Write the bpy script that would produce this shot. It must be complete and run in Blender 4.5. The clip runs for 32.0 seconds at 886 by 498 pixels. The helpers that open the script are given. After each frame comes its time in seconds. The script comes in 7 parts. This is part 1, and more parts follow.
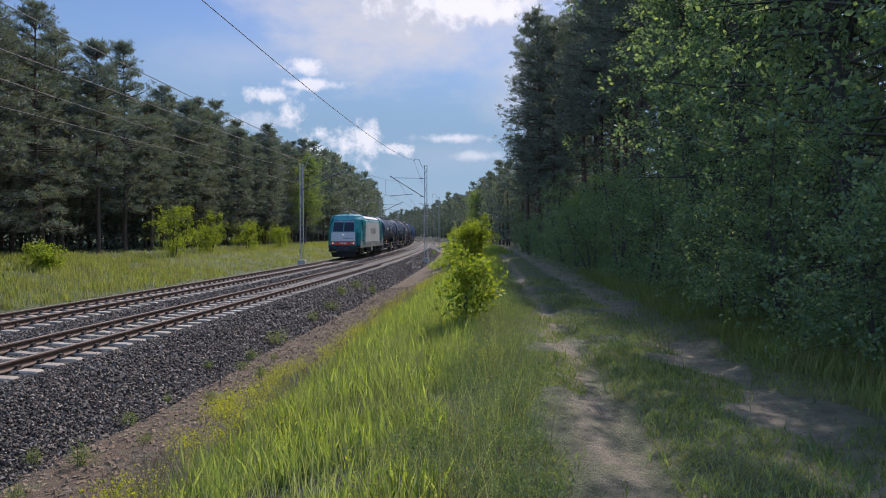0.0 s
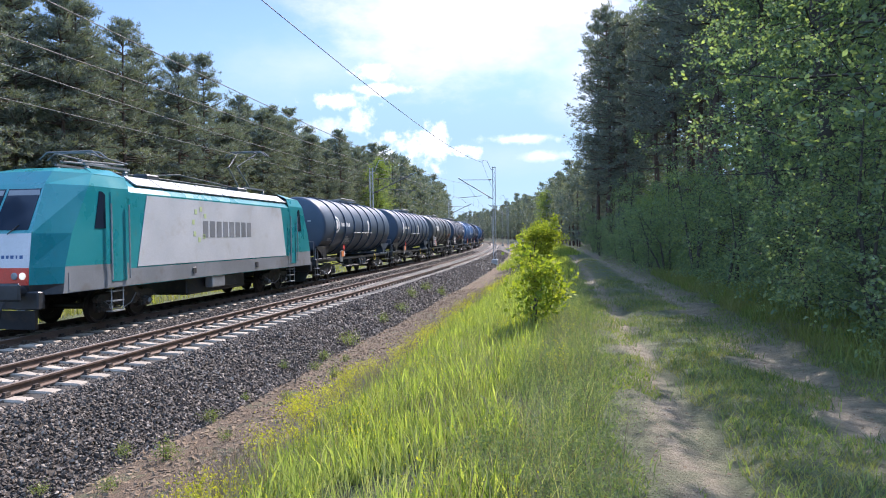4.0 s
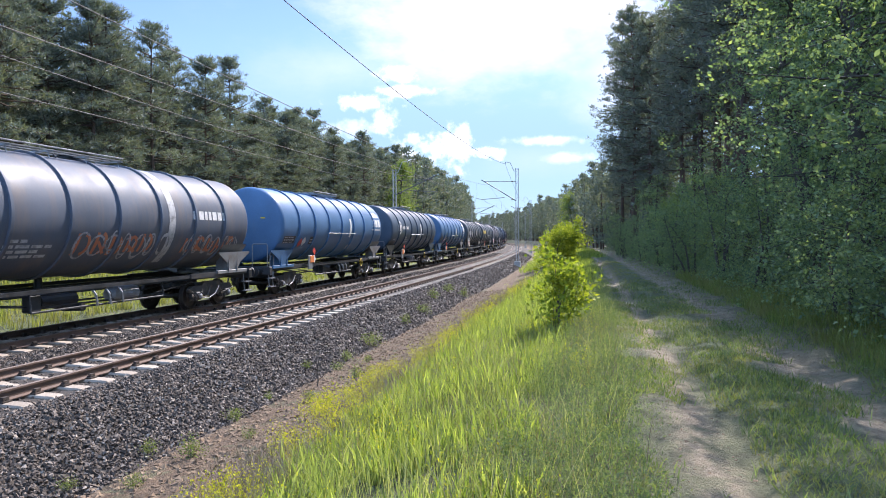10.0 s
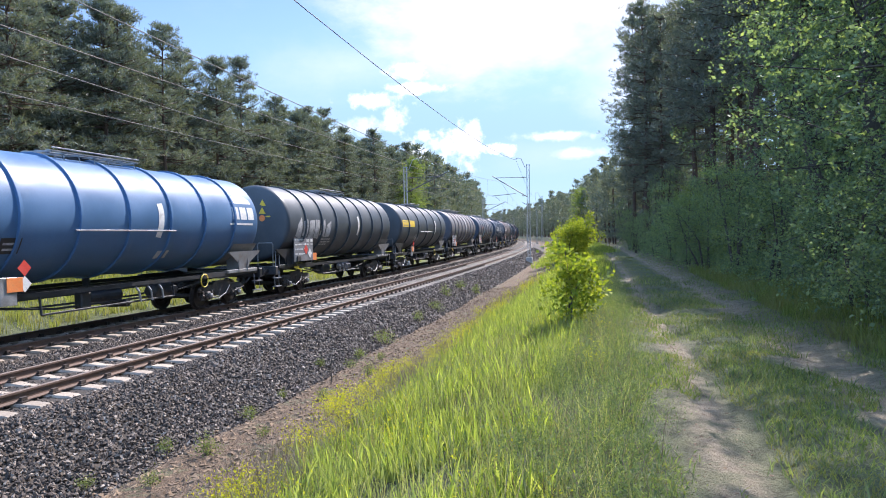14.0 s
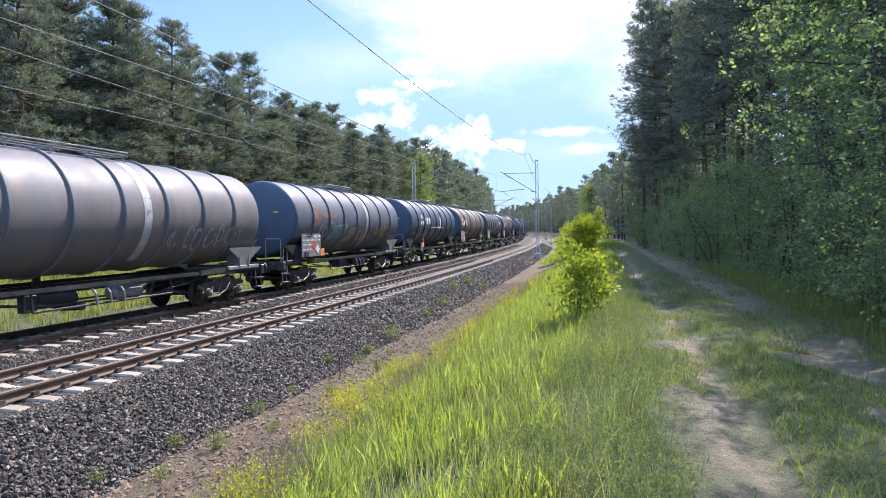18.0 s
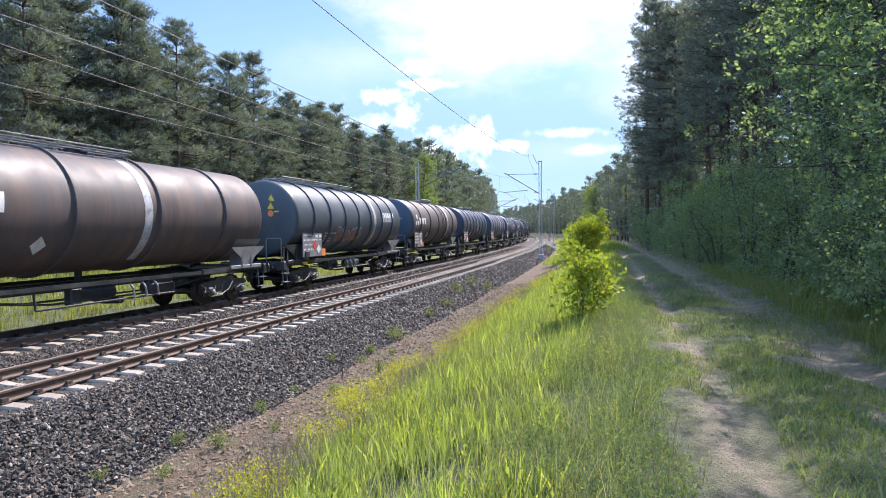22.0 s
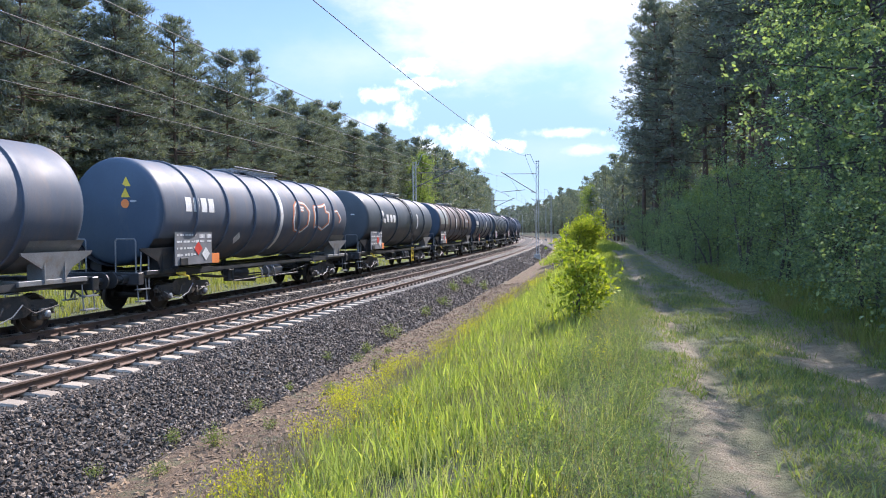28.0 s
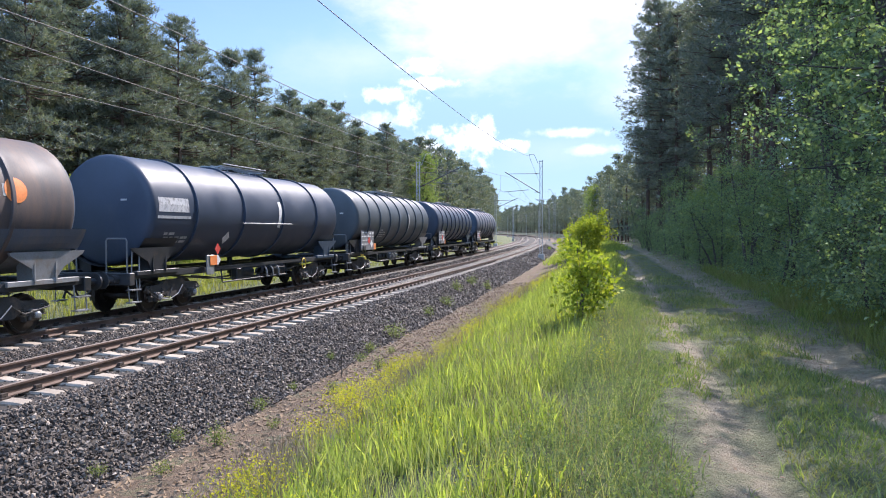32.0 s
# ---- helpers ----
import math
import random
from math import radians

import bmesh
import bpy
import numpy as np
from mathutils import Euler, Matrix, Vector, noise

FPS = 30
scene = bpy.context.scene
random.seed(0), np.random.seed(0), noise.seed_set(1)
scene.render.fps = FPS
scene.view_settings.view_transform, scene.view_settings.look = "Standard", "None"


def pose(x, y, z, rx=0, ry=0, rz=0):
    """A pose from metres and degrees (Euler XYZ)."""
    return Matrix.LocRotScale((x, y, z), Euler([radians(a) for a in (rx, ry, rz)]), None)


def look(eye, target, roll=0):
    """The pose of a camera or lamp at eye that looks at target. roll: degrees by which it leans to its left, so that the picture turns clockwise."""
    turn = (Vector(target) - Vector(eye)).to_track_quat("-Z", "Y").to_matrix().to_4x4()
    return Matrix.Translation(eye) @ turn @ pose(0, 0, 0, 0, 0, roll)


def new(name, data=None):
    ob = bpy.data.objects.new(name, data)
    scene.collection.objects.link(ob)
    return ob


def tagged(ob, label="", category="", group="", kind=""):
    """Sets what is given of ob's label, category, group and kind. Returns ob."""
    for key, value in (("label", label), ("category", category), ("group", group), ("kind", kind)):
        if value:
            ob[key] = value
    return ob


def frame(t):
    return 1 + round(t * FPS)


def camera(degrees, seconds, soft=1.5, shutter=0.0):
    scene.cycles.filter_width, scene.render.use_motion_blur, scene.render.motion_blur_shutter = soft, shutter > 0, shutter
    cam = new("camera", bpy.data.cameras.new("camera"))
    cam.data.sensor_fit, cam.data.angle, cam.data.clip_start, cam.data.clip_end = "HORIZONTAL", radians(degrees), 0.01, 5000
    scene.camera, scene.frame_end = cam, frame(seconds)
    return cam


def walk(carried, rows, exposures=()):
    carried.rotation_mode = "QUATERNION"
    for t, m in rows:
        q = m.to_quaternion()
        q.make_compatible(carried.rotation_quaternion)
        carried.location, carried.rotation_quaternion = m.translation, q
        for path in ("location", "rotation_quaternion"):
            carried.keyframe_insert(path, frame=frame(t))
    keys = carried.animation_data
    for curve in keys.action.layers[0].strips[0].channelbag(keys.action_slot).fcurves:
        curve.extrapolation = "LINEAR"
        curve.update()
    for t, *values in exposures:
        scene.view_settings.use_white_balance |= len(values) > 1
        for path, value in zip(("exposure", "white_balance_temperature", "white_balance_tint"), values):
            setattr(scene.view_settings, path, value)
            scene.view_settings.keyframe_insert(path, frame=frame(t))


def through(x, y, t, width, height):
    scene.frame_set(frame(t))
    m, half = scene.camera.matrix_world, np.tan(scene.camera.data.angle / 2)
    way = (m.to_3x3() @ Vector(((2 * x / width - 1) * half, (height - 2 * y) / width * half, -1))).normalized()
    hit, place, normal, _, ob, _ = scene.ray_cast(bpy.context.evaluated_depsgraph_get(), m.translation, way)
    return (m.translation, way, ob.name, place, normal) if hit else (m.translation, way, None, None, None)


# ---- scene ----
# The railway lies on a wide left-hand bend. A place is given by s (metres along the near track),
# u (metres to the right of its centre line) and z (metres above the rail heads).
RADIUS, OFFSET = 1388.9, 9.89
FAR_TRACK = -4.2
EYE = Vector((0.0, 0.0, 2.342))


def at(s, u, z=0.0):
    a = s / RADIUS
    return Vector((-OFFSET - RADIUS + (RADIUS + u) * math.cos(a), (RADIUS + u) * math.sin(a), z))


def turn(s):
    return math.degrees(s / RADIUS)


def spot(s, u, z=0.0, rz=0.0):
    p = at(s, u, z)
    return pose(p.x, p.y, p.z, 0, 0, turn(s) + rz)


# ---- camera ----
cam = camera(66.76, 32.0, soft=1.0)
# seconds, heading, tilt and lean in degrees of a camera held in the hand at one place
VIEW = [
    (0, -5.32, -1.26, -0.11), (0.5, -5.50, -1.29, -0.21), (1, -7.51, -1.21, -0.42), (1.5, -9.01, -1.19, -0.53),
    (2, -10.17, -1.16, -0.51), (2.5, -10.62, -1.15, -0.54), (3, -10.83, -1.15, -0.61), (3.5, -11.01, -1.12, -0.69),
    (5.5, -11.69, -0.91, -0.48), (6, -11.88, -0.90, -0.45), (6.5, -12.06, -0.89, -0.46), (7, -12.23, -0.89, -0.48),
    (7.5, -12.40, -0.89, -0.47), (8, -12.56, -0.89, -0.47), (8.5, -12.71, -0.90, -0.47), (9, -12.85, -0.91, -0.44),
    (9.5, -12.98, -0.91, -0.41), (10, -13.10, -0.92, -0.40), (10.5, -13.21, -0.93, -0.43), (11, -13.33, -0.95, -0.50),
    (11.5, -13.44, -0.97, -0.59), (12, -13.57, -1.00, -0.69), (12.5, -13.69, -1.04, -0.80), (13, -13.83, -1.07, -0.89),
    (13.5, -13.96, -1.11, -0.97), (14, -14.09, -1.17, -1.05), (14.5, -14.20, -1.24, -1.12), (16.5, -14.58, -1.38, -1.05),
    (17, -14.66, -1.41, -1.06), (17.5, -14.74, -1.46, -1.03), (18, -14.81, -1.52, -1.03), (18.5, -14.88, -1.58, -1.06),
    (19, -14.94, -1.63, -1.08), (19.5, -14.99, -1.65, -1.04), (20, -15.02, -1.63, -0.95), (20.5, -15.05, -1.59, -0.87),
    (21, -15.06, -1.54, -0.82), (21.5, -15.06, -1.51, -0.77), (22, -15.06, -1.47, -0.70), (22.5, -15.05, -1.44, -0.63),
    (23, -15.02, -1.44, -0.55), (23.5, -14.99, -1.44, -0.51), (24, -14.97, -1.43, -0.52), (24.5, -14.95, -1.42, -0.49),
    (25, -14.92, -1.43, -0.45), (25.5, -14.89, -1.43, -0.45), (27.5, -14.81, -1.52, -0.38), (28, -14.79, -1.55, -0.33),
    (28.5, -14.77, -1.59, -0.28), (29, -14.75, -1.62, -0.27), (29.5, -14.73, -1.64, -0.29), (30, -14.70, -1.69, -0.31),
    (30.5, -14.68, -1.72, -0.35), (31, -14.66, -1.73, -0.40), (31.5, -14.73, -1.68, -0.38), (32, -15.09, -1.56, -0.23),
]


def view(yaw, tilt, lean):
    y, p = radians(yaw), radians(tilt)
    way = Vector((math.sin(y) * math.cos(p), math.cos(y) * math.cos(p), math.sin(p)))
    return look(EYE, EYE + way, lean)


walk(cam, [(t, view(a, b, c)) for t, a, b, c in VIEW],
     exposures=[(0.0, 0.17, 6070, 20), (0.5, 0.2, 6070, 20), (1.0, 0.33, 6070, 20), (2.0, 0.82, 6070, 20), (3.0, 1.03, 6070, 20), (4.5, 1.06, 6070, 20), (6.0, 1.1, 6070, 20), (10.0, 1.12, 6070, 20), (20.0, 1.14, 6070, 20), (32.0, 1.12, 6070, 20)])

def noise_tex(n, l, coord, scale, detail=4.0, rough=0.55, stretch=None):
    t = n.new("ShaderNodeTexNoise")
    t.inputs["Scale"].default_value, t.inputs["Detail"].default_value, t.inputs["Roughness"].default_value = scale, detail, rough
    if stretch:
        mp = n.new("ShaderNodeMapping")
        mp.inputs["Scale"].default_value = stretch
        l.new(coord, mp.inputs["Vector"])
        coord = mp.outputs[0]
    l.new(coord, t.inputs["Vector"])
    return t.outputs["Fac"]


# ---- sky and sun ----
SUN_AZ, SUN_EL = 17.0, 45.0        # degrees to the right of the track's direction, and up
world = bpy.data.worlds.new("sky")
scene.world = world
world.use_nodes = True
wn, wl = world.node_tree.nodes, world.node_tree.links
wn.clear()
w_out = wn.new("ShaderNodeOutputWorld")
w_bg = wn.new("ShaderNodeBackground")
w_sky = wn.new("ShaderNodeTexSky")
w_sky.sky_type = "NISHITA"
w_sky.sun_disc = False
w_sky.sun_elevation = radians(SUN_EL)
w_sky.sun_rotation = radians(SUN_AZ)
w_sky.air_density, w_sky.dust_density, w_sky.ozone_density = 1.0, 0.2, 4.0
w_bg.inputs["Strength"].default_value = 0.095
wl.new(w_sky.outputs[0], w_bg.inputs["Color"])


def w_math(op, a, b=None, c=None):
    k = wn.new("ShaderNodeMath")
    k.operation = op
    for sock, v in zip(k.inputs, (a, b, c)):
        if isinstance(v, (int, float)):
            sock.default_value = v
        elif v is not None:
            wl.new(v, sock)
    return k.outputs[0]


# clouds: soft white veils round the sun and small bright heaps, by heading and height in the sky
w_dir = wn.new("ShaderNodeSeparateXYZ")
wl.new(wn.new("ShaderNodeTexCoord").outputs["Generated"], w_dir.inputs[0])
w_az = w_math("ARCTAN2", w_dir.outputs[0], w_dir.outputs[1])
w_el = w_math("ARCSINE", w_dir.outputs[2])
w_plane = wn.new("ShaderNodeCombineXYZ")
wl.new(w_az, w_plane.inputs[0])
wl.new(w_el, w_plane.inputs[1])
w_soft = noise_tex(wn, wl, w_plane.outputs[0], 5.0, 7.0, 0.6, (1.0, 2.0, 1.0))
w_curl = noise_tex(wn, wl, w_plane.outputs[0], 30.0, 9.0, 0.6)


def cloud(az, el, ra, re, rough, sharp, full, tex):
    """Mask of one cloud: its place and half-sizes in degrees, how ragged, how sharp and how dense."""
    dx = w_math("MULTIPLY", w_math("SUBTRACT", w_az, radians(az)), 1 / radians(ra))
    dy = w_math("MULTIPLY", w_math("SUBTRACT", w_el, radians(el)), 1 / radians(re))
    d = w_math("SQRT", w_math("ADD", w_math("MULTIPLY", dx, dx), w_math("MULTIPLY", dy, dy)))
    f = w_math("ADD", w_math("SUBTRACT", 1.0, d), w_math("MULTIPLY", w_math("SUBTRACT", tex, 0.5), rough))
    k = wn.new("ShaderNodeMapRange")
    k.interpolation_type = "SMOOTHSTEP"
    k.inputs["From Min"].default_value, k.inputs["From Max"].default_value, k.inputs["To Max"].default_value = -sharp * 0.35, sharp, full
    wl.new(f, k.inputs["Value"])
    return k.outputs[0]


def heap(masks):
    m = cloud(*masks[0])
    for k in masks[1:]:
        m = w_math("MAXIMUM", m, cloud(*k))
    return m


def over(below, mask, colour, strength):
    bg = wn.new("ShaderNodeBackground")
    bg.inputs["Color"].default_value, bg.inputs["Strength"].default_value = (*colour, 1), strength
    k = wn.new("ShaderNodeMixShader")
    wl.new(mask, k.inputs[0])
    wl.new(below, k.inputs[1])
    wl.new(bg.outputs[0], k.inputs[2])
    return k.outputs[0]


# unseen sky behind the eye, raised to an even light blue as fill light
w_fill = wn.new("ShaderNodeMapRange")
w_fill.interpolation_type = "SMOOTHSTEP"
w_fill.inputs["From Min"].default_value, w_fill.inputs["From Max"].default_value = 0.45, -0.5
wl.new(w_dir.outputs[1], w_fill.inputs["Value"])
w_all = over(w_bg.outputs[0], w_fill.outputs[0], (0.42, 0.67, 1.04), 1.2)
w_low = wn.new("ShaderNodeMapRange")          # clear light blue towards the horizon
w_low.interpolation_type = "SMOOTHSTEP"
w_low.inputs["From Min"].default_value, w_low.inputs["From Max"].default_value, w_low.inputs["To Max"].default_value = radians(19), radians(8), 0.85
wl.new(w_el, w_low.inputs["Value"])
w_all = over(w_all, w_low.outputs[0], (0.50, 0.78, 1.0), 0.46)
w_veil = heap([(-7, 18.5, 15, 6.5, 2.6, 0.9, 0.95, w_soft), (6, 36, 26, 16, 2.0, 1.2, 0.95, w_soft), (2.0, 13.0, 5, 4.0, 2.2, 1.2, 0.75, w_soft), (-4, 6.5, 7, 1.6, 2.6, 1.6, 0.25, w_soft), (-22, 14.0, 7, 2.4, 2.6, 1.4, 0.4, w_soft), (-38, 26, 16, 6, 3.0, 1.5, 0.35, w_soft)])
w_all = over(w_all, w_veil, (0.97, 0.99, 1.0), 0.60)
w_heap = heap([(-19.8, 11.4, 2.2, 0.7, 4.5, 0.9, 0.8, w_curl), (-18.0, 9.8, 0.9, 1.8, 4.5, 0.9, 0.8, w_curl), (-20.5, 9.2, 2.4, 0.8, 4.0, 0.9, 0.4, w_curl), (-14.0, 7.6, 1.3, 1.5, 5.0, 0.95, 0.85, w_curl), (-11.6, 7.6, 1.0, 2.2, 5.0, 0.95, 0.85, w_curl), (-16.6, 6.6, 2.6, 0.8, 5.5, 1.0, 0.75, w_curl), (-9.6, 7.2, 1.5, 0.5, 4.5, 0.6, 0.7, w_curl),
               (-16.2, 12.3, 2.4, 0.45, 3.2, 0.8, 0.8, w_curl), (-16.8, 13.7, 1.8, 0.6, 3.6, 0.8, 0.85, w_curl), (-3.1, 18.6, 7.0, 1.5, 3.2, 0.7, 1.0, w_curl), (-4.6, 8.1, 3.4, 0.4, 3.0, 1.0, 0.7, w_curl), (-2.5, 6.6, 2.2, 0.4, 3.0, 1.1, 0.5, w_curl)])
w_all = over(w_all, w_heap, (1.0, 0.995, 0.98), 0.85)
wl.new(w_all, w_out.inputs["Surface"])

sun_data = bpy.data.lights.new("sun", "SUN")
sun_data.energy, sun_data.angle, sun_data.color = 5.2, radians(0.55), (1.0, 0.93, 0.82)
sun = new("sun", sun_data)
sun_way = Vector((math.sin(radians(SUN_AZ)) * math.cos(radians(SUN_EL)), math.cos(radians(SUN_AZ)) * math.cos(radians(SUN_EL)), math.sin(radians(SUN_EL))))
sun.matrix_world = look(sun_way * 60, (0, 0, 0))


# ---- materials ----
def nodes_of(name):
    m = bpy.data.materials.new(name)
    m.use_nodes = True
    n, l = m.node_tree.nodes, m.node_tree.links
    return m, n, l, n["Principled BSDF"]


def ramp(n, l, fac, *stops):
    r = n.new("ShaderNodeValToRGB")
    e = r.color_ramp.elements
    while len(e) < len(stops):
        e.new(0.5)
    for k, (p, c) in zip(e, stops):
        k.position, k.color = p, (*c, 1) if len(c) == 3 else c
    l.new(fac, r.inputs[0])
    return r.outputs[0]


def grey(v):
    return (v, v, v)


def mix(n, l, fac, a, b, how="MIX"):
    m = n.new("ShaderNodeMix")
    m.data_type, m.blend_type = "RGBA", how
    for sock, v in ((m.inputs["Factor"], fac), (m.inputs["A"], a), (m.inputs["B"], b)):
        if isinstance(v, (int, float)):
            sock.default_value = v
        elif isinstance(v, tuple):
            sock.default_value = (*v, 1)
        else:
            l.new(v, sock)
    return m.outputs["Result"]


def bumped(n, l, bsdf, height, strength, dist=0.02):
    b = n.new("ShaderNodeBump")
    b.inputs["Strength"].default_value, b.inputs["Distance"].default_value = strength, dist
    l.new(height, b.inputs["Height"])
    l.new(b.outputs[0], bsdf.inputs["Normal"])


def stuff(name, c1, c2, rough=0.6, metal=0.0, scale=3.0, fine=40.0, bump=0.15, dirt=None, dirt_at=0.6, stretch=None, vary=0.0, coat=0.0, spread=0.12):
    """A material of two mixed tones, fine grain, and dirt in patches or streaks."""
    m, n, l, bsdf = nodes_of(name)
    tc = n.new("ShaderNodeTexCoord").outputs["Object"]
    big = noise_tex(n, l, tc, scale, 5.0)
    col = mix(n, l, ramp(n, l, big, (0.35, grey(0.0)), (0.68, grey(1.0))), c1, c2)
    small = noise_tex(n, l, tc, fine, 3.0)
    col = mix(n, l, 0.35, col, ramp(n, l, small, (0.3, grey(0.35)), (0.7, grey(1.0))), "MULTIPLY")
    if dirt:
        d = noise_tex(n, l, tc, scale * 1.7, 6.0, 0.65, stretch)
        col = mix(n, l, ramp(n, l, d, (dirt_at - 0.06, grey(0.0)), (dirt_at + spread, grey(0.85))), col, dirt)
    if vary:
        inf = n.new("ShaderNodeObjectInfo").outputs["Random"]
        col = mix(n, l, 1.0, col, ramp(n, l, inf, (0.0, grey(1.0 - vary)), (1.0, grey(1.0))), "MULTIPLY")
    l.new(col, bsdf.inputs["Base Color"])
    rr = ramp(n, l, big, (0.3, grey(max(0.05, rough - 0.1))), (0.7, grey(min(1.0, rough + 0.12))))
    l.new(rr, bsdf.inputs["Roughness"])
    bsdf.inputs["Metallic"].default_value = metal
    bsdf.inputs["Coat Weight"].default_value = coat
    if bump:
        bumped(n, l, bsdf, small, bump)
    return m


def leaf_mat(name, c1, c2, c3, through=0.45, rough=0.65, other=None):
    """Leaves and needles: three greens by island, light coming through."""
    m, n, l, bsdf = nodes_of(name)
    g = n.new("ShaderNodeNewGeometry")
    tc = n.new("ShaderNodeTexCoord").outputs["Object"]
    col = ramp(n, l, g.outputs["Random Per Island"], (0.0, c1), (0.55, c2), (1.0, c3))
    big = noise_tex(n, l, tc, 0.7, 3.0)
    if other:
        col = mix(n, l, ramp(n, l, noise_tex(n, l, tc, 1.3, 5.0, 0.65), (0.44, grey(0.0)), (0.6, grey(0.9))), col, other)
    col = mix(n, l, 0.6, col, ramp(n, l, big, (0.3, grey(0.6)), (0.7, grey(1.0))), "MULTIPLY")
    l.new(col, bsdf.inputs["Base Color"])
    bsdf.inputs["Roughness"].default_value = rough
    bsdf.inputs["Specular IOR Level"].default_value = 0.2
    tr = n.new("ShaderNodeBsdfTranslucent")
    l.new(mix(n, l, 1.0, col, (0.95, 1.0, 0.4), "MULTIPLY"), tr.inputs["Color"])
    ms = n.new("ShaderNodeMixShader")
    ms.inputs[0].default_value = through
    l.new(bsdf.outputs[0], ms.inputs[1])
    l.new(tr.outputs[0], ms.inputs[2])
    l.new(ms.outputs[0], n["Material Output"].inputs["Surface"])
    return m


# bed darker than its loose stones: shade between stones is in this colour
M_BALLAST = stuff("ballast_stone", (0.018, 0.014, 0.011), (0.042, 0.034, 0.027), 0.9, scale=1.2, fine=14, bump=1.0, dirt=(0.075, 0.053, 0.037), dirt_at=0.62)
M_RAIL = stuff("rusty_rail", (0.095, 0.058, 0.041), (0.15, 0.095, 0.069), 0.75, 0.0, scale=3, fine=60, bump=0.15)
M_RAILTOP = stuff("worn_rail_head", (0.125, 0.087, 0.068), (0.175, 0.128, 0.102), 0.7, 0.0, scale=6, fine=80, bump=0.05)
M_SLEEPER = stuff("concrete_sleeper", (0.33, 0.27, 0.21), (0.43, 0.36, 0.285), 0.85, scale=3, fine=50, bump=0.3, dirt=(0.2, 0.14, 0.09), dirt_at=0.62, vary=0.3)
M_CLIP = stuff("rusty_clip", (0.045, 0.033, 0.026), (0.085, 0.06, 0.045), 0.75, 0.2, bump=0.2)
M_STEEL = stuff("dull_black_steel", (0.02, 0.023, 0.027), (0.045, 0.048, 0.053), 0.5, 0.2, scale=2, fine=50, dirt=(0.07, 0.055, 0.042), dirt_at=0.6)
M_BOGIE = stuff("brake_dust_steel", (0.034, 0.033, 0.034), (0.075, 0.07, 0.065), 0.6, 0.2, scale=3, fine=60, dirt=(0.13, 0.1, 0.075), dirt_at=0.56)
M_WHEEL = stuff("wheel_steel", (0.035, 0.03, 0.028), (0.07, 0.058, 0.05), 0.5, 0.6, scale=3, fine=60)
M_GALV = stuff("galvanised_steel", (0.26, 0.275, 0.29), (0.38, 0.395, 0.41), 0.45, 0.6, scale=3, fine=60, dirt=(0.2, 0.17, 0.14), dirt_at=0.66)
M_MAST = stuff("painted_mast_steel", (0.30, 0.32, 0.34), (0.40, 0.42, 0.43), 0.55, 0.3, scale=2, fine=30, dirt=(0.22, 0.16, 0.11), dirt_at=0.68)
M_WIRE = stuff("copper_wire", (0.15, 0.14, 0.125), (0.22, 0.2, 0.18), 0.8, 0.0, bump=0)
M_INSUL = stuff("brown_porcelain", (0.10, 0.05, 0.03), (0.16, 0.08, 0.05), 0.25, bump=0)
M_CONC = stuff("grey_concrete", (0.36, 0.35, 0.33), (0.48, 0.47, 0.44), 0.85, scale=2, fine=30, bump=0.3)
M_BARK = stuff("pine_bark", (0.07, 0.05, 0.038), (0.15, 0.10, 0.07), 0.9, scale=2.5, fine=14, bump=0.9, dirt=(0.22, 0.12, 0.065), dirt_at=0.6, stretch=(1, 1, 0.25), vary=0.3)
M_TWIG = stuff("grey_bark", (0.05, 0.042, 0.033), (0.10, 0.085, 0.066), 0.9, scale=3, fine=20, bump=0.6)
# needles lightened and blued: haze over the woods is put into the colour
M_PINE = leaf_mat("pine_needles", (0.12, 0.145, 0.14), (0.19, 0.215, 0.185), (0.29, 0.30, 0.225), 0.32, 0.6)
M_LEAF = leaf_mat("broad_leaves", (0.15, 0.225, 0.15), (0.24, 0.325, 0.195), (0.38, 0.45, 0.21), 0.56)
M_LEAF_LIGHT = leaf_mat("birch_leaves", (0.17, 0.24, 0.09), (0.25, 0.32, 0.11), (0.36, 0.41, 0.14), 0.5)
M_LEAF_YOUNG = leaf_mat("young_leaves", (0.17, 0.24, 0.028), (0.30, 0.36, 0.04), (0.48, 0.50, 0.07), 0.55)
M_GRASS = leaf_mat("verge_grass", (0.085, 0.135, 0.035), (0.31, 0.40, 0.08), (0.60, 0.64, 0.19), 0.62, other=(0.27, 0.32, 0.13))
M_MEADOW = leaf_mat("meadow_grass", (0.16, 0.20, 0.05), (0.29, 0.33, 0.08), (0.50, 0.49, 0.18), 0.52, other=(0.33, 0.31, 0.14))
M_SPURGE = leaf_mat("yellow_green_spurge", (0.30, 0.33, 0.03), (0.50, 0.49, 0.04), (0.72, 0.64, 0.06), 0.55)
M_STEM = leaf_mat("dead_stems", (0.12, 0.095, 0.075), (0.19, 0.155, 0.125), (0.30, 0.26, 0.22), 0.2)
M_HERB = leaf_mat("grey_green_herbs", (0.09, 0.135, 0.065), (0.17, 0.225, 0.10), (0.30, 0.35, 0.15), 0.5)
M_GRASS_FINE = leaf_mat("grass_stems", (0.16, 0.20, 0.08), (0.32, 0.35, 0.14), (0.52, 0.50, 0.25), 0.5)
M_STRAW = leaf_mat("dry_grass", (0.22, 0.19, 0.09), (0.30, 0.26, 0.13), (0.38, 0.33, 0.18), 0.35)
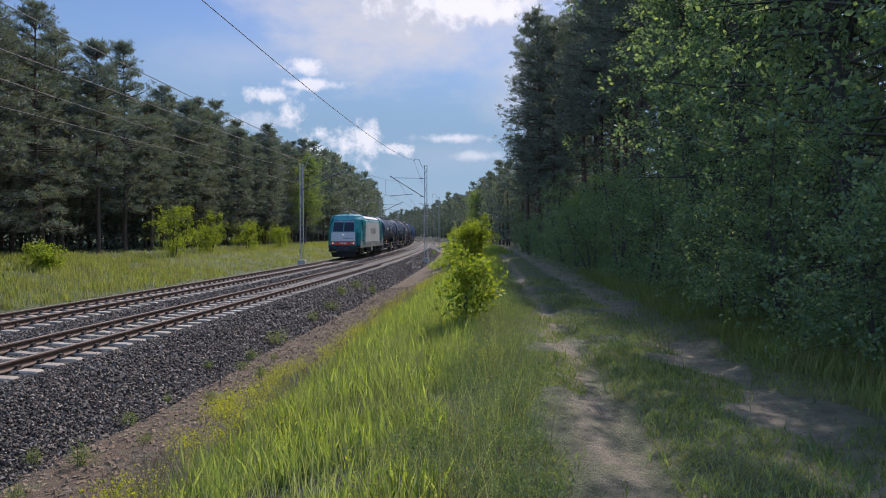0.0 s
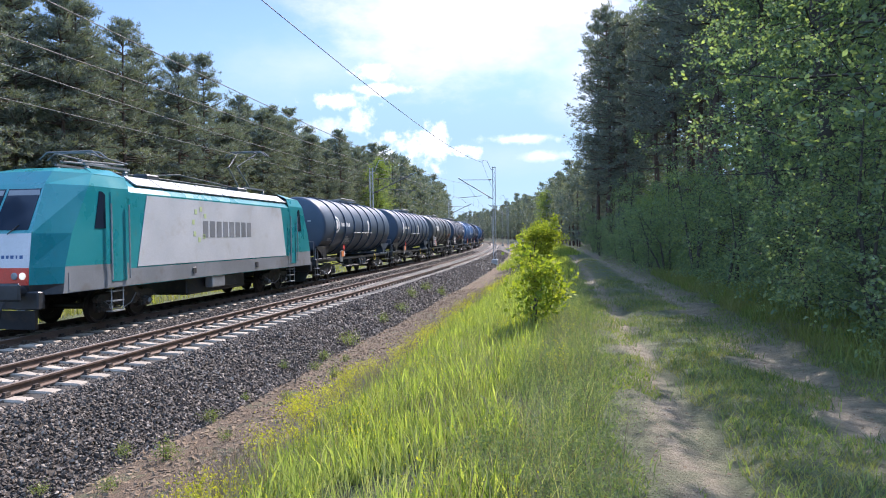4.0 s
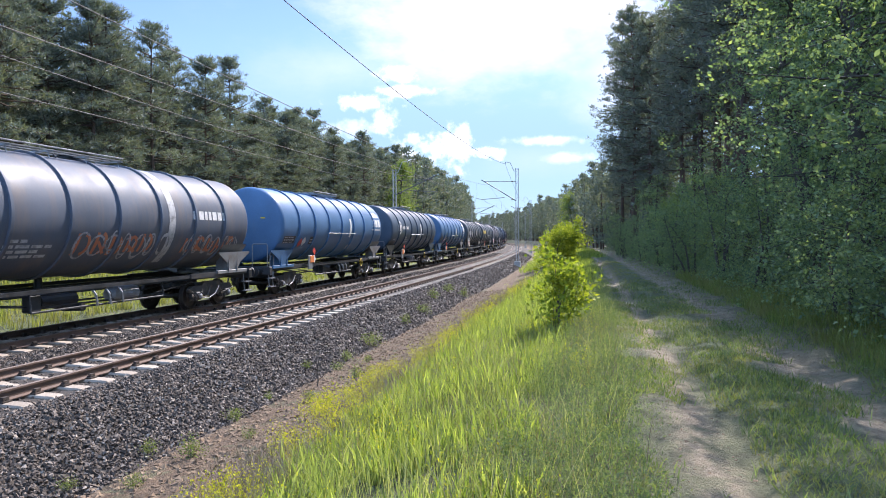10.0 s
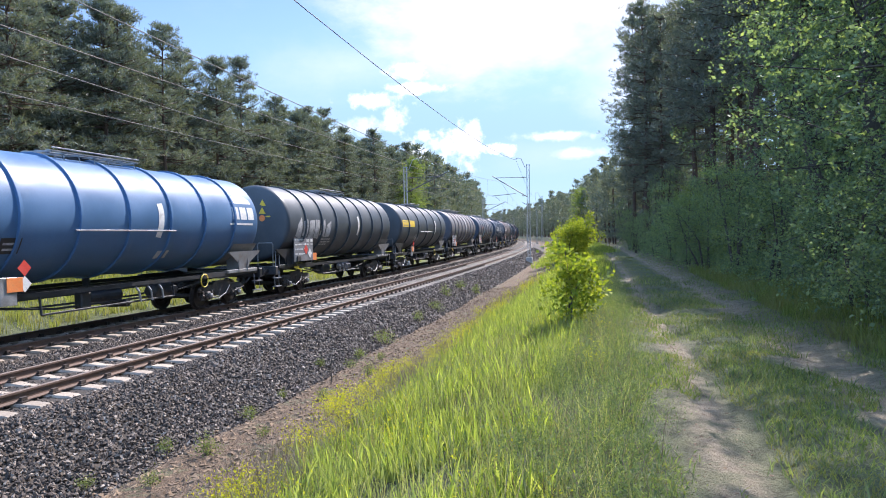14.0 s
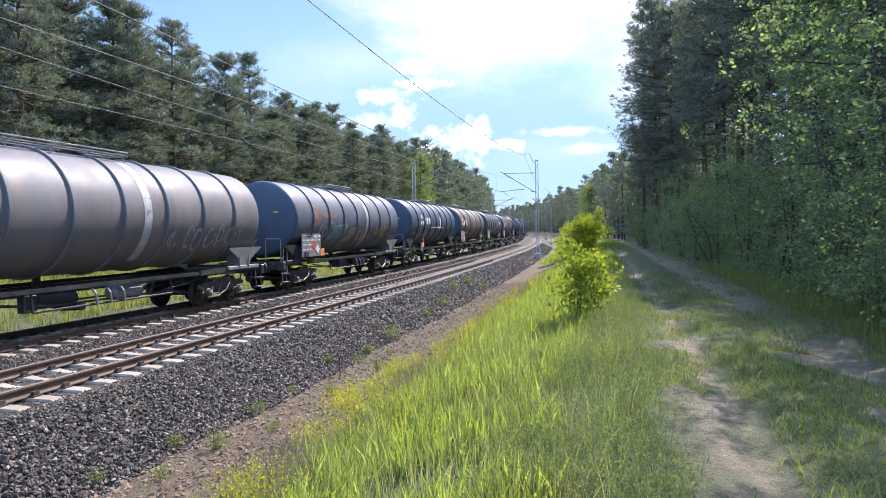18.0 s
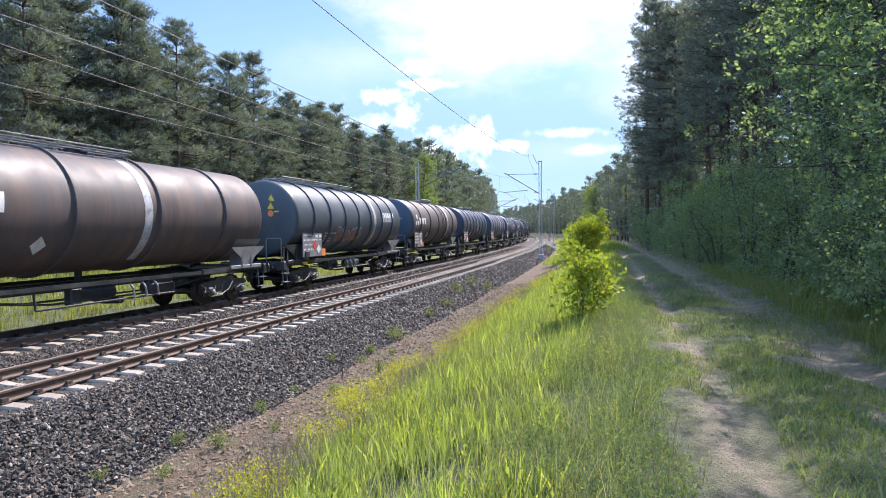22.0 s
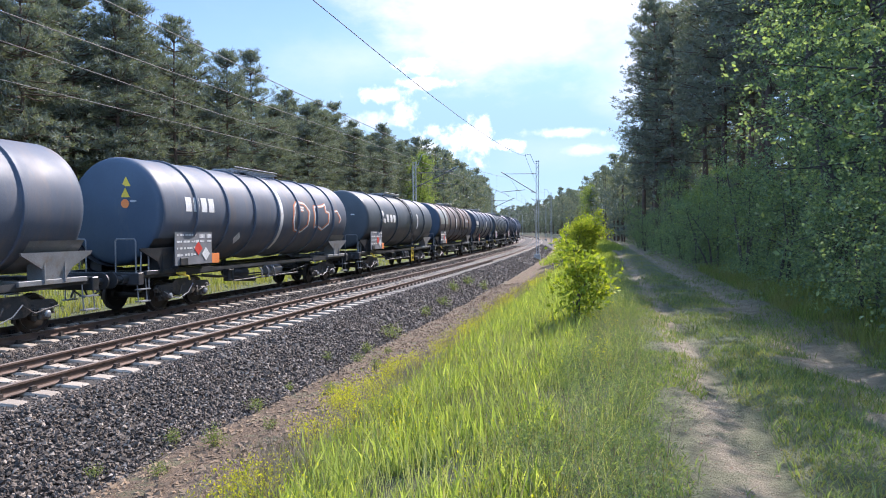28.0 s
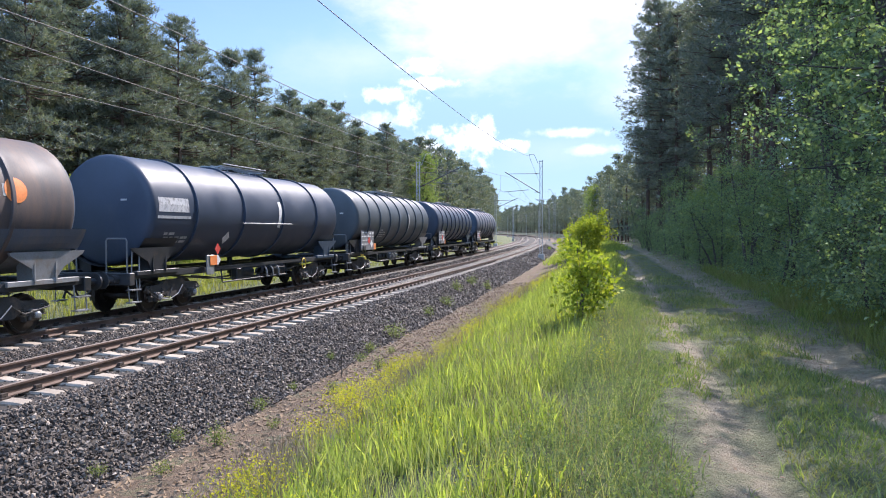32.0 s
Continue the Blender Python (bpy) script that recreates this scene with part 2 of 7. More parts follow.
M_FLOWER = leaf_mat("yellow_flowers", (0.42, 0.36, 0.03), (0.52, 0.46, 0.04), (0.60, 0.54, 0.10), 0.3)
M_WEED = leaf_mat("green_weeds", (0.12, 0.18, 0.05), (0.20, 0.265, 0.07), (0.34, 0.37, 0.11), 0.45, other=(0.27, 0.26, 0.11))


# ---- building helpers ----
def fast_mesh(name, verts, faces, mats=(), index=None, smooth=False):
    """A mesh from arrays: verts (n, 3), faces (m, 3 or 4)."""
    verts, faces = np.asarray(verts, np.float32), np.asarray(faces, np.int32)
    me = bpy.data.meshes.new(name)
    k = faces.shape[1]
    me.vertices.add(len(verts))
    me.vertices.foreach_set("co", verts.ravel())
    me.loops.add(faces.size)
    me.loops.foreach_set("vertex_index", faces.ravel())
    me.polygons.add(len(faces))
    me.polygons.foreach_set("loop_start", np.arange(len(faces), dtype=np.int32) * k)
    me.polygons.foreach_set("loop_total", np.full(len(faces), k, np.int32))
    for m in mats:
        me.materials.append(m)
    if index is not None:
        me.polygons.foreach_set("material_index", np.asarray(index, np.int32))
    me.polygons.foreach_set("use_smooth", np.full(len(faces), smooth, bool))
    me.update(calc_edges=True)
    return me


def mesh_of(name, bm, material, smooth=None):
    me = bpy.data.meshes.new(name)
    bmesh.ops.recalc_face_normals(bm, faces=bm.faces)
    bm.to_mesh(me)
    bm.free()
    for m in (material if isinstance(material, (list, tuple)) else (material,)):
        me.materials.append(m)
    if smooth is not None:
        me.polygons.foreach_set("use_smooth", np.full(len(me.polygons), True, bool))
        me.set_sharp_from_angle(angle=radians(smooth))
    return me


def part(name, bm, material, parent, label="", m=None, smooth=None):
    """One mesh object under a thing or a part; bm is a bmesh or a finished mesh."""
    me = bm if isinstance(bm, bpy.types.Mesh) else mesh_of(name, bm, material, smooth)
    ob = new(name, me)
    ob.parent = parent
    if m is not None:
        ob.matrix_basis = m
    if label:
        tagged(ob, label)
    return ob


def thing(name, label, category, m=None, group="", kind="", data=None):
    ob = new(name, data)
    if m is not None:
        ob.matrix_basis = m
    return tagged(ob, label, category, group, kind)


def box(bm, c, size, bevel=0.0, rot=None):
    r = bmesh.ops.create_cube(bm, size=1.0, matrix=Matrix.LocRotScale(c, Euler([radians(a) for a in rot]) if rot else None, size))
    if bevel:
        es = list({e for v in r["verts"] for e in v.link_edges})
        bmesh.ops.bevel(bm, geom=es, offset=bevel, segments=1, affect="EDGES")
    return bm


def rod(bm, a, b, r, seg=8, r2=None):
    a, b = Vector(a), Vector(b)
    m = Matrix.Translation((a + b) / 2) @ (b - a).to_track_quat("Z", "Y").to_matrix().to_4x4()
    bmesh.ops.create_cone(bm, cap_ends=True, segments=seg, radius1=r, radius2=r if r2 is None else r2, depth=(b - a).length, matrix=m)
    return bm


def pipe(bm, pts, r, seg=6):
    for a, b in zip(pts, pts[1:]):
        rod(bm, a, b, r, seg)
    return bm


def lathe(bm, prof, seg=48, axis="y", centre=(0, 0, 0)):
    """Spin a profile of (along, radius) about an axis."""
    cx, cy, cz = centre
    rings = []
    for a, r in prof:
        if r < 1e-5:
            p = {"y": (cx, cy + a, cz), "x": (cx + a, cy, cz), "z": (cx, cy, cz + a)}[axis]
            rings.append([bm.verts.new(p)])
            continue
        ring = []
        for i in range(seg):
            t = 2 * math.pi * i / seg
            c, s_ = r * math.cos(t), r * math.sin(t)
            ring.append(bm.verts.new({"y": (cx + c, cy + a, cz + s_), "x": (cx + a, cy + c, cz + s_), "z": (cx + c, cy + s_, cz + a)}[axis]))
        rings.append(ring)
    for p, q in zip(rings, rings[1:]):
        for i in range(seg):
            j = (i + 1) % seg
            f = [p[0]] if len(p) == 1 else [p[i], p[j]]
            g = [q[0]] if len(q) == 1 else [q[j], q[i]]
            if len(f) + len(g) > 2:
                bm.faces.new(f + g)
    return bm


def B():
    return bmesh.new()


# ---- ground ----
PROFILE_U = [-3000, -200, -60, -30, -20, -14, -10, -7.4, -6.9, -4, 2.2, 3.0, 3.35, 4.6, 5.3, 6.6, 8.0, 9.2, 10.0, 13.5, 16, 24, 60, 200, 3000]
PROFILE_Z = [6.0, 3.0, 1.6, 1.2, 0.95, 0.45, -0.15, -0.55, -0.75, -0.9, -0.95, -0.97, -0.95, -0.82, -0.66, -0.2, 0.28, 0.55, 0.62, 0.66, 0.78, 1.1, 2.0, 4.0, 7.0]


def level(u):
    return float(np.interp(u, PROFILE_U, PROFILE_Z))


def ruts(s, u):
    """Wheel ruts of the forest path."""
    shift = 0.25 * math.sin(s * 0.11 + 0.6)
    return -0.07 * (math.exp(-((u - 10.75 - shift) / 0.28) ** 2) + math.exp(-((u - 12.35 - shift) / 0.36) ** 2))


def ground_z(s, u):
    p = Vector((s * 0.45, u * 0.45, 0.0))
    amp = 0.05 if 3.0 < u < 14 or -7 < u < 3.2 else 0.16
    if -6.9 < u < 3.2:
        amp = 0.0
    return level(u) + ruts(s, u) + amp * noise.noise(p) + 0.35 * amp * noise.noise(p * 3.1)


def steps(*spans):
    out = []
    for a, b, d in spans:
        out += list(np.arange(a, b, d))
    return out + [spans[-1][1]]


S_LINE = steps((-60, -4, 4.0), (-4, 26, 0.3), (26, 60, 1.0), (60, 200, 4), (200, 700, 20), (700, 2600, 120))
U_LINE = steps((-2300, -300, 200), (-300, -60, 20), (-60, -20, 4), (-20, -6.9, 0.8), (-6.9, 3.3, 1.7), (3.3, 14.5, 0.16), (14.5, 30, 1.2), (30, 120, 10), (120, 400, 40), (400, 2600, 220))
gv = np.array([at(s, u, ground_z(s, u)) for s in S_LINE for u in U_LINE])
nu = len(U_LINE)
ii, jj = np.meshgrid(np.arange(len(S_LINE) - 1), np.arange(nu - 1), indexing="ij")
a0 = (ii * nu + jj).ravel()
gf = np.stack([a0, a0 + 1, a0 + nu + 1, a0 + nu], 1)


def ground_material():
    m, n, l, bsdf = nodes_of("verge_and_forest_path")
    pos = n.new("ShaderNodeNewGeometry").outputs["Position"]
    flat = n.new("ShaderNodeVectorMath")
    flat.operation = "MULTIPLY"
    flat.inputs[1].default_value = (1, 1, 0)
    l.new(pos, flat.inputs[0])
    far = n.new("ShaderNodeVectorMath")
    far.operation = "DISTANCE"
    far.inputs[1].default_value = (-OFFSET - RADIUS, 0, 0)
    l.new(flat.outputs[0], far.inputs[0])
    u0 = n.new("ShaderNodeMath")
    u0.operation = "SUBTRACT"
    l.new(far.outputs["Value"], u0.inputs[0])
    u0.inputs[1].default_value = RADIUS
    wob = noise_tex(n, l, pos, 0.9, 5.0)
    wob2 = noise_tex(n, l, pos, 5.0, 5.0, 0.65)
    u1 = n.new("ShaderNodeMath")
    u1.operation = "MULTIPLY_ADD"
    l.new(wob, u1.inputs[0])
    u1.inputs[1].default_value = 0.5
    l.new(u0.outputs[0], u1.inputs[2])
    u = n.new("ShaderNodeMapRange")
    u.inputs["From Min"].default_value, u.inputs["From Max"].default_value = -8.0 + 0.25, 24.0 + 0.25
    l.new(u1.outputs[0], u.inputs["Value"])

    def q(v):
        return (v + 8.0) / 32.0
    sand, soil, litter = (0.28, 0.222, 0.15), (0.11, 0.095, 0.055), (0.135, 0.112, 0.085)
    turf = (0.10, 0.118, 0.046)
    zone = ramp(n, l, u.outputs[0], (q(-7.5), turf), (q(-6.4), (0.17, 0.13, 0.09)), (q(3.2), (0.13, 0.095, 0.065)), (q(3.7), (0.155, 0.1, 0.058)), (q(5.7), (0.15, 0.098, 0.057)), (q(6.5), soil), (q(10.1), turf),
                (q(10.5), (0.125, 0.122, 0.062)), (q(10.7), sand), (q(10.82), sand), (q(10.98), (0.13, 0.126, 0.063)), (q(11.4), turf), (q(11.9), turf), (q(12.26), sand),
                (q(12.44), sand), (q(12.95), (0.19, 0.165, 0.10)), (q(13.6), (0.14, 0.135, 0.065)), (q(15.0), litter))
    tone = ramp(n, l, wob2, (0.3, grey(0.5)), (0.5, grey(0.95)), (0.75, grey(1.3)))
    col = mix(n, l, 1.0, zone, tone, "MULTIPLY")
    patch = noise_tex(n, l, pos, 1.7, 6.0, 0.7)
    col = mix(n, l, ramp(n, l, patch, (0.52, grey(0.0)), (0.62, grey(0.7))), col, (0.115, 0.118, 0.055))
    grain = noise_tex(n, l, pos, 34.0, 4.0, 0.7)
    col = mix(n, l, 0.5, col, ramp(n, l, grain, (0.32, grey(0.45)), (0.65, grey(1.1))), "MULTIPLY")
    l.new(col, bsdf.inputs["Base Color"])
    bsdf.inputs["Roughness"].default_value = 0.95
    bumped(n, l, bsdf, mix(n, l, 0.5, grain, wob2), 1.0, 0.14)
    return m


M_GROUND = ground_material()
ground = thing("ground", "sandy verge, grass and a rutted forest path", "ground", kind="structure", data=fast_mesh("ground", gv, gf, [M_GROUND], smooth=True))

# ---- ballast bed: a low bank with sloping shoulders ----
BED = [(-7.5, -0.92), (-6.1, -0.26), (-4.2, -0.22), (-2.1, -0.25), (0, -0.22), (1.75, -0.23), (2.1, -0.33), (2.7, -0.64), (3.38, -0.97)]
BED_U, BED_Z = [b[0] for b in BED], [b[1] for b in BED]
bed_s = steps((-60, -4, 4), (-4, 40, 0.5), (40, 200, 3), (200, 900, 12))
bed_u = steps((-7.5, 3.4, 0.21))
bv = np.array([at(s, u, float(np.interp(u, BED_U, BED_Z)) + 0.022 * noise.noise(Vector((s * 1.9, u * 1.9, 3)))) for s in bed_s for u in bed_u])
nb = len(bed_u)
ii, jj = np.meshgrid(np.arange(len(bed_s) - 1), np.arange(nb - 1), indexing="ij")
a0 = (ii * nb + jj).ravel()
ballast_bed = thing("ballast_bed", "bank of dark crushed stone under two railway tracks", "ballast", kind="structure",
                    data=fast_mesh("ballast_bed", bv, np.stack([a0, a0 + 1, a0 + nb + 1, a0 + nb], 1), [M_BALLAST], smooth=True))

# loose stones on the bed
rng = np.random.default_rng(7)


def stone_forms(n, seed):
    r = np.random.default_rng(seed)
    c = np.array([(1, 0, 0), (-1, 0, 0), (0, 1, 0), (0, -1, 0), (0, 0, 1), (0, 0, -1)], float) * 0.62
    return [c * r.uniform(0.75, 1.2, (1, 3)) + r.uniform(-0.2, 0.2, (6, 3)) for _ in range(n)]


FACETS = np.array([(4, 0, 2), (4, 2, 1), (4, 1, 3), (4, 3, 0), (5, 2, 0), (5, 1, 2), (5, 3, 1), (5, 0, 3)])


def scatter(forms, faces, places, sizes, r, flat=1.0):
    """Copies of small forms, each turned at random, as one pair of arrays."""
    n, k = len(places), len(forms[0])
    pick = np.array(forms)[r.integers(0, len(forms), n)]
    q = r.normal(size=(n, 4))
    q /= np.linalg.norm(q, axis=1)[:, None]
    w, x, y, z = q.T
    rot = np.stack([np.stack([1 - 2 * (y * y + z * z), 2 * (x * y - z * w), 2 * (x * z + y * w)], -1),
                    np.stack([2 * (x * y + z * w), 1 - 2 * (x * x + z * z), 2 * (y * z - x * w)], -1),
                    np.stack([2 * (x * z - y * w), 2 * (y * z + x * w), 1 - 2 * (x * x + y * y)], -1)], 1)
    v = np.einsum("nij,nkj->nki", rot, pick) * np.asarray(sizes)[:, None, None]
    v[:, :, 2] *= flat
    v += np.asarray(places)[:, None, :]
    f = faces[None] + (np.arange(n) * k)[:, None, None]
    return v.reshape(-1, 3), f.reshape(-1, faces.shape[1])


def island_stone():
    m, n, l, bsdf = nodes_of("crushed_stone")
    g = n.new("ShaderNodeNewGeometry")
    tc = n.new("ShaderNodeTexCoord").outputs["Object"]
    col = ramp(n, l, g.outputs["Random Per Island"], (0.0, (0.028, 0.02, 0.015)), (0.5, (0.07, 0.052, 0.039)), (0.85, (0.14, 0.108, 0.083)), (1.0, (0.34, 0.28, 0.225)))
    b = noise_tex(n, l, tc, 0.8, 4.0)
    col = mix(n, l, ramp(n, l, b, (0.52, grey(0.0)), (0.7, grey(0.5))), col, (0.13, 0.095, 0.07))
    l.new(mix(n, l, 0.4, col, ramp(n, l, noise_tex(n, l, tc, 60, 3.0), (0.3, grey(0.4)), (0.7, grey(1.1))), "MULTIPLY"), bsdf.inputs["Base Color"])
    bsdf.inputs["Roughness"].default_value = 0.8
    return m


M_STONE = island_stone()
places, sizes = [], []
for s0, s1, u0, u1, dens, sz in ((2.5, 12, 1.28, 3.5, 880, 0.05), (12, 20, 1.28, 3.5, 520, 0.058), (20, 34, 1.28, 3.45, 220, 0.078), (34, 60, 1.28, 3.45, 80, 0.09), (60, 120, 1.28, 3.45, 22, 0.12), (34, 110, -3.0, -1.2, 22, 0.11),
                                 (6, 20, -2.95, -1.28, 420, 0.056), (20, 38, -2.95, -1.28, 210, 0.064), (6, 20, -1.25, 1.25, 190, 0.05), (20, 34, -1.25, 1.25, 80, 0.056), (10, 34, -5.5, -2.95, 90, 0.06)):
    n = int((s1 - s0) * (u1 - u0) * dens)
    ss, uu = rng.uniform(s0, s1, n), rng.uniform(u0, u1, n)
    zz = np.interp(uu, BED_U, BED_Z) + rng.uniform(-0.012, 0.04, n) - 0.032 * ((np.abs(uu) < 1.4) | (np.abs(uu - FAR_TRACK) < 1.4))
    a = ss / RADIUS
    places.append(np.stack([-OFFSET - RADIUS + (RADIUS + uu) * np.cos(a), (RADIUS + uu) * np.sin(a), zz], 1))
    sizes.append(sz * rng.uniform(0.6, 1.35, n))
n = 11000                                   # clods and pebbles on the bare strip
ss, uu = rng.uniform(3, 40, n), rng.uniform(3.3, 6.0, n)
clods = np.array([at(a, b, ground_z(a, b)) for a, b in zip(ss, uu)])
cv, cf = scatter(stone_forms(8, 5), FACETS, clods, 0.055 * rng.uniform(0.3, 1.35, n) ** 2.2, rng, 0.75)
n = 2600
ss, uu = rng.uniform(3, 26, n), rng.choice((10.75, 12.35), n) + rng.normal(0, 0.4, n)
clods = np.array([at(a, b, ground_z(a, b)) for a, b in zip(ss, uu)])
pv, pf = scatter(stone_forms(8, 6), FACETS, clods, 0.02 * rng.uniform(0.3, 1.3, n) ** 1.8, rng, 0.6)
M_CLOD = stuff("dry_earth", (0.135, 0.088, 0.052), (0.27, 0.188, 0.115), 0.95, scale=2, fine=30, bump=0.4)
part("clods", fast_mesh("clods", np.concatenate([cv, pv]), np.concatenate([cf, pf + len(cv)]), [M_CLOD]), None, ground, "clods of dry earth and pebbles")["kind"] = "stuff"
sv, sf = scatter(stone_forms(10, 3), FACETS, np.concatenate(places), np.concatenate(sizes), rng)
part("loose_stones", fast_mesh("loose_stones", sv, sf, [M_STONE]), None, ballast_bed, "sharp crushed grey stones")["kind"] = "stuff"

# ---- tracks ----
RAIL_SECTION = [(-0.075, -0.172), (0.075, -0.172), (0.075, -0.160), (0.014, -0.138), (0.010, -0.048), (0.036, -0.038), (0.036, -0.006), (0.028, 0.0), (-0.028, 0.0), (-0.036, -0.006), (-0.036, -0.038), (-0.010, -0.048), (-0.014, -0.138), (-0.075, -0.160)]
rail_s = steps((-60, 60, 1.5), (60, 300, 4), (300, 900, 15))


def rail_mesh(u):
    v = [at(s, u + x, z) for s in rail_s for x, z in RAIL_SECTION]
    k = len(RAIL_SECTION)
    f, mi = [], []
    for i in range(len(rail_s) - 1):
        for j in range(k):
            f.append((i * k + j, i * k + (j + 1) % k, (i + 1) * k + (j + 1) % k, (i + 1) * k + j))
            mi.append(1 if j in (6, 7, 8) else 0)
    return fast_mesh("rail", v, f, [M_RAIL, M_RAILTOP], mi)


def sleeper_bm():
    """Concrete sleeper: thick under the rails, waisted in the middle, chamfered top edges."""
    bm = B()
    prev = None
    for x, w, z in ((-1.3, 0.125, -0.205), (-1.24, 0.135, -0.185), (-0.95, 0.14, -0.176), (-0.55, 0.14, -0.176), (-0.3, 0.105, -0.205), (0.3, 0.105, -0.205), (0.55, 0.14, -0.176), (0.95, 0.14, -0.176), (1.24, 0.135, -0.185), (1.3, 0.125, -0.205)):
        ring = [bm.verts.new((x, y, zz)) for y, zz in ((-w, -0.36), (-w, z - 0.03), (-w + 0.025, z), (w - 0.025, z), (w, z - 0.03), (w, -0.36))]
        if prev:
            for i in range(6):
                bm.faces.new((prev[i], prev[(i + 1) % 6], ring[(i + 1) % 6], ring[i]))
        else:
            bm.faces.new(ring[::-1])
        prev = ring
    bm.faces.new(prev)
    return bm


def clip_bm():
    """Rail fastening: base plates, shoulders and bent spring clips on both sides of both rails."""
    bm = B()
    for rx in (-0.75, 0.75):
        for sx in (-1, 1):
            box(bm, (rx + sx * 0.12, 0, -0.165), (0.11, 0.17, 0.03))
            box(bm, (rx + sx * 0.115, 0, -0.13), (0.06, 0.11, 0.08))
            pipe(bm, [(rx + sx * 0.07, -0.055, -0.15), (rx + sx * 0.11, -0.05, -0.122), (rx + sx * 0.14, 0, -0.13), (rx + sx * 0.11, 0.05, -0.122), (rx + sx * 0.07, 0.055, -0.15)], 0.016, 4)
    return bm


SLEEPER = mesh_of("sleeper", sleeper_bm(), M_SLEEPER)
CLIP = mesh_of("rail_clip", clip_bm(), M_CLIP)
PITCH = 0.618


def clones(mesh, poses):
    k = len(mesh.vertices)
    co = np.empty(k * 3, np.float32)
    mesh.vertices.foreach_get("co", co)
    co = np.c_[co.reshape(-1, 3), np.ones(k)]
    vs, fs = [], []
    base = [tuple(p.vertices) for p in mesh.polygons]
    tri = np.array([(p[0], p[i], p[i + 1]) for p in base for i in range(1, len(p) - 1)])
    for i, m in enumerate(poses):
        vs.append(co @ np.array(m).T[:, :3])
        fs.append(tri + i * k)
    return np.concatenate(vs), np.concatenate(fs)


def railway(name, label, u):
    tr = thing(name, label, "railway track", kind="structure")
    for x in (-0.75, 0.75):
        part("rail", rail_mesh(u + x), None, tr, "rust-brown rail with a worn bright head")
    n0 = -20 if u > -2 else -14
    for i in range(n0, n0 + 300):
        part("sleeper", SLEEPER, None, tr, m=spot(8.01 + i * PITCH, u + random.uniform(-0.012, 0.012), random.uniform(-0.004, 0.003), random.uniform(-0.5, 0.5)))
    v, f = clones(mesh_of("plain_sleeper", box(B(), (0, 0, -0.26), (2.6, 0.26, 0.16)), M_SLEEPER), [spot(8.01 + i * PITCH, u) for i in range(n0 + 300, n0 + 760)])
    part("far_sleepers", fast_mesh("far_sleepers", v, f, [M_SLEEPER]), None, tr)["kind"] = "stuff"
    v, f = clones(CLIP, [spot(8.01 + i * PITCH, u) for i in range(n0 + 10, n0 + 95)])
    part("rail_clips", fast_mesh("rail_clips", v, f, [M_CLIP]), None, tr, "rusty spring clips holding the rails")["kind"] = "stuff"
    return tr


railway("railway_track_near", "empty track with rusty rails on concrete sleepers in ballast", 0.0)
railway("railway_track_far", "track with rusty rails on concrete sleepers carrying the train", FAR_TRACK)


# ---- overhead line ----
M_BRACE = stuff("dark_brace_steel", (0.07, 0.075, 0.08), (0.12, 0.125, 0.13), 0.6, 0.2, scale=3, fine=30)


def wire_bm(pts, r=0.008):
    """One unbroken round wire through the points."""
    bm, prev = B(), None
    for i, p in enumerate(pts):
        d = (pts[min(i + 1, len(pts) - 1)] - pts[max(i - 1, 0)]).normalized()
        e = d.cross(Vector((0, 0, 1))).normalized()
        g = e.cross(d)
        ring = [bm.verts.new(p + r * (math.cos(a) * e + math.sin(a) * g)) for a in (0, 1.047, 2.094, 3.142, 4.189, 5.236)]
        if prev:
            for k in range(6):
                bm.faces.new((prev[k], prev[(k + 1) % 6], ring[(k + 1) % 6], ring[k]))
        prev = ring
    return bm


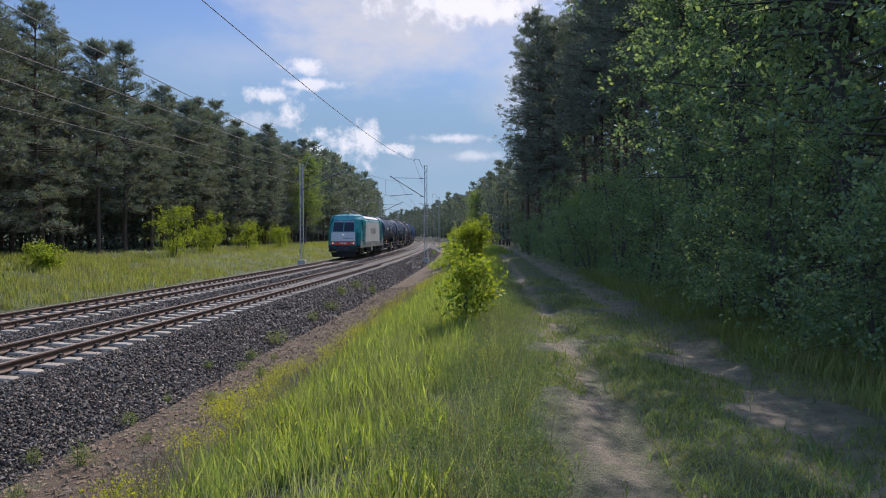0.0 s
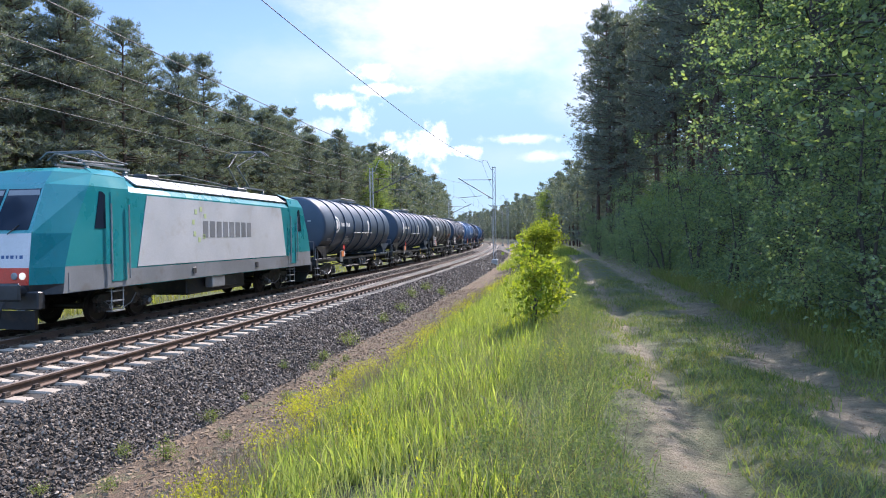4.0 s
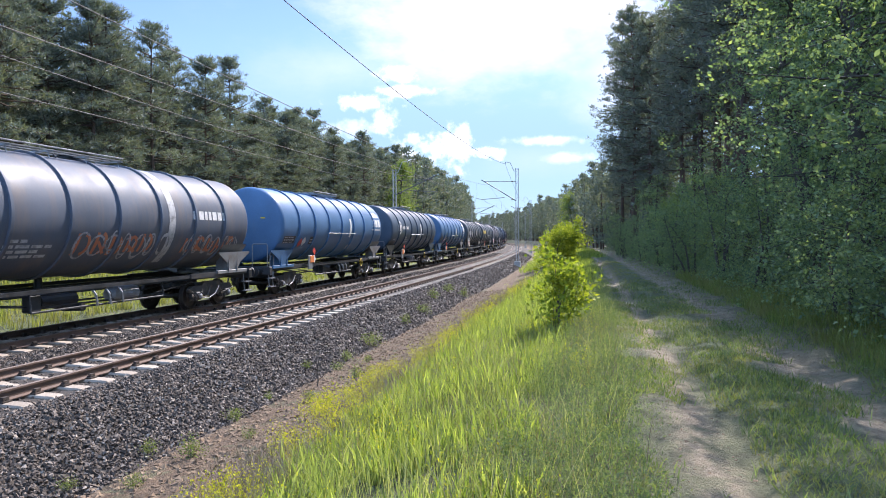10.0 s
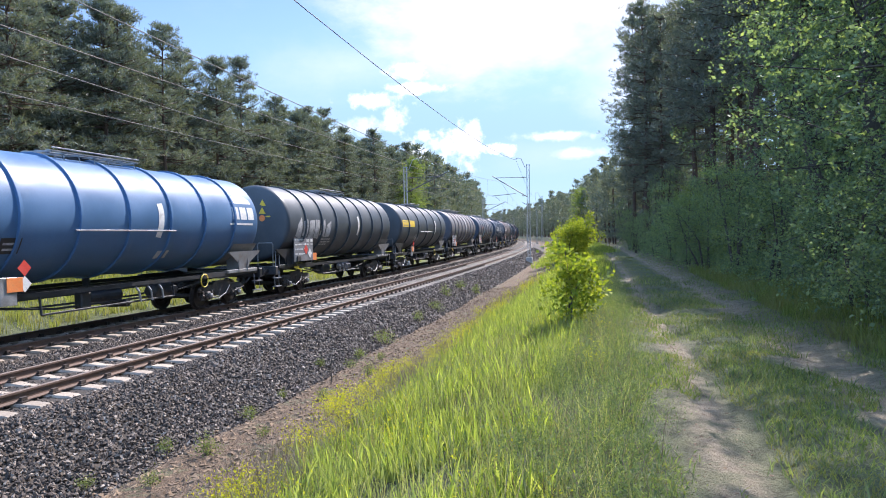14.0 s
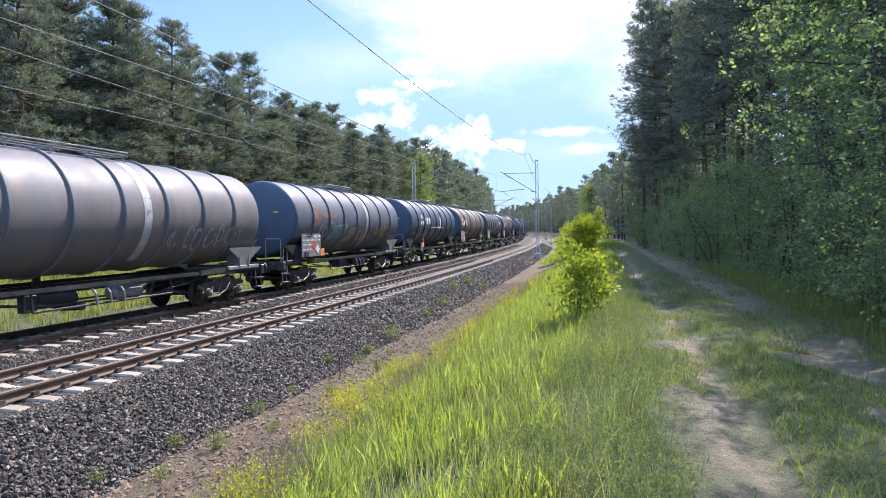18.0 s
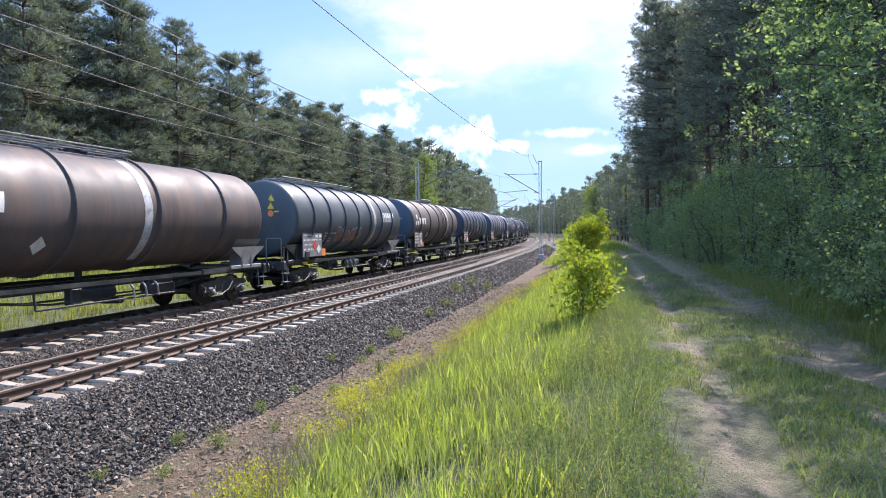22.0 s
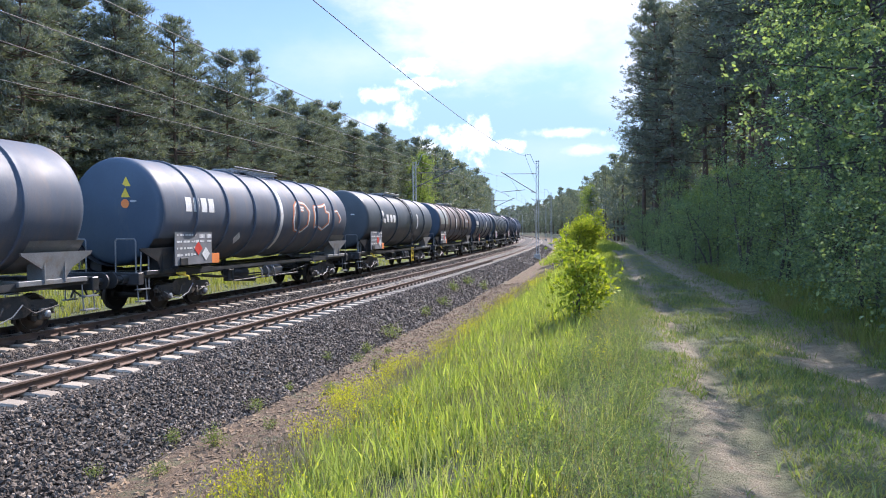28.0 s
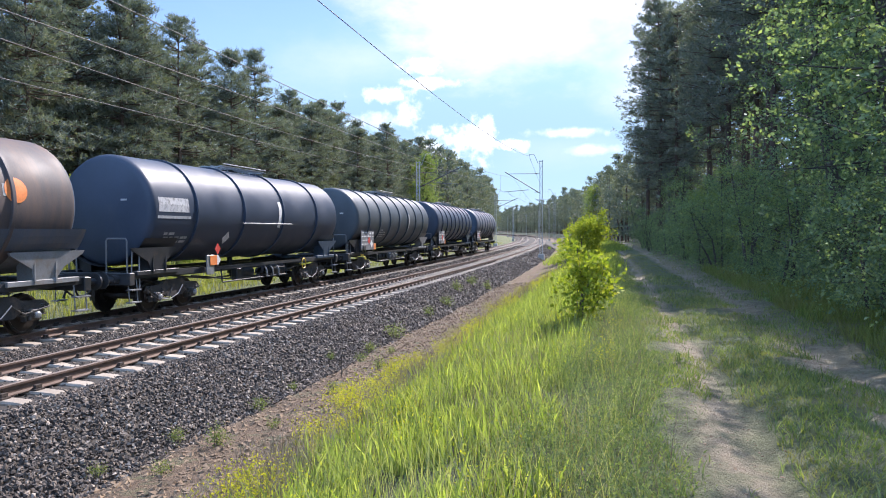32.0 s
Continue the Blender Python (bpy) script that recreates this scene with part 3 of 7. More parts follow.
def mast(s, u, top, side):
    """Lattice mast of two channels with lacing; side -1: its arm reaches left, over the near track."""
    base = level(u) if not -6.9 < u < 3.3 else float(np.interp(u, BED_U, BED_Z))
    th = thing("catenary_mast", "grey lattice steel mast holding the overhead line beside the track", "catenary mast", spot(s, u, 0), group="catenary masts")
    bm = box(B(), (0, 0, base + 0.1), (0.7, 0.7, 0.9), 0.04)
    part("footing", bm, M_CONC, th, "grey concrete footing")
    for y in (-0.14, 0.14):
        bm = box(B(), (y, 0, (base + top) / 2 + 0.2), (0.06, 0.18, top - base - 0.2), 0.008)
        part("channel", bm, M_MAST, th)
    bm = B()
    z, k = base + 0.6, 1
    while z < top - 0.5:
        rod(bm, (-0.14 * k, 0.09, z), (0.14 * k, 0.09, z + 0.42), 0.014, 4)
        rod(bm, (-0.14 * k, -0.09, z), (0.14 * k, -0.09, z + 0.42), 0.014, 4)
        z, k = z + 0.42, -k
    part("lacing", bm, M_MAST, th)
    part("cap", box(B(), (0, 0, top), (0.42, 0.3, 0.04)), M_MAST, th)
    d = side
    reach = abs(u - (0.0 if u > -2 else FAR_TRACK))
    zt, zc = 9.0 if u > -2 else 8.2, 6.05
    # slanting tube, top tie and registration arm
    part("cantilever_tube", rod(B(), (d * 0.1, 0, 6.4), (d * (reach + 0.9), 0, zt - 0.2 if u > -2 else zt), 0.05, 8), M_BRACE, th)
    part("top_tie", rod(B(), (d * 0.1, 0, zt - 0.45), (d * (reach + 0.6), 0, zt - 0.4), 0.028, 6), M_BRACE, th)
    bm = B()
    rod(bm, (d * (reach * 0.45), 0, zc + 0.75), (d * (reach + 1.0), 0, zc + 0.55), 0.03, 6)
    rod(bm, (d * (reach + 0.6), 0, zc + 0.5), (d * (reach + 0.1), 0, zc + 0.02), 0.014, 6)
    part("registration_arm", bm, M_BRACE, th)
    for p in ((d * 0.35, 0, zt - 0.45), (d * 0.35, 0, 6.55)):
        bm = B()
        for i in range(6):
            rod(bm, (p[0] + d * i * 0.055, 0, p[2]), (p[0] + d * (i * 0.055 + 0.03), 0, p[2]), 0.07, 10)
        part("insulator", bm, M_INSUL, th, "brown ribbed porcelain insulator")
    # bracket of the feeder wire on the mast's head
    bm = pipe(B(), [(0, 0, top - 0.25), (d * 0.35, 0, top - 0.2), (d * 0.75, 0, top + 0.75), (d * 1.25, 0, top + 0.8), (d * 1.3, 0, top + 0.6)], 0.03, 6)
    part("feeder_bracket", bm, M_MAST, th)
    return th


NEAR_MASTS, FAR_MASTS = [-14.0, 74.0, 138.0, 203.0, 268.0, 333.0], [-6.0, 60.5, 121.0, 184.0, 248.0, 312.0]
for s in NEAR_MASTS[1:]:
    mast(s, 3.05, 9.9, -1)
for s in FAR_MASTS[1:]:
    mast(s, -7.4, 8.7, 1)


def span_wire(name, label, u, masts, height, sag, zig=0.0, r=0.008, droppers=None):
    w = thing(name, label, "overhead wire")
    ext = [2 * masts[0] - masts[1]] + masts
    bm = B()
    pts = []
    for k, (a, b) in enumerate(zip(ext, ext[1:])):
        n = 14 if b < 150 else 6
        for i in range(n):
            f = i / n
            pts.append(at(a + (b - a) * f, u + zig * (1 - 2 * f) * (-1) ** k, height - sag * 4 * f * (1 - f)))
    part("wire", wire_bm(pts, r), M_WIRE, w)
    if droppers:
        for k, (a, b) in enumerate(zip(ext, ext[1:])):
            for i in range(1, 8):
                f = i / 8
                if b < 160:
                    part("dropper", rod(B(), at(a + (b - a) * f, u, height - sag * 4 * f * (1 - f)), at(a + (b - a) * f, u, droppers), 0.007, 4), M_WIRE, w)


span_wire("contact_wire", "taut copper contact wire over the near track", 0.0, NEAR_MASTS, 6.08, 0.04, 0.18, 0.011)
span_wire("messenger_wire", "sagging messenger wire with droppers over the near track", 0.0, NEAR_MASTS, 8.2, 1.5, 0.0, 0.012, 6.08)
span_wire("contact_wire", "taut copper contact wire over the far track", FAR_TRACK, FAR_MASTS, 6.02, 0.04, 0.18, 0.011)
span_wire("messenger_wire", "sagging messenger wire with droppers over the far track", FAR_TRACK, FAR_MASTS, 7.9, 1.25, 0.0, 0.012, 6.02)
span_wire("feeder_wire", "feeder wire hung high on the mast brackets", 1.75, NEAR_MASTS, 10.5, 1.9, 0.0, 0.014)


# ---- trees ----
def tube(pts, radii, seg=6):
    """Bent tapering tube as arrays."""
    pts = np.asarray(pts, float)
    v, f = [], []
    for i, (p, r) in enumerate(zip(pts, radii)):
        d = pts[min(i + 1, len(pts) - 1)] - pts[max(i - 1, 0)]
        d /= np.linalg.norm(d) + 1e-9
        e = np.cross(d, (0.3, 1, 0.2))
        e /= np.linalg.norm(e) + 1e-9
        g = np.cross(d, e)
        for k in range(seg):
            t = 2 * math.pi * k / seg
            v.append(p + r * (math.cos(t) * e + math.sin(t) * g))
        if i:
            for k in range(seg):
                a, b = (i - 1) * seg + k, (i - 1) * seg + (k + 1) % seg
                f.append((a, b, b + seg, a + seg))
    return np.array(v), np.array(f)


def join(parts):
    vs, fs, n = [], [], 0
    for v, f in parts:
        vs.append(v)
        fs.append(np.asarray(f) + n)
        n += len(v)
    return np.concatenate(vs), np.concatenate(fs)


def sprays(centres, dirs, per, length, width, r, spread=0.55):
    """Bunches of pointed leaves round each centre, two triangles each."""
    c = np.repeat(centres, per, 0)
    d = np.repeat(dirs, per, 0) + r.normal(0, spread, (len(c), 3))
    d /= np.linalg.norm(d, axis=1)[:, None]
    side = np.cross(d, r.normal(size=d.shape))
    side /= np.linalg.norm(side, axis=1)[:, None] + 1e-9
    ln = length * r.uniform(0.6, 1.3, (len(c), 1))
    w = width * r.uniform(0.7, 1.3, (len(c), 1))
    p = c + r.normal(0, max(length, 0.09) * 0.85, c.shape)
    v = np.stack([p, p + d * ln * 0.5 + side * w * 0.5, p + d * ln, p + d * ln * 0.5 - side * w * 0.5], 1)
    base = np.arange(len(p))[:, None] * 4
    f = np.concatenate([base + np.array([[0, 1, 2]]), base + np.array([[0, 2, 3]])])
    return v.reshape(-1, 3), f


def needles(centres, dirs, per, length, width, r, spread):
    """Bunches of long thin needles, one triangle each."""
    c = np.repeat(centres, per, 0)
    d = np.repeat(dirs, per, 0) + r.normal(0, spread, (len(c), 3))
    d /= np.linalg.norm(d, axis=1)[:, None]
    side = np.cross(d, r.normal(size=d.shape))
    side /= np.linalg.norm(side, axis=1)[:, None] + 1e-9
    ln = length * r.uniform(0.55, 1.35, (len(c), 1))
    p = c + r.normal(0, max(0.13, length * 0.4), c.shape) * np.array([1, 1, 0.5])
    v = np.stack([p - side * width * 0.5, p + side * width * 0.5, p + d * ln], 1)
    return v.reshape(-1, 3), np.arange(len(p) * 3).reshape(-1, 3)


def pine_meshes(seed, height, crown_from, radius, branches, clumps, per, size, thick=0.17, bare=False):
    """Scots pine: bare reddish trunk, dead stubs, and whorls of flat limbs that carry fans of needle tufts."""
    r = np.random.default_rng(seed)
    bend = r.normal(0, 0.25, 2)
    zs = np.linspace(0, height, 9)
    trunk_pts = np.stack([bend[0] * np.sin(zs / height * 2.4), bend[1] * np.sin(zs / height * 3.1), zs - 0.4], 1)
    parts = [tube(trunk_pts, np.linspace(0.17 * height / 16, 0.03, 9), 8)]
    cen, dr = [], []
    whorl = 5
    turn0 = 0.0
    for i in range(branches):
        level_ = i // whorl
        if i % whorl == 0:
            turn0 = r.uniform(0, 2 * math.pi)
            gap = r.uniform(-0.45, 0.45)
        q = min(0.985, max(0.01, (level_ + 0.5 + gap + r.normal(0, 0.4)) * whorl / branches)) ** 0.95
        t = crown_from + (1 - crown_from) * q
        z = height * t
        a = turn0 + 2 * math.pi * (i % whorl) / whorl + r.normal(0, 0.3)
        ln = radius * min(1.0, 0.6 + 1.4 * q) * (1 - q) ** 0.55 * r.uniform(0.55, 1.2) + 0.3
        o = np.array([np.interp(z, zs, trunk_pts[:, 0]), np.interp(z, zs, trunk_pts[:, 1]), z - 0.4])
        up = r.uniform(-0.12, 0.22) + 0.75 * max(0, q - 0.35)
        tip = o + ln * np.array([math.cos(a), math.sin(a), up])
        mid = (o + tip) / 2 + np.array([0, 0, -0.12 * ln * r.uniform(0, 1)])
        side = np.array([-math.sin(a), math.cos(a), 0.0])
        if not bare:
            parts.append(tube([o, mid, tip], [0.05, 0.035, 0.012], 4))
        for k in range(clumps):
            f = 0.3 + 0.74 * (k + r.uniform(0.1, 0.9)) / clumps
            p = (1 - f) ** 2 * o + 2 * f * (1 - f) * mid + f * f * tip
            p = p + side * r.normal(0, 0.2 * ln * min(1.0, 0.35 + f * 0.8)) + r.normal(0, 1, 3) * np.array([0.1, 0.1, 0.11]) * ln ** 0.5 + np.array([0, 0, 0.06])
            cen.append(p)
            dr.append((p - o) / ln * 0.55 + np.array([0, 0, 0.5]))
    for k in range(3):
        cen.append(trunk_pts[-1] - np.array([0, 0, 0.3 * k]))
        dr.append(np.array([0, 0, 1.0]))
    for i in range(0 if bare else 12):
        z = height * r.uniform(0.1, max(0.3, crown_from))
        a = r.uniform(0, 2 * math.pi)
        o = np.array([np.interp(z, zs, trunk_pts[:, 0]), np.interp(z, zs, trunk_pts[:, 1]), z - 0.4])
        parts.append(tube([o, o + np.array([math.cos(a), math.sin(a), -0.15]) * r.uniform(0.5, 1.8)], [0.025, 0.008], 4))
    wv, wf = join(parts)
    lv, lf = needles(np.array(cen), np.array(dr), per, size, size * thick, r, 0.75)
    return fast_mesh("trunk", wv, wf, [M_BARK], smooth=True), fast_mesh("crown", lv, lf, [M_PINE])


def leafy_meshes(seed, height, radius, low, limbs, twigs, per, leaf, material, bark=None, stems=1):
    """Broad-leaved tree or shrub: limbs, twigs and many small leaves, open and uneven."""
    r = np.random.default_rng(seed)
    parts, cen, dr = [], [], []
    for st in range(stems):
        a0 = r.uniform(0, 2 * math.pi)
        foot = np.array([math.cos(a0), math.sin(a0), 0]) * (0.12 * (stems > 1)) * radius
        top = foot * (4.5 if stems > 1 else 1) + np.array([r.normal(0, 0.08) * height, r.normal(0, 0.08) * height, height * (0.92 if st == 0 else r.uniform(0.55, 0.9))])
        mid = (foot + top) / 2 + r.normal(0, 0.05 * height, 3)
        w = 0.016 * height / stems ** 0.5 + 0.008
        stem = [foot - np.array([0, 0, 0.2]), (foot + mid) / 2, mid, (mid + top) / 2, top]
        parts.append(tube(stem, [w, w * 0.85, w * 0.6, w * 0.35, 0.006], 7))
        for i in range(limbs // stems):
            t = low + (1 - low) * r.uniform(0, 1) ** 0.85
            o = (1 - t) ** 2 * foot + 2 * t * (1 - t) * mid + t * t * top
            a = r.uniform(0, 2 * math.pi)
            q = (t - low) / (1 - low)
            ln = radius * math.sqrt(max(0.08, 1 - (q * 1.05 - 0.35) ** 2 / 0.55)) * r.uniform(0.5, 1.15)
            tip = o + ln * np.array([math.cos(a), math.sin(a), r.uniform(-0.4 if low < 0.1 else 0.05, 0.7)])
            mm = (o + tip) / 2 + r.normal(0, 0.08 * ln, 3)
            parts.append(tube([o, mm, tip], [w * 0.16, w * 0.1, 0.003], 4))
            for k in range(twigs):
                f = 0.3 + 0.7 * r.uniform(0, 1) ** 0.7
                p = (1 - f) ** 2 * o + 2 * f * (1 - f) * mm + f * f * tip + r.normal(0, 0.16 * ln + 0.03, 3)
                cen.append(p)
                dr.append((p - o) * 0.6 / (ln + 0.01) + np.array([0, 0, 0.15]))
    wv, wf = join(parts)
    lv, lf = sprays(np.array(cen), np.array(dr), per, leaf, leaf * 0.62, r, 0.85)
    return fast_mesh("trunk", wv, wf, [bark or M_TWIG], smooth=True), fast_mesh("crown", lv, lf, [material])


def plant(name, label, category, meshes, m, group=""):
    th = thing(name, label, category, m, group)
    part("trunk", meshes[0], None, th)
    part("crown", meshes[1], None, th)
    return th


r0 = random.Random(11)
PINES = [pine_meshes(20 + i, 16.0 + (i % 3) * 0.7, 0.14 + 0.07 * (i % 4), 2.7 + 0.3 * (i % 3), 105, 9, 19, 0.27, 0.2) for i in range(6)]
PINES_BACK = [pine_meshes(40 + i, 16.0 + (i % 2), 0.12 + 0.08 * (i % 3), 2.8, 46, 4, 6, 0.72, 0.34, True) for i in range(4)]
PINES_TALL = [pine_meshes(60 + i, 22.0 + i * 0.6, cf, 3.9, nb, 10, 20, 0.27, 0.21) for i, (cf, nb) in enumerate(((0.24, 120), (0.42, 95), (0.3, 110), (0.5, 85), (0.36, 105)))]


def tree_rows(u_front, u_step, rows, s0, s1, step, sign, size, grow=True):
    out = []
    for row in range(rows):
        s = s0 + (row % 2) * step * 0.5
        while s < s1:
            ss, uu = s + r0.uniform(-0.9, 0.9), (u_front(s) if callable(u_front) else u_front) + sign * (row * u_step + r0.uniform(-1.0, 1.0))
            s += step * (1 + (0.5 * min(3.0, max(0, s - 60) / 120) if grow else 0)) * r0.uniform(0.8, 1.25)
            sc = r0.uniform(*(size(ss) if callable(size) else size))
            out.append((row, ss, uu, Matrix.Translation(at(ss, uu, level(uu) - 0.1)) @ Euler((0, 0, r0.uniform(0, 6.28))).to_matrix().to_4x4() @ Matrix.Diagonal((sc, sc, sc * r0.uniform(0.94, 1.08), 1))))
    return out


def wood(spots, near, kinds, label, group, rest_name, rest_label, back=None):
    """Pines that can be told apart as things; the others of the wood as one thicket."""
    back = back or PINES_BACK
    rest = [[] for _ in back]
    for row, s, u, m in spots:
        if near(row, s):
            th = plant("pine_tree", label, "pine tree", r0.choice(kinds), Matrix.LocRotScale(m.translation, m.to_quaternion(), None), group)
            th.scale = m.to_scale()
        else:
            rest[r0.randrange(len(rest))].append(m)
    holder = thing(rest_name, rest_label, "pine wood", kind="stuff")
    for (tm, cm), ms in zip(back, rest):
        if ms:
            for me, mt, nm in ((tm, M_BARK, "trunks"), (cm, M_PINE, "crowns")):
                v, f = clones(me, ms)
                part(nm, fast_mesh(nm, v, f, [mt]), None, holder)




def left_edge(s):
    """Front of the left wood: it comes nearer to the railway along the bend."""
    return float(np.interp(s, [0, 110, 170, 500], [-20.5, -20.0, -15.5, -15.5]))


def left_size(s):
    return (0.97, 1.12) if s < 42 else (0.82, 0.98) if s < 110 else (0.92, 1.1)


wood(tree_rows(left_edge, 3.8, 5, 4, 420, 3.4, -1, left_size), lambda row, s: row < 2 and 12 < s < 120, PINES, "Scots pine with dark blue-green needles at the forest's edge", "pines left of the railway",
     "pine_wood", "dense dark pine wood beyond the meadow")
HIGH_BACK = [pine_meshes(50 + i, 21.0 + (i % 2), 0.55 + 0.05 * (i % 3), 2.6, 30, 5, 7, 0.7, 0.3, True) for i in range(4)]
for i, (s, u, k, sc) in enumerate(((67.5, 16.6, 0, 1.08), (70.5, 14.9, 2, 1.1), (75.0, 15.8, 0, 1.12), (80.0, 14.8, 4, 1.05), (72.0, 18.6, 1, 1.1), (62.0, 19.6, 4, 1.08), (77.0, 18.0, 2, 1.12), (68.5, 20.6, 2, 1.1), (84.0, 16.4, 0, 1.0), (57.0, 18.0, 2, 1.04), (53.5, 19.4, 3, 1.05), (50.0, 17.8, 4, 1.0), (46.5, 18.6, 1, 1.0), (43.5, 20.4, 3, 1.05), (42.0, 18.0, 3, 0.98), (38.5, 20.6, 1, 1.0),
                                   (59.5, 20.8, 1, 1.1), (48.0, 21.8, 2, 1.1), (34.5, 22.0, 3, 1.0), (36.5, 17.8, 1, 0.95), (33.0, 19.8, 2, 0.95), (27.0, 20.8, 4, 0.95), (30.0, 22.8, 1, 1.0), (25.5, 22.4, 3, 1.0))):
    th = plant("pine_tree", "tall dark Scots pine with a bare trunk beside the forest path", "pine tree", PINES_TALL[k], spot(s, u, level(u) - 0.1, 71 * i), "pines right of the path")
    th.scale = (sc, sc, sc * (0.97 + 0.02 * (i % 4)))
wood(tree_rows(29.0, 4.5, 2, 12, 90, 3.8, 1, (0.85, 1.05)), lambda row, s: False, PINES_TALL, "", "", "pine_wood", "dark low-crowned pines deep in the wood", PINES_BACK)
wood(tree_rows(24.5, 4.2, 1, 8, 66, 5.5, 1, (0.92, 1.08)), lambda row, s: False, PINES_TALL, "", "", "pine_wood", "deep shaded pine wood beside the path", HIGH_BACK)
wood(tree_rows(lambda s: float(np.interp(s, [60, 100, 800], [17.5, 13.8, 13.4])), 4.2, 4, 78, 760, 3.6, 1, lambda s: (0.7, 0.86) if s < 160 else (0.76, 0.94) if s < 250 else (0.9, 1.05)), lambda row, s: False, PINES_BACK, "", "", "pine_wood", "far pine wood along the bend of the railway")

# broad-leaved trees along the path
BROAD = [leafy_meshes(80 + i, 9.6 + 0.9 * i, 2.9, 0.06, 66, 15, 14, 0.088, M_LEAF) for i in range(4)]
BROAD_SMALL = [leafy_meshes(90 + i, 4.2 + i * 0.7, 1.7, 0.06, 48, 12, 12, 0.075, M_LEAF, stems=3) for i in range(3)]
for i, (s, u, k, sc) in enumerate(((9.5, 16.4, 0, 1.2), (12.0, 15.9, 1, 1.15), (14.8, 16.6, 2, 1.2), (18.0, 16.4, 3, 1.15), (21.5, 16.4, 0, 1.15), (26, 17.6, 1, 1.1), (7.0, 17.5, 2, 1.25), (12.5, 19.0, 3, 1.25), (4.0, 16.8, 1, 1.2), (30.5, 18.4, 2, 1.05), (24, 19.4, 0, 1.25), (28, 20.2, 3, 1.15))):
    th = plant("broadleaf_tree", "leafy green deciduous tree in the shade beside the path", "tree", BROAD[k], spot(s, u, level(u), 67 * i), "deciduous trees by the path")
    th.scale = (sc, sc, sc)
for i, (s, u, k, sc) in enumerate(((8.5, 14.6, 0, 0.8), (11, 14.5, 1, 0.85), (13.5, 14.3, 2, 0.75), (16.4, 14.6, 0, 0.9), (20, 14.3, 1, 0.9), (24, 14.2, 2, 0.9), (29, 14.0, 0, 1.0), (34, 14.0, 1, 1.0), (40, 13.8, 2, 1.0), (37, 15.2, 0, 1.0), (43, 15.0, 1, 0.8), (50, 14.2, 2, 0.75), (59, 13.6, 0, 0.9), (64, 13.2, 2, 0.9), (31, 15.4, 1, 0.95), (47, 13.6, 0, 0.75), (55, 13.0, 1, 0.8))):
    th = plant("undergrowth_shrub", "dense green shrub at the shaded forest edge", "shrub", BROAD_SMALL[k], spot(s, u, level(u), 50 * i), "shrubs at the forest edge")
    th.scale = (sc, sc, sc)

LIGHT_SHRUB = [leafy_meshes(95 + i, 4.4 + i * 0.6, 1.5, 0.08, 46, 12, 11, 0.08, M_LEAF_LIGHT, stems=3) for i in range(2)]
for i, (s, u, sc) in enumerate(((32.5, 14.7, 0.9), (36.0, 14.9, 1.0), (39.5, 14.6, 1.0), (27.0, 15.2, 0.85))):
    th = plant("undergrowth_shrub", "light green shrub at the sunlit gap of the forest edge", "shrub", LIGHT_SHRUB[i % 2], spot(s, u, level(u), 80 * i), "shrubs at the forest edge")
    th.scale = (sc, sc, sc)

# undergrowth that fills the woods near the ground
LOW = [leafy_meshes(130 + i, 3.2, 1.9, 0.03, 20, 7, 3, 0.36, M_PINE, stems=2) for i in range(3)]
for uu, s0, s1, du, sign, nm in ((-23.0, 4, 330, 20.0, -1, "shaded undergrowth between the pines beyond the meadow"), (19.0, 2, 66, 9.0, 1, "shaded undergrowth between the pines beside the path"), (15.0, 62, 520, 12.0, 1, "shaded undergrowth along the far bend")):
    low = [[] for _ in LOW]
    s = s0
    while s < s1:
        for k in range(3 if sign > 0 and s < 40 else 2):
            u_ = uu + sign * r0.uniform(0, du)
            low[r0.randrange(3)].append(Matrix.Translation(at(s + r0.uniform(-1, 1), u_, level(u_))) @ Euler((0, 0, r0.uniform(0, 6.28))).to_matrix().to_4x4() @ Matrix.Diagonal((1, 1, r0.uniform(0.7, 1.4), 1)))
        s += 2.4 * (1 + 0.6 * min(3.0, max(0, s - 60) / 120))
    holder = thing("undergrowth", nm, "undergrowth", kind="stuff")
    for (tm, cm), ms in zip(LOW, low):
        v, f = clones(cm, ms)
        part("leaves", fast_mesh("leaves", v, f, [M_PINE]), None, holder)

# young bushes on the verge
plant("young_bush", "young bush with sunlit yellow-green leaves on the grassy verge", "bush", leafy_meshes(101, 1.62, 0.42, 0.22, 44, 8, 5, 0.10, M_LEAF_YOUNG, stems=5), spot(12.6, 9.15, level(9.15)))
plant("young_bush", "taller rounded bush with light green leaves beside the path", "bush", leafy_meshes(102, 3.3, 1.4, 0.06, 70, 16, 8, 0.13, M_LEAF_YOUNG, stems=4), spot(45, 7.9, level(7.9)))
for i, (s, u, h, rad) in enumerate(((52, -15.5, 4.3, 1.6), (62, -16.5, 3.4, 1.6), (72, -16.5, 3.2, 1.5), (27, -15.0, 4.4, 1.5), (84, -16, 3.0, 1.4), (34, -14.0, 1.4, 0.7))):
    plant("meadow_shrub", "light green shrub standing in the grass before the pines", "shrub", leafy_meshes(110 + i, h, rad, 0.06, 40, 12, 8, 0.13, M_LEAF_YOUNG, stems=3), spot(s, u, level(u)), "shrubs in the meadow")
plant("birch_tree", "light green birch among the dark pines", "tree", leafy_meshes(120, 14.5, 2.7, 0.2, 90, 14, 9, 0.2, M_LEAF_LIGHT), spot(104, -17.6, level(-17.6)))
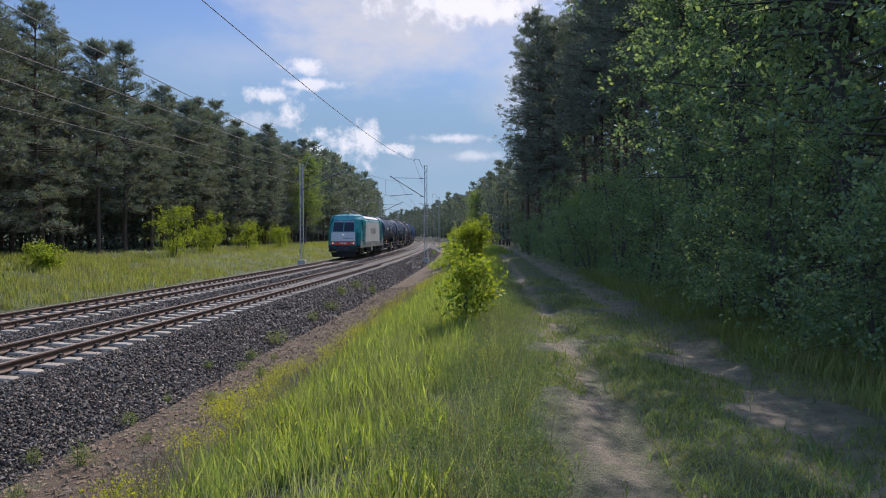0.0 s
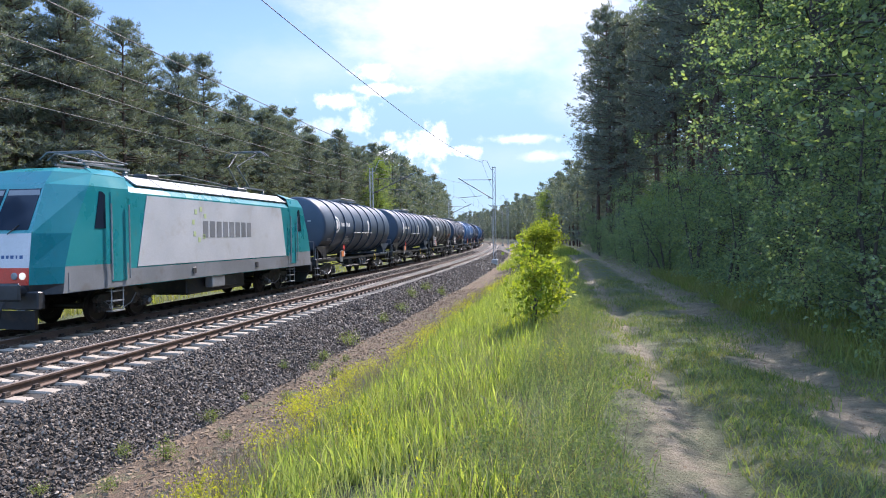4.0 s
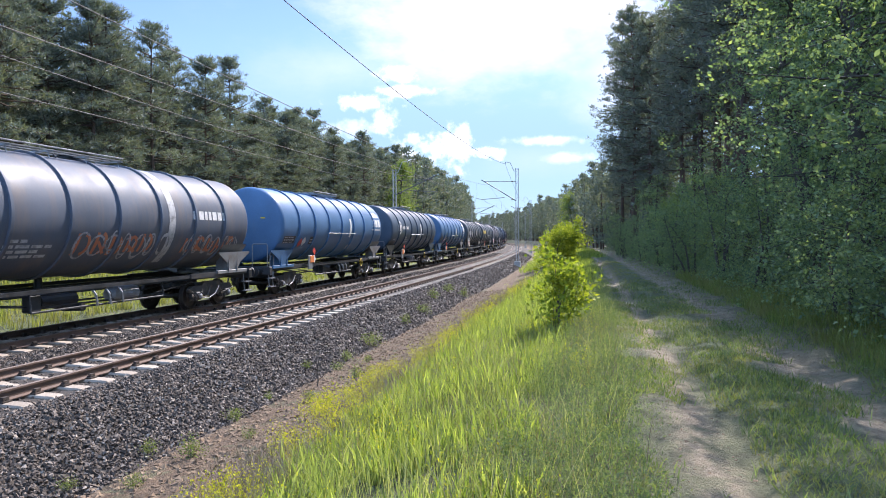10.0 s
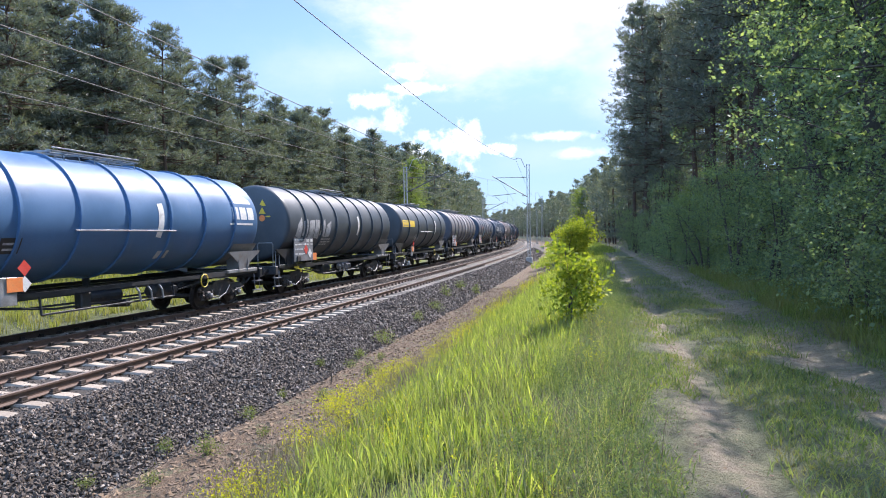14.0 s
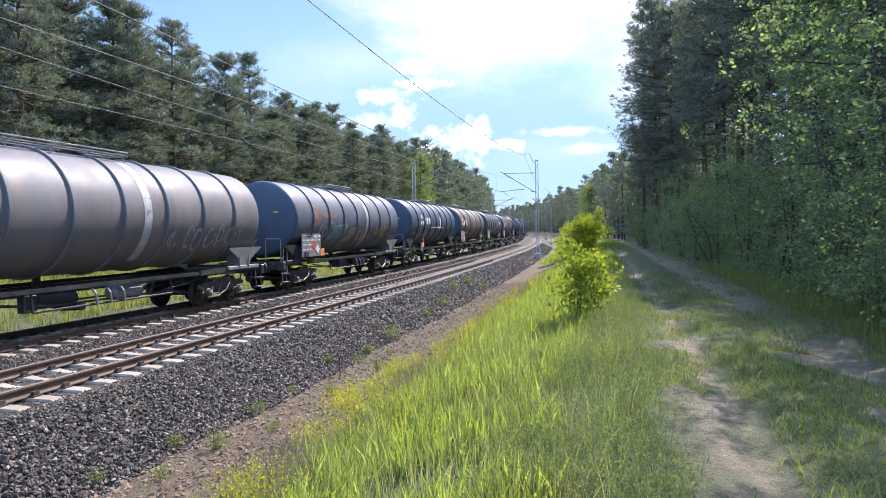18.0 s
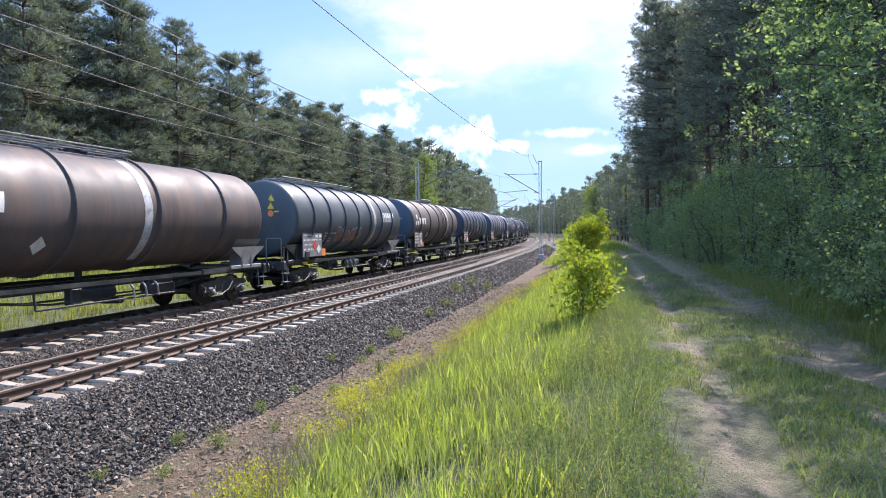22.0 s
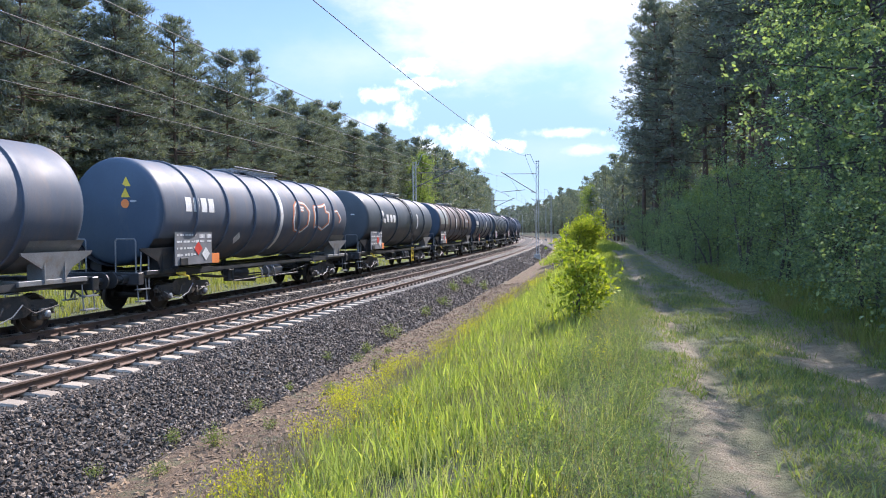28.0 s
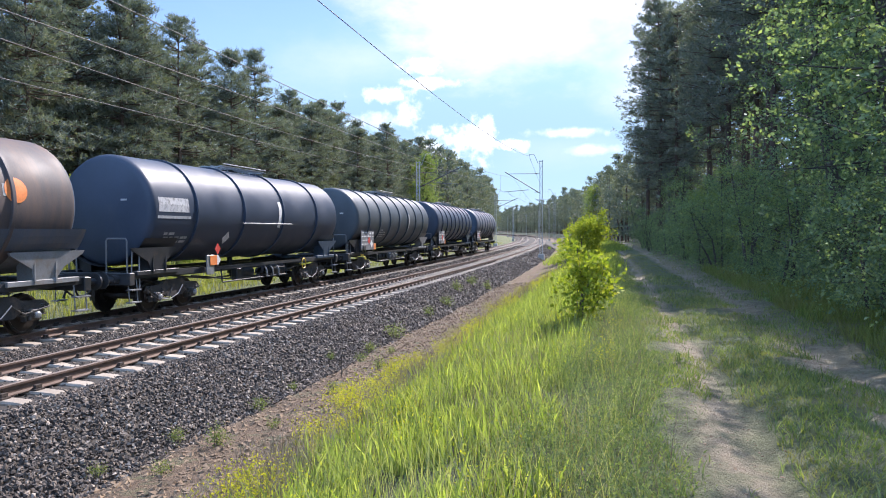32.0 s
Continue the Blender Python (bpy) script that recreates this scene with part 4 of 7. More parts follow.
plant("birch_tree", "light green birch at the edge of the far wood", "tree", leafy_meshes(121, 11.5, 3.4, 0.12, 80, 14, 8, 0.24, M_LEAF_LIGHT), spot(150, 13.0, level(13.0)))


# ---- grass and weeds ----
def blades(name, label, places, height, width, r, material, lean=0.35, cat="grass"):
    n = len(places)
    h = height * r.uniform(0.45, 1.25, (n, 1))
    a = r.uniform(0, 2 * math.pi, n)
    side = np.stack([np.cos(a), np.sin(a), np.zeros(n)], 1) * (width * r.uniform(0.6, 1.3, (n, 1)))
    b = r.uniform(0, 2 * math.pi, n)
    out = np.stack([np.cos(b), np.sin(b), np.zeros(n)], 1) * (h * lean * r.uniform(0.1, 1.0, (n, 1)))
    p = np.asarray(places)
    up = np.array([[0, 0, 1.0]])
    v = np.stack([p - side, p + side, p + out * 0.35 + up * h * 0.55 + side * 0.8, p + out * 0.35 + up * h * 0.55 - side * 0.8, p + out + up * h * 0.97], 1)
    base = np.arange(n)[:, None] * 5
    f = np.concatenate([base + np.array([[0, 1, 2]]), base + np.array([[0, 2, 3]]), base + np.array([[3, 2, 4]])])
    return thing(name, label, cat, kind="stuff", data=fast_mesh(name, v.reshape(-1, 3), f, [material]))


def field(s0, s1, u0, u1, dens, r, keep=None):
    n = int((s1 - s0) * (u1 - u0) * dens)
    ss, uu = r.uniform(s0, s1, n), r.uniform(u0, u1, n)
    if keep:
        k = np.array([keep(a, b) for a, b in zip(ss, uu)], bool)
        ss, uu = ss[k], uu[k]
    return np.array([at(a, b, ground_z(a, b) - 0.02) for a, b in zip(ss, uu)]).reshape(-1, 3)


def tufts(s0, s1, u0, u1, dens, per, r, keep=None, spread=0.07):
    """Places gathered in tufts, so that the sward is broken by gaps."""
    c = field(s0, s1, u0, u1, dens, r, keep)
    c = np.repeat(c, per, 0)
    c[:, :2] += r.normal(0, spread, (len(c), 2))
    return c


gr = np.random.default_rng(5)


def clump(k, cut):
    return lambda s, u: noise.noise(Vector((s * k, u * k, 9.0))) > cut + 0.5 * max(0, 6.3 - u)


def tall(s, u):
    return u > 6.85 + 0.9 * noise.noise(Vector((s * 0.5, 1.0, 0))) and u < 10.1 + 0.25 * noise.noise(Vector((s * 0.6, 5.0, 0)))


def near_noise(k, z):
    return lambda s, u: tall(s, u) and noise.noise(Vector((s * k, u * k, z))) > -0.25


def herbs(name, label, places, height, leaves, leaf, wide, r, material, cat="wild plants"):
    """Thin branching stems set with many small narrow leaves."""
    n = len(places)
    tip = np.stack([r.normal(0, 0.22, n), r.normal(0, 0.22, n), np.ones(n)], 1) * (height * r.uniform(0.5, 1.25, (n, 1)))
    q = np.sqrt(r.uniform(0.04, 1.0, (n, leaves, 1)))
    cen = (places[:, None, :] + tip[:, None, :] * q).reshape(-1, 3) + r.normal(0, height * 0.07, (n * leaves, 3))
    v, f = sprays(cen, np.tile(np.array([[0, 0, 0.5]]), (len(cen), 1)), 1, leaf, wide, r, 0.7)
    side = r.normal(0, 0.0022, (n, 3))
    w = np.stack([places - side, places + side, places + tip], 1).reshape(-1, 3)
    return thing(name, label, cat, kind="stuff", data=fast_mesh(name, np.concatenate([v, w]), np.concatenate([f, np.arange(n * 3).reshape(-1, 3) + len(v)]), [material]))


def inner(s, u):
    return tall(s, u) and u < 9.3 + 0.5 * noise.noise(Vector((s * 0.8, 3.0, 0))) and noise.noise(Vector((s * 0.9, u * 0.9, 1.0))) > -0.38


def outer(s, u):
    return u > 9.25 + 0.5 * noise.noise(Vector((s * 0.7, 8.0, 0))) and u < 10.25 + 0.35 * noise.noise(Vector((s * 0.9, 4.0, 0))) and noise.noise(Vector((s * 1.1, u * 1.1, 6.0))) > -0.3


def band(s, u):
    return noise.noise(Vector((s * 0.8, u * 0.8, 4.0))) > -0.05 + 0.55 * abs(u - 6.2 - 0.4 * math.sin(s * 0.4))


blades("tall_grass", "tall sunlit green grass on the verge", np.concatenate([tufts(-5, 1.2, 5.2, 9.0, 26, 9, gr, inner), tufts(1.2, 8, 5.2, 10.0, 80, 9, gr, inner), tufts(8, 14, 5.2, 10.0, 60, 9, gr, inner)]), 0.28, 0.0085, gr, M_GRASS, 0.5)
blades("tall_grass", "tall sunlit green grass on the verge", np.concatenate([tufts(14, 26, 5.0, 10.3, 30, 10, gr, inner, 0.1), tufts(26, 60, 4.8, 10.4, 7, 11, gr, tall, 0.16)]), 0.38, 0.010, gr, M_GRASS, 0.6)
blades("far_verge_grass", "uneven green grass on the verge along the bend", tufts(58, 150, 4.2, 11.5, 3.0, 10, gr, None, 0.25), 0.42, 0.02, gr, M_GRASS, 0.7)
blades("broad_grass", "broad bright blades of young grass on the verge", np.concatenate([tufts(1.2, 8, 6.4, 9.8, 11, 5, gr, inner, 0.1), tufts(8, 16, 6.2, 9.8, 8, 5, gr, inner, 0.1)]), 0.4, 0.012, gr, M_GRASS, 0.5)
blades("grass_stems", "thin pale flowering grass stems on the verge", np.concatenate([tufts(1.2, 10, 5.0, 10.2, 30, 5, gr, tall, 0.12), tufts(10, 24, 4.9, 10.2, 14, 5, gr, tall, 0.12)]), 0.44, 0.0028, gr, M_GRASS_FINE, 0.7)
herbs("grey_green_herbs", "fine-leaved grey-green herbs at the path's edge", np.concatenate([field(1.2, 9, 8.2, 10.7, 190, gr, outer), field(9, 24, 8.2, 10.7, 80, gr, outer)]), 0.34, 22, 0.03, 0.008, gr, M_HERB)
herbs("verge_herbs", "low leafy herbs between the grass", np.concatenate([field(1.2, 10, 4.9, 10.3, 40, gr, tall), field(10, 26, 4.8, 10.2, 22, gr, tall)]), 0.22, 12, 0.032, 0.009, gr, M_HERB)
herbs("spurge", "yellow-green flowering spurge along the bare strip", np.concatenate([tufts(1.5, 11, 4.8, 7.2, 12, 7, gr, band, 0.09), tufts(11, 40, 4.7, 6.9, 7, 7, gr, band, 0.12)]), 0.27, 26, 0.036, 0.014, gr, M_SPURGE)
herbs("spurge", "yellow-green spurge scattered through the grass", tufts(1.5, 18, 6.6, 9.8, 2.2, 6, gr, clump(0.7, 0.0), 0.1), 0.34, 18, 0.03, 0.011, gr, M_SPURGE)
blades("dead_stems", "dead grey-brown stems tangled at the edge of the grass", np.concatenate([tufts(1.5, 12, 4.9, 7.2, 40, 7, gr, clump(0.8, -0.2), 0.12), tufts(12, 40, 4.8, 6.9, 18, 7, gr, clump(0.8, -0.2), 0.14), tufts(1.5, 14, 7.0, 10.2, 22, 5, gr, clump(0.8, -0.2))]), 0.36, 0.003, gr, M_STEM, 1.0)
blades("sparse_grass", "sparse low grass creeping over the bare strip", np.concatenate([field(3, 14, 4.5, 6.6, 170, gr, clump(1.1, -0.1)), field(14, 40, 4.4, 6.2, 70, gr, clump(1.1, -0.1))]), 0.17, 0.005, gr, M_GRASS_FINE, 1.1)
blades("dry_grass", "dry straw-coloured stalks among the grass", np.concatenate([field(1.5, 12, 4.7, 9.8, 60, gr, clump(0.8, 0.0)), field(12, 40, 4.6, 9, 26, gr, clump(0.8, 0.0))]), 0.42, 0.0035, gr, M_STRAW)
def off_ruts(s, u):
    return noise.noise(Vector((s * 0.7, u * 0.9, 2))) - 11 * max(0.0, -ruts(s, u) - 0.03) > -0.3


blades("path_grass", "short trodden grass along the path", np.concatenate([field(2, 10, 9.8, 14.8, 1000, gr, off_ruts), field(10, 18, 9.8, 14.6, 520, gr, off_ruts), field(18, 50, 9.8, 14.2, 110, gr, off_ruts), field(50, 110, 4.5, 15, 16, gr)]), 0.075, 0.0055, gr, M_WEED, 1.4)
blades("forest_edge_grass", "long green grass at the forest edge", field(3, 30, 13.2, 15.4, 400, gr, clump(0.6, -0.15)), 0.34, 0.006, gr, M_WEED, 0.7)
blades("path_tufts", "tufts of green grass and clover between the ruts", np.concatenate([tufts(2, 10, 10.0, 14.4, 16, 16, gr, off_ruts, 0.09), tufts(10, 26, 10.0, 14.2, 9, 16, gr, off_ruts, 0.12)]), 0.13, 0.005, gr, M_HERB, 1.0)
herbs("brambles", "low leafy brambles and ferns at the foot of the trees", np.concatenate([field(4, 36, 13.9, 16.6, 16, gr, clump(0.5, -0.15)), field(36, 75, 13.6, 16.4, 13, gr)]), 0.8, 18, 0.08, 0.05, gr, M_LEAF, "undergrowth")
blades("meadow_grass", "sunlit tall meadow grass beyond the tracks", np.concatenate([tufts(6, 45, -20, -8.0, 10, 9, gr, None, 0.16), tufts(45, 140, -19, -8.0, 3.4, 9, gr, None, 0.3)]), 0.4, 0.012, gr, M_MEADOW)
def flower_heads(s0, s1, u0, u1, dens, per, r, keep):
    c = tufts(s0, s1, u0, u1, dens, per, r, keep, 0.12)
    c[:, 2] += r.uniform(0.12, 0.42, len(c))
    return c


heads = np.concatenate([flower_heads(3.5, 22, 5.0, 7.0, 3, 12, gr, clump(0.55, 0.0)), flower_heads(3, 13, 7, 9.8, 0.8, 7, gr, clump(0.6, 0.05))])
hv, hf = sprays(heads, np.tile(np.array([[0, 0, 0.6]]), (len(heads), 1)), 3, 0.02, 0.014, gr, 0.8)
thing("yellow_flowers", "small yellow wild flowers at the edge of the grass", "wild flowers", kind="stuff", data=fast_mesh("yellow_flowers", hv, hf, [M_FLOWER]))
blades("trackside_weeds", "small green weeds growing at the foot of the ballast", field(4, 60, 3.0, 4.9, 130, gr, clump(0.9, 0.24)), 0.09, 0.006, gr, M_WEED, 0.9)


# weeds that stand alone on the ballast and the bare strip
WEEDS = [leafy_meshes(140 + i, 0.34 + 0.08 * i, 0.2, 0.1, 16, 5, 5, 0.045, M_WEED, stems=4) for i in range(3)]
for i, (s, u) in enumerate(((7.28, 3.2), (8.82, 3.27), (8.76, 4.0), (7.59, 3.96), (10.96, 3.44), (12.5, 3.36), (15.7, 3.6), (16.9, 3.4), (15.0, 3.06), (19.2, 3.3), (23.8, 3.1), (31.0, 2.5), (34.8, 2.5), (16.5, 4.1), (35.8, 3.2), (9.6, 4.5), (12.2, 4.4), (14.2, 4.6), (27.0, 3.0))):
    z = max(ground_z(s, u), float(np.interp(u, BED_U, BED_Z)) if u < 3.38 else -9)
    th = plant("weed_plant", "small green weed growing out of the ballast edge", "weed", WEEDS[i % 3], spot(s, u, z - 0.02, 77 * i), "weeds along the ballast")
    k = 0.42 + 0.3 * ((i * 7) % 5) / 5 + (0.45 if s > 18 else 0)
    th.scale = (k, k, k)
stalk = thing("dry_stalk", "dead brown dock stalk standing on the bare strip", "dead plant", spot(13.7, 3.9, ground_z(13.7, 3.9)))
bm = pipe(B(), [(0, 0, -0.05), (0.02, 0, 0.2), (0.0, 0.02, 0.42), (0.03, 0.02, 0.58)], 0.012, 6)
part("stem", bm, M_TWIG, stalk)
sv_, sf_ = sprays(np.array([(0.01 + 0.02 * k, 0.02, 0.25 + 0.05 * k) for k in range(7)]), np.tile(np.array([[0, 0, 0.7]]), (7, 1)), 9, 0.05, 0.03, gr, 0.7)
part("seed_heads", fast_mesh("seed_heads", sv_, sf_, [M_TWIG]), None, stalk)


# ---- the train ----
M_BOARD = stuff("grey_sign_board", (0.15, 0.155, 0.165), (0.21, 0.215, 0.225), 0.6, scale=3, fine=40, dirt=(0.14, 0.12, 0.1), dirt_at=0.62)
M_WHITE = stuff("white_marking", (0.62, 0.62, 0.60), (0.74, 0.74, 0.72), 0.6, scale=4, fine=40, dirt=(0.3, 0.28, 0.25), dirt_at=0.6)
M_FADED = stuff("faded_marking", (0.36, 0.37, 0.38), (0.48, 0.48, 0.48), 0.6, scale=4, fine=30, dirt=(0.12, 0.12, 0.12), dirt_at=0.55)
M_ORANGE = stuff("orange_plate", (0.72, 0.20, 0.05), (0.80, 0.26, 0.07), 0.5, scale=4, fine=40, dirt=(0.4, 0.16, 0.06), dirt_at=0.62)
M_RED = stuff("red_marking", (0.55, 0.045, 0.03), (0.62, 0.07, 0.05), 0.5, scale=4, fine=40)
M_BLACK = stuff("black_marking", (0.012, 0.012, 0.013), (0.025, 0.025, 0.027), 0.5, scale=4, fine=40)
M_YELLOW = stuff("yellow_paint", (0.66, 0.46, 0.03), (0.74, 0.54, 0.06), 0.5, scale=4, fine=40, dirt=(0.3, 0.2, 0.05), dirt_at=0.62)
M_BLUEMARK = stuff("blue_marking", (0.03, 0.08, 0.2), (0.05, 0.11, 0.25), 0.5, scale=4, fine=40)
M_GRAF = stuff("spray_paint", (0.30, 0.31, 0.33), (0.42, 0.42, 0.43), 0.6, scale=3, fine=30, dirt=(0.1, 0.1, 0.1), dirt_at=0.52)
M_GRAFC = stuff("rust_red_spray", (0.42, 0.13, 0.06), (0.5, 0.2, 0.1), 0.6, scale=3, fine=30)
M_GRAFB = stuff("turquoise_spray", (0.08, 0.26, 0.32), (0.12, 0.34, 0.38), 0.6, scale=3, fine=30)
M_LOGORED = stuff("faded_orange_marking", (0.24, 0.095, 0.06), (0.33, 0.13, 0.08), 0.6, scale=5, fine=30, dirt=(0.12, 0.1, 0.1), dirt_at=0.52)
M_GRAFY = stuff("ochre_spray", (0.42, 0.30, 0.06), (0.52, 0.38, 0.1), 0.6, scale=3, fine=30, dirt=(0.15, 0.13, 0.1), dirt_at=0.55)
M_GRAFP = stuff("pink_grey_spray", (0.34, 0.25, 0.27), (0.44, 0.34, 0.36), 0.6, scale=3, fine=30, dirt=(0.13, 0.12, 0.12), dirt_at=0.52)
M_REPAINT = stuff("grey_green_repaint", (0.19, 0.21, 0.20), (0.25, 0.27, 0.25), 0.5, scale=1.2, fine=40, dirt=(0.15, 0.14, 0.12), dirt_at=0.58)
M_HANDRAIL = stuff("grey_handrail", (0.17, 0.175, 0.185), (0.26, 0.265, 0.275), 0.5, 0.3, bump=0)
M_SADDLE = stuff("grey_saddle", (0.17, 0.178, 0.182), (0.25, 0.253, 0.252), 0.6, 0.1, scale=2, fine=40, dirt=(0.16, 0.13, 0.1), dirt_at=0.56)


M_PALEGREEN = stuff("pale_green_marking", (0.42, 0.5, 0.25), (0.5, 0.58, 0.3), 0.5, scale=3, fine=30)


# ---- the locomotive ----
M_TEAL = stuff("teal_paint", (0.010, 0.20, 0.225), (0.016, 0.24, 0.26), 0.3, scale=1.0, fine=50, bump=0.02, dirt=(0.07, 0.15, 0.155), dirt_at=0.68, coat=0.2)
M_LIGHT = stuff("light_grey_paint", (0.46, 0.475, 0.485), (0.54, 0.55, 0.555), 0.45, scale=0.8, fine=50, bump=0.02, dirt=(0.36, 0.34, 0.31), dirt_at=0.62, coat=0.15)
M_BAND = stuff("grey_band_paint", (0.17, 0.18, 0.19), (0.23, 0.24, 0.25), 0.4, scale=1.0, fine=50, bump=0.02, dirt=(0.13, 0.115, 0.1), dirt_at=0.6)
M_FRONTRED = stuff("red_front_stripe", (0.48, 0.05, 0.03), (0.55, 0.07, 0.045), 0.35, scale=2, fine=50, bump=0.02, dirt=(0.2, 0.06, 0.04), dirt_at=0.66)
M_ROOF = stuff("grey_roof_paint", (0.26, 0.27, 0.28), (0.34, 0.35, 0.355), 0.55, scale=0.8, fine=50, bump=0.02, dirt=(0.2, 0.18, 0.16), dirt_at=0.58)
M_GRILLE = stuff("roof_grille", (0.20, 0.21, 0.22), (0.28, 0.29, 0.30), 0.5, 0.3, scale=4, fine=60)


def glass_mat():
    m, n, l, bsdf = nodes_of("tinted_cab_glass")
    bsdf.inputs["Base Color"].default_value = (0.012, 0.02, 0.035, 1)
    bsdf.inputs["Roughness"].default_value = 0.06
    bsdf.inputs["IOR"].default_value = 1.25
    l.new(ramp(n, l, noise_tex(n, l, n.new("ShaderNodeTexCoord").outputs["Object"], 3.0), (0.3, grey(0.04)), (0.7, grey(0.1))), bsdf.inputs["Roughness"])
    return m


def lamp_mat():
    m, n, l, bsdf = nodes_of("lit_headlamp")
    bsdf.inputs["Base Color"].default_value = (0.9, 0.85, 0.7, 1)
    bsdf.inputs["Emission Color"].default_value = (1.0, 0.80, 0.50, 1)
    bsdf.inputs["Emission Strength"].default_value = 0.24
    return m


M_PANTO = stuff("sooty_pantograph", (0.10, 0.10, 0.105), (0.18, 0.18, 0.185), 0.6, 0.2, bump=0)
M_GLASS, M_LAMP = glass_mat(), lamp_mat()
HW = 1.52                 # half the body's width
# height, half-width of the flat front, place of the front, place where the corner meets the side
CAB = [(0.98, 1.08, -8.92, -8.35), (1.22, 1.12, -8.98, -8.3), (1.62, 1.13, -8.97, -8.26), (2.42, 1.12, -8.86, -8.0), (3.62, 0.98, -8.22, -7.35), (3.95, 0.95, -7.92, -7.05)]
CAB_BACK = -5.7


def prism(bm, ring, d):
    f = bm.faces.new([bm.verts.new(p) for p in ring])
    g = bmesh.ops.extrude_face_region(bm, geom=[f])
    bmesh.ops.translate(bm, verts=[v for v in g["geom"] if isinstance(v, bmesh.types.BMVert)], vec=d)
    return bm


def cab_bm():
    bm = B()
    rows = []
    for z, fw, yf, ys in CAB:
        hw = HW if z < 3.7 else HW - 0.12
        rows.append([bm.verts.new(p) for p in ((-hw, CAB_BACK, z), (-hw, ys, z), (-fw, yf, z), (fw, yf, z), (hw, ys, z), (hw, CAB_BACK, z))])
    mats = {0: 2, 1: 1, 2: 3, 3: 0, 4: 0}
    for i, (p, q) in enumerate(zip(rows, rows[1:])):
        for j in range(5):
            f = bm.faces.new((p[j], p[j + 1], q[j + 1], q[j]))
            f.material_index = mats[i] if j == 2 else (4 if i < 2 and j in (0, 4) else 0)
            if i == 0 and j in (1, 2, 3):
                f.material_index = 2
    top = [bm.verts.new(p) for p in ((-0.95, CAB_BACK, 4.12), (-0.8, -6.6, 4.12), (-0.5, -7.3, 4.1), (0.5, -7.3, 4.1), (0.8, -6.6, 4.12), (0.95, CAB_BACK, 4.12))]
    for j in range(5):
        bm.faces.new((rows[-1][j], rows[-1][j + 1], top[j + 1], top[j]))
    bm.faces.new(top)
    bm.faces.new(rows[0][::-1])
    return bm


def quad_on_front(x0, x1, z0, z1, out=0.012):
    """A flat panel lying on the raked front between two heights."""
    zs, ys = [c[0] for c in CAB], [c[2] for c in CAB]
    bm = B()
    a, b = float(np.interp(z0, zs, ys)), float(np.interp(z1, zs, ys))
    ring = [(x0, a - out, z0), (x1, a - out, z0), (x1 * (0.94 if z1 > 3 else 1), b - out, z1), (x0 * (0.94 if z1 > 3 else 1), b - out, z1)]
    return prism(bm, ring, (0, 0.03, 0.0))


def side_quad(pts, sx, out=0.012):
    return prism(B(), [(sx * (HW + out), y, z) for y, z in pts], (-sx * 0.025, 0, 0))


def panto_bm(up):
    bm = B()
    if up:
        for x in (-0.25, 0.25):
            rod(bm, (x, 0.0, 0.15), (x * 0.8, 1.05, 0.95), 0.03, 6)
        for x in (-0.3, 0.3):
            rod(bm, (x * 0.6, 1.05, 0.95), (x * 1.5, -0.25, 1.62), 0.022, 6)
        for y in (-0.4, -0.1):
            pipe(bm, [(-0.95, y, 1.5), (-0.7, y, 1.7), (0.7, y, 1.7), (0.95, y, 1.5)], 0.025, 6)
        rod(bm, (-0.4, -0.4, 1.66), (-0.4, -0.1, 1.66), 0.02, 6)
        rod(bm, (0.4, -0.4, 1.66), (0.4, -0.1, 1.66), 0.02, 6)
    else:
        for x in (-0.28, 0.28):
            rod(bm, (x, -0.9, 0.2), (x, 1.1, 0.28), 0.03, 6)
            rod(bm, (x * 1.5, 1.1, 0.3), (x * 1.6, -0.8, 0.42), 0.022, 6)
        for y in (-0.9, -0.6):
            pipe(bm, [(-0.95, y, 0.28), (-0.7, y, 0.46), (0.7, y, 0.46), (0.95, y, 0.28)], 0.025, 6)
    for x in (-0.45, 0.45):
        box(bm, (x, 0.1, 0.12), (0.08, 2.0, 0.06))
        for y in (-0.8, 0.9):
            lathe(bm, [(-0.1, 0.05), (-0.06, 0.09), (-0.02, 0.05), (0.02, 0.09), (0.06, 0.05), (0.1, 0.05)], 8, "z", (x, y, 0.0))
    return bm


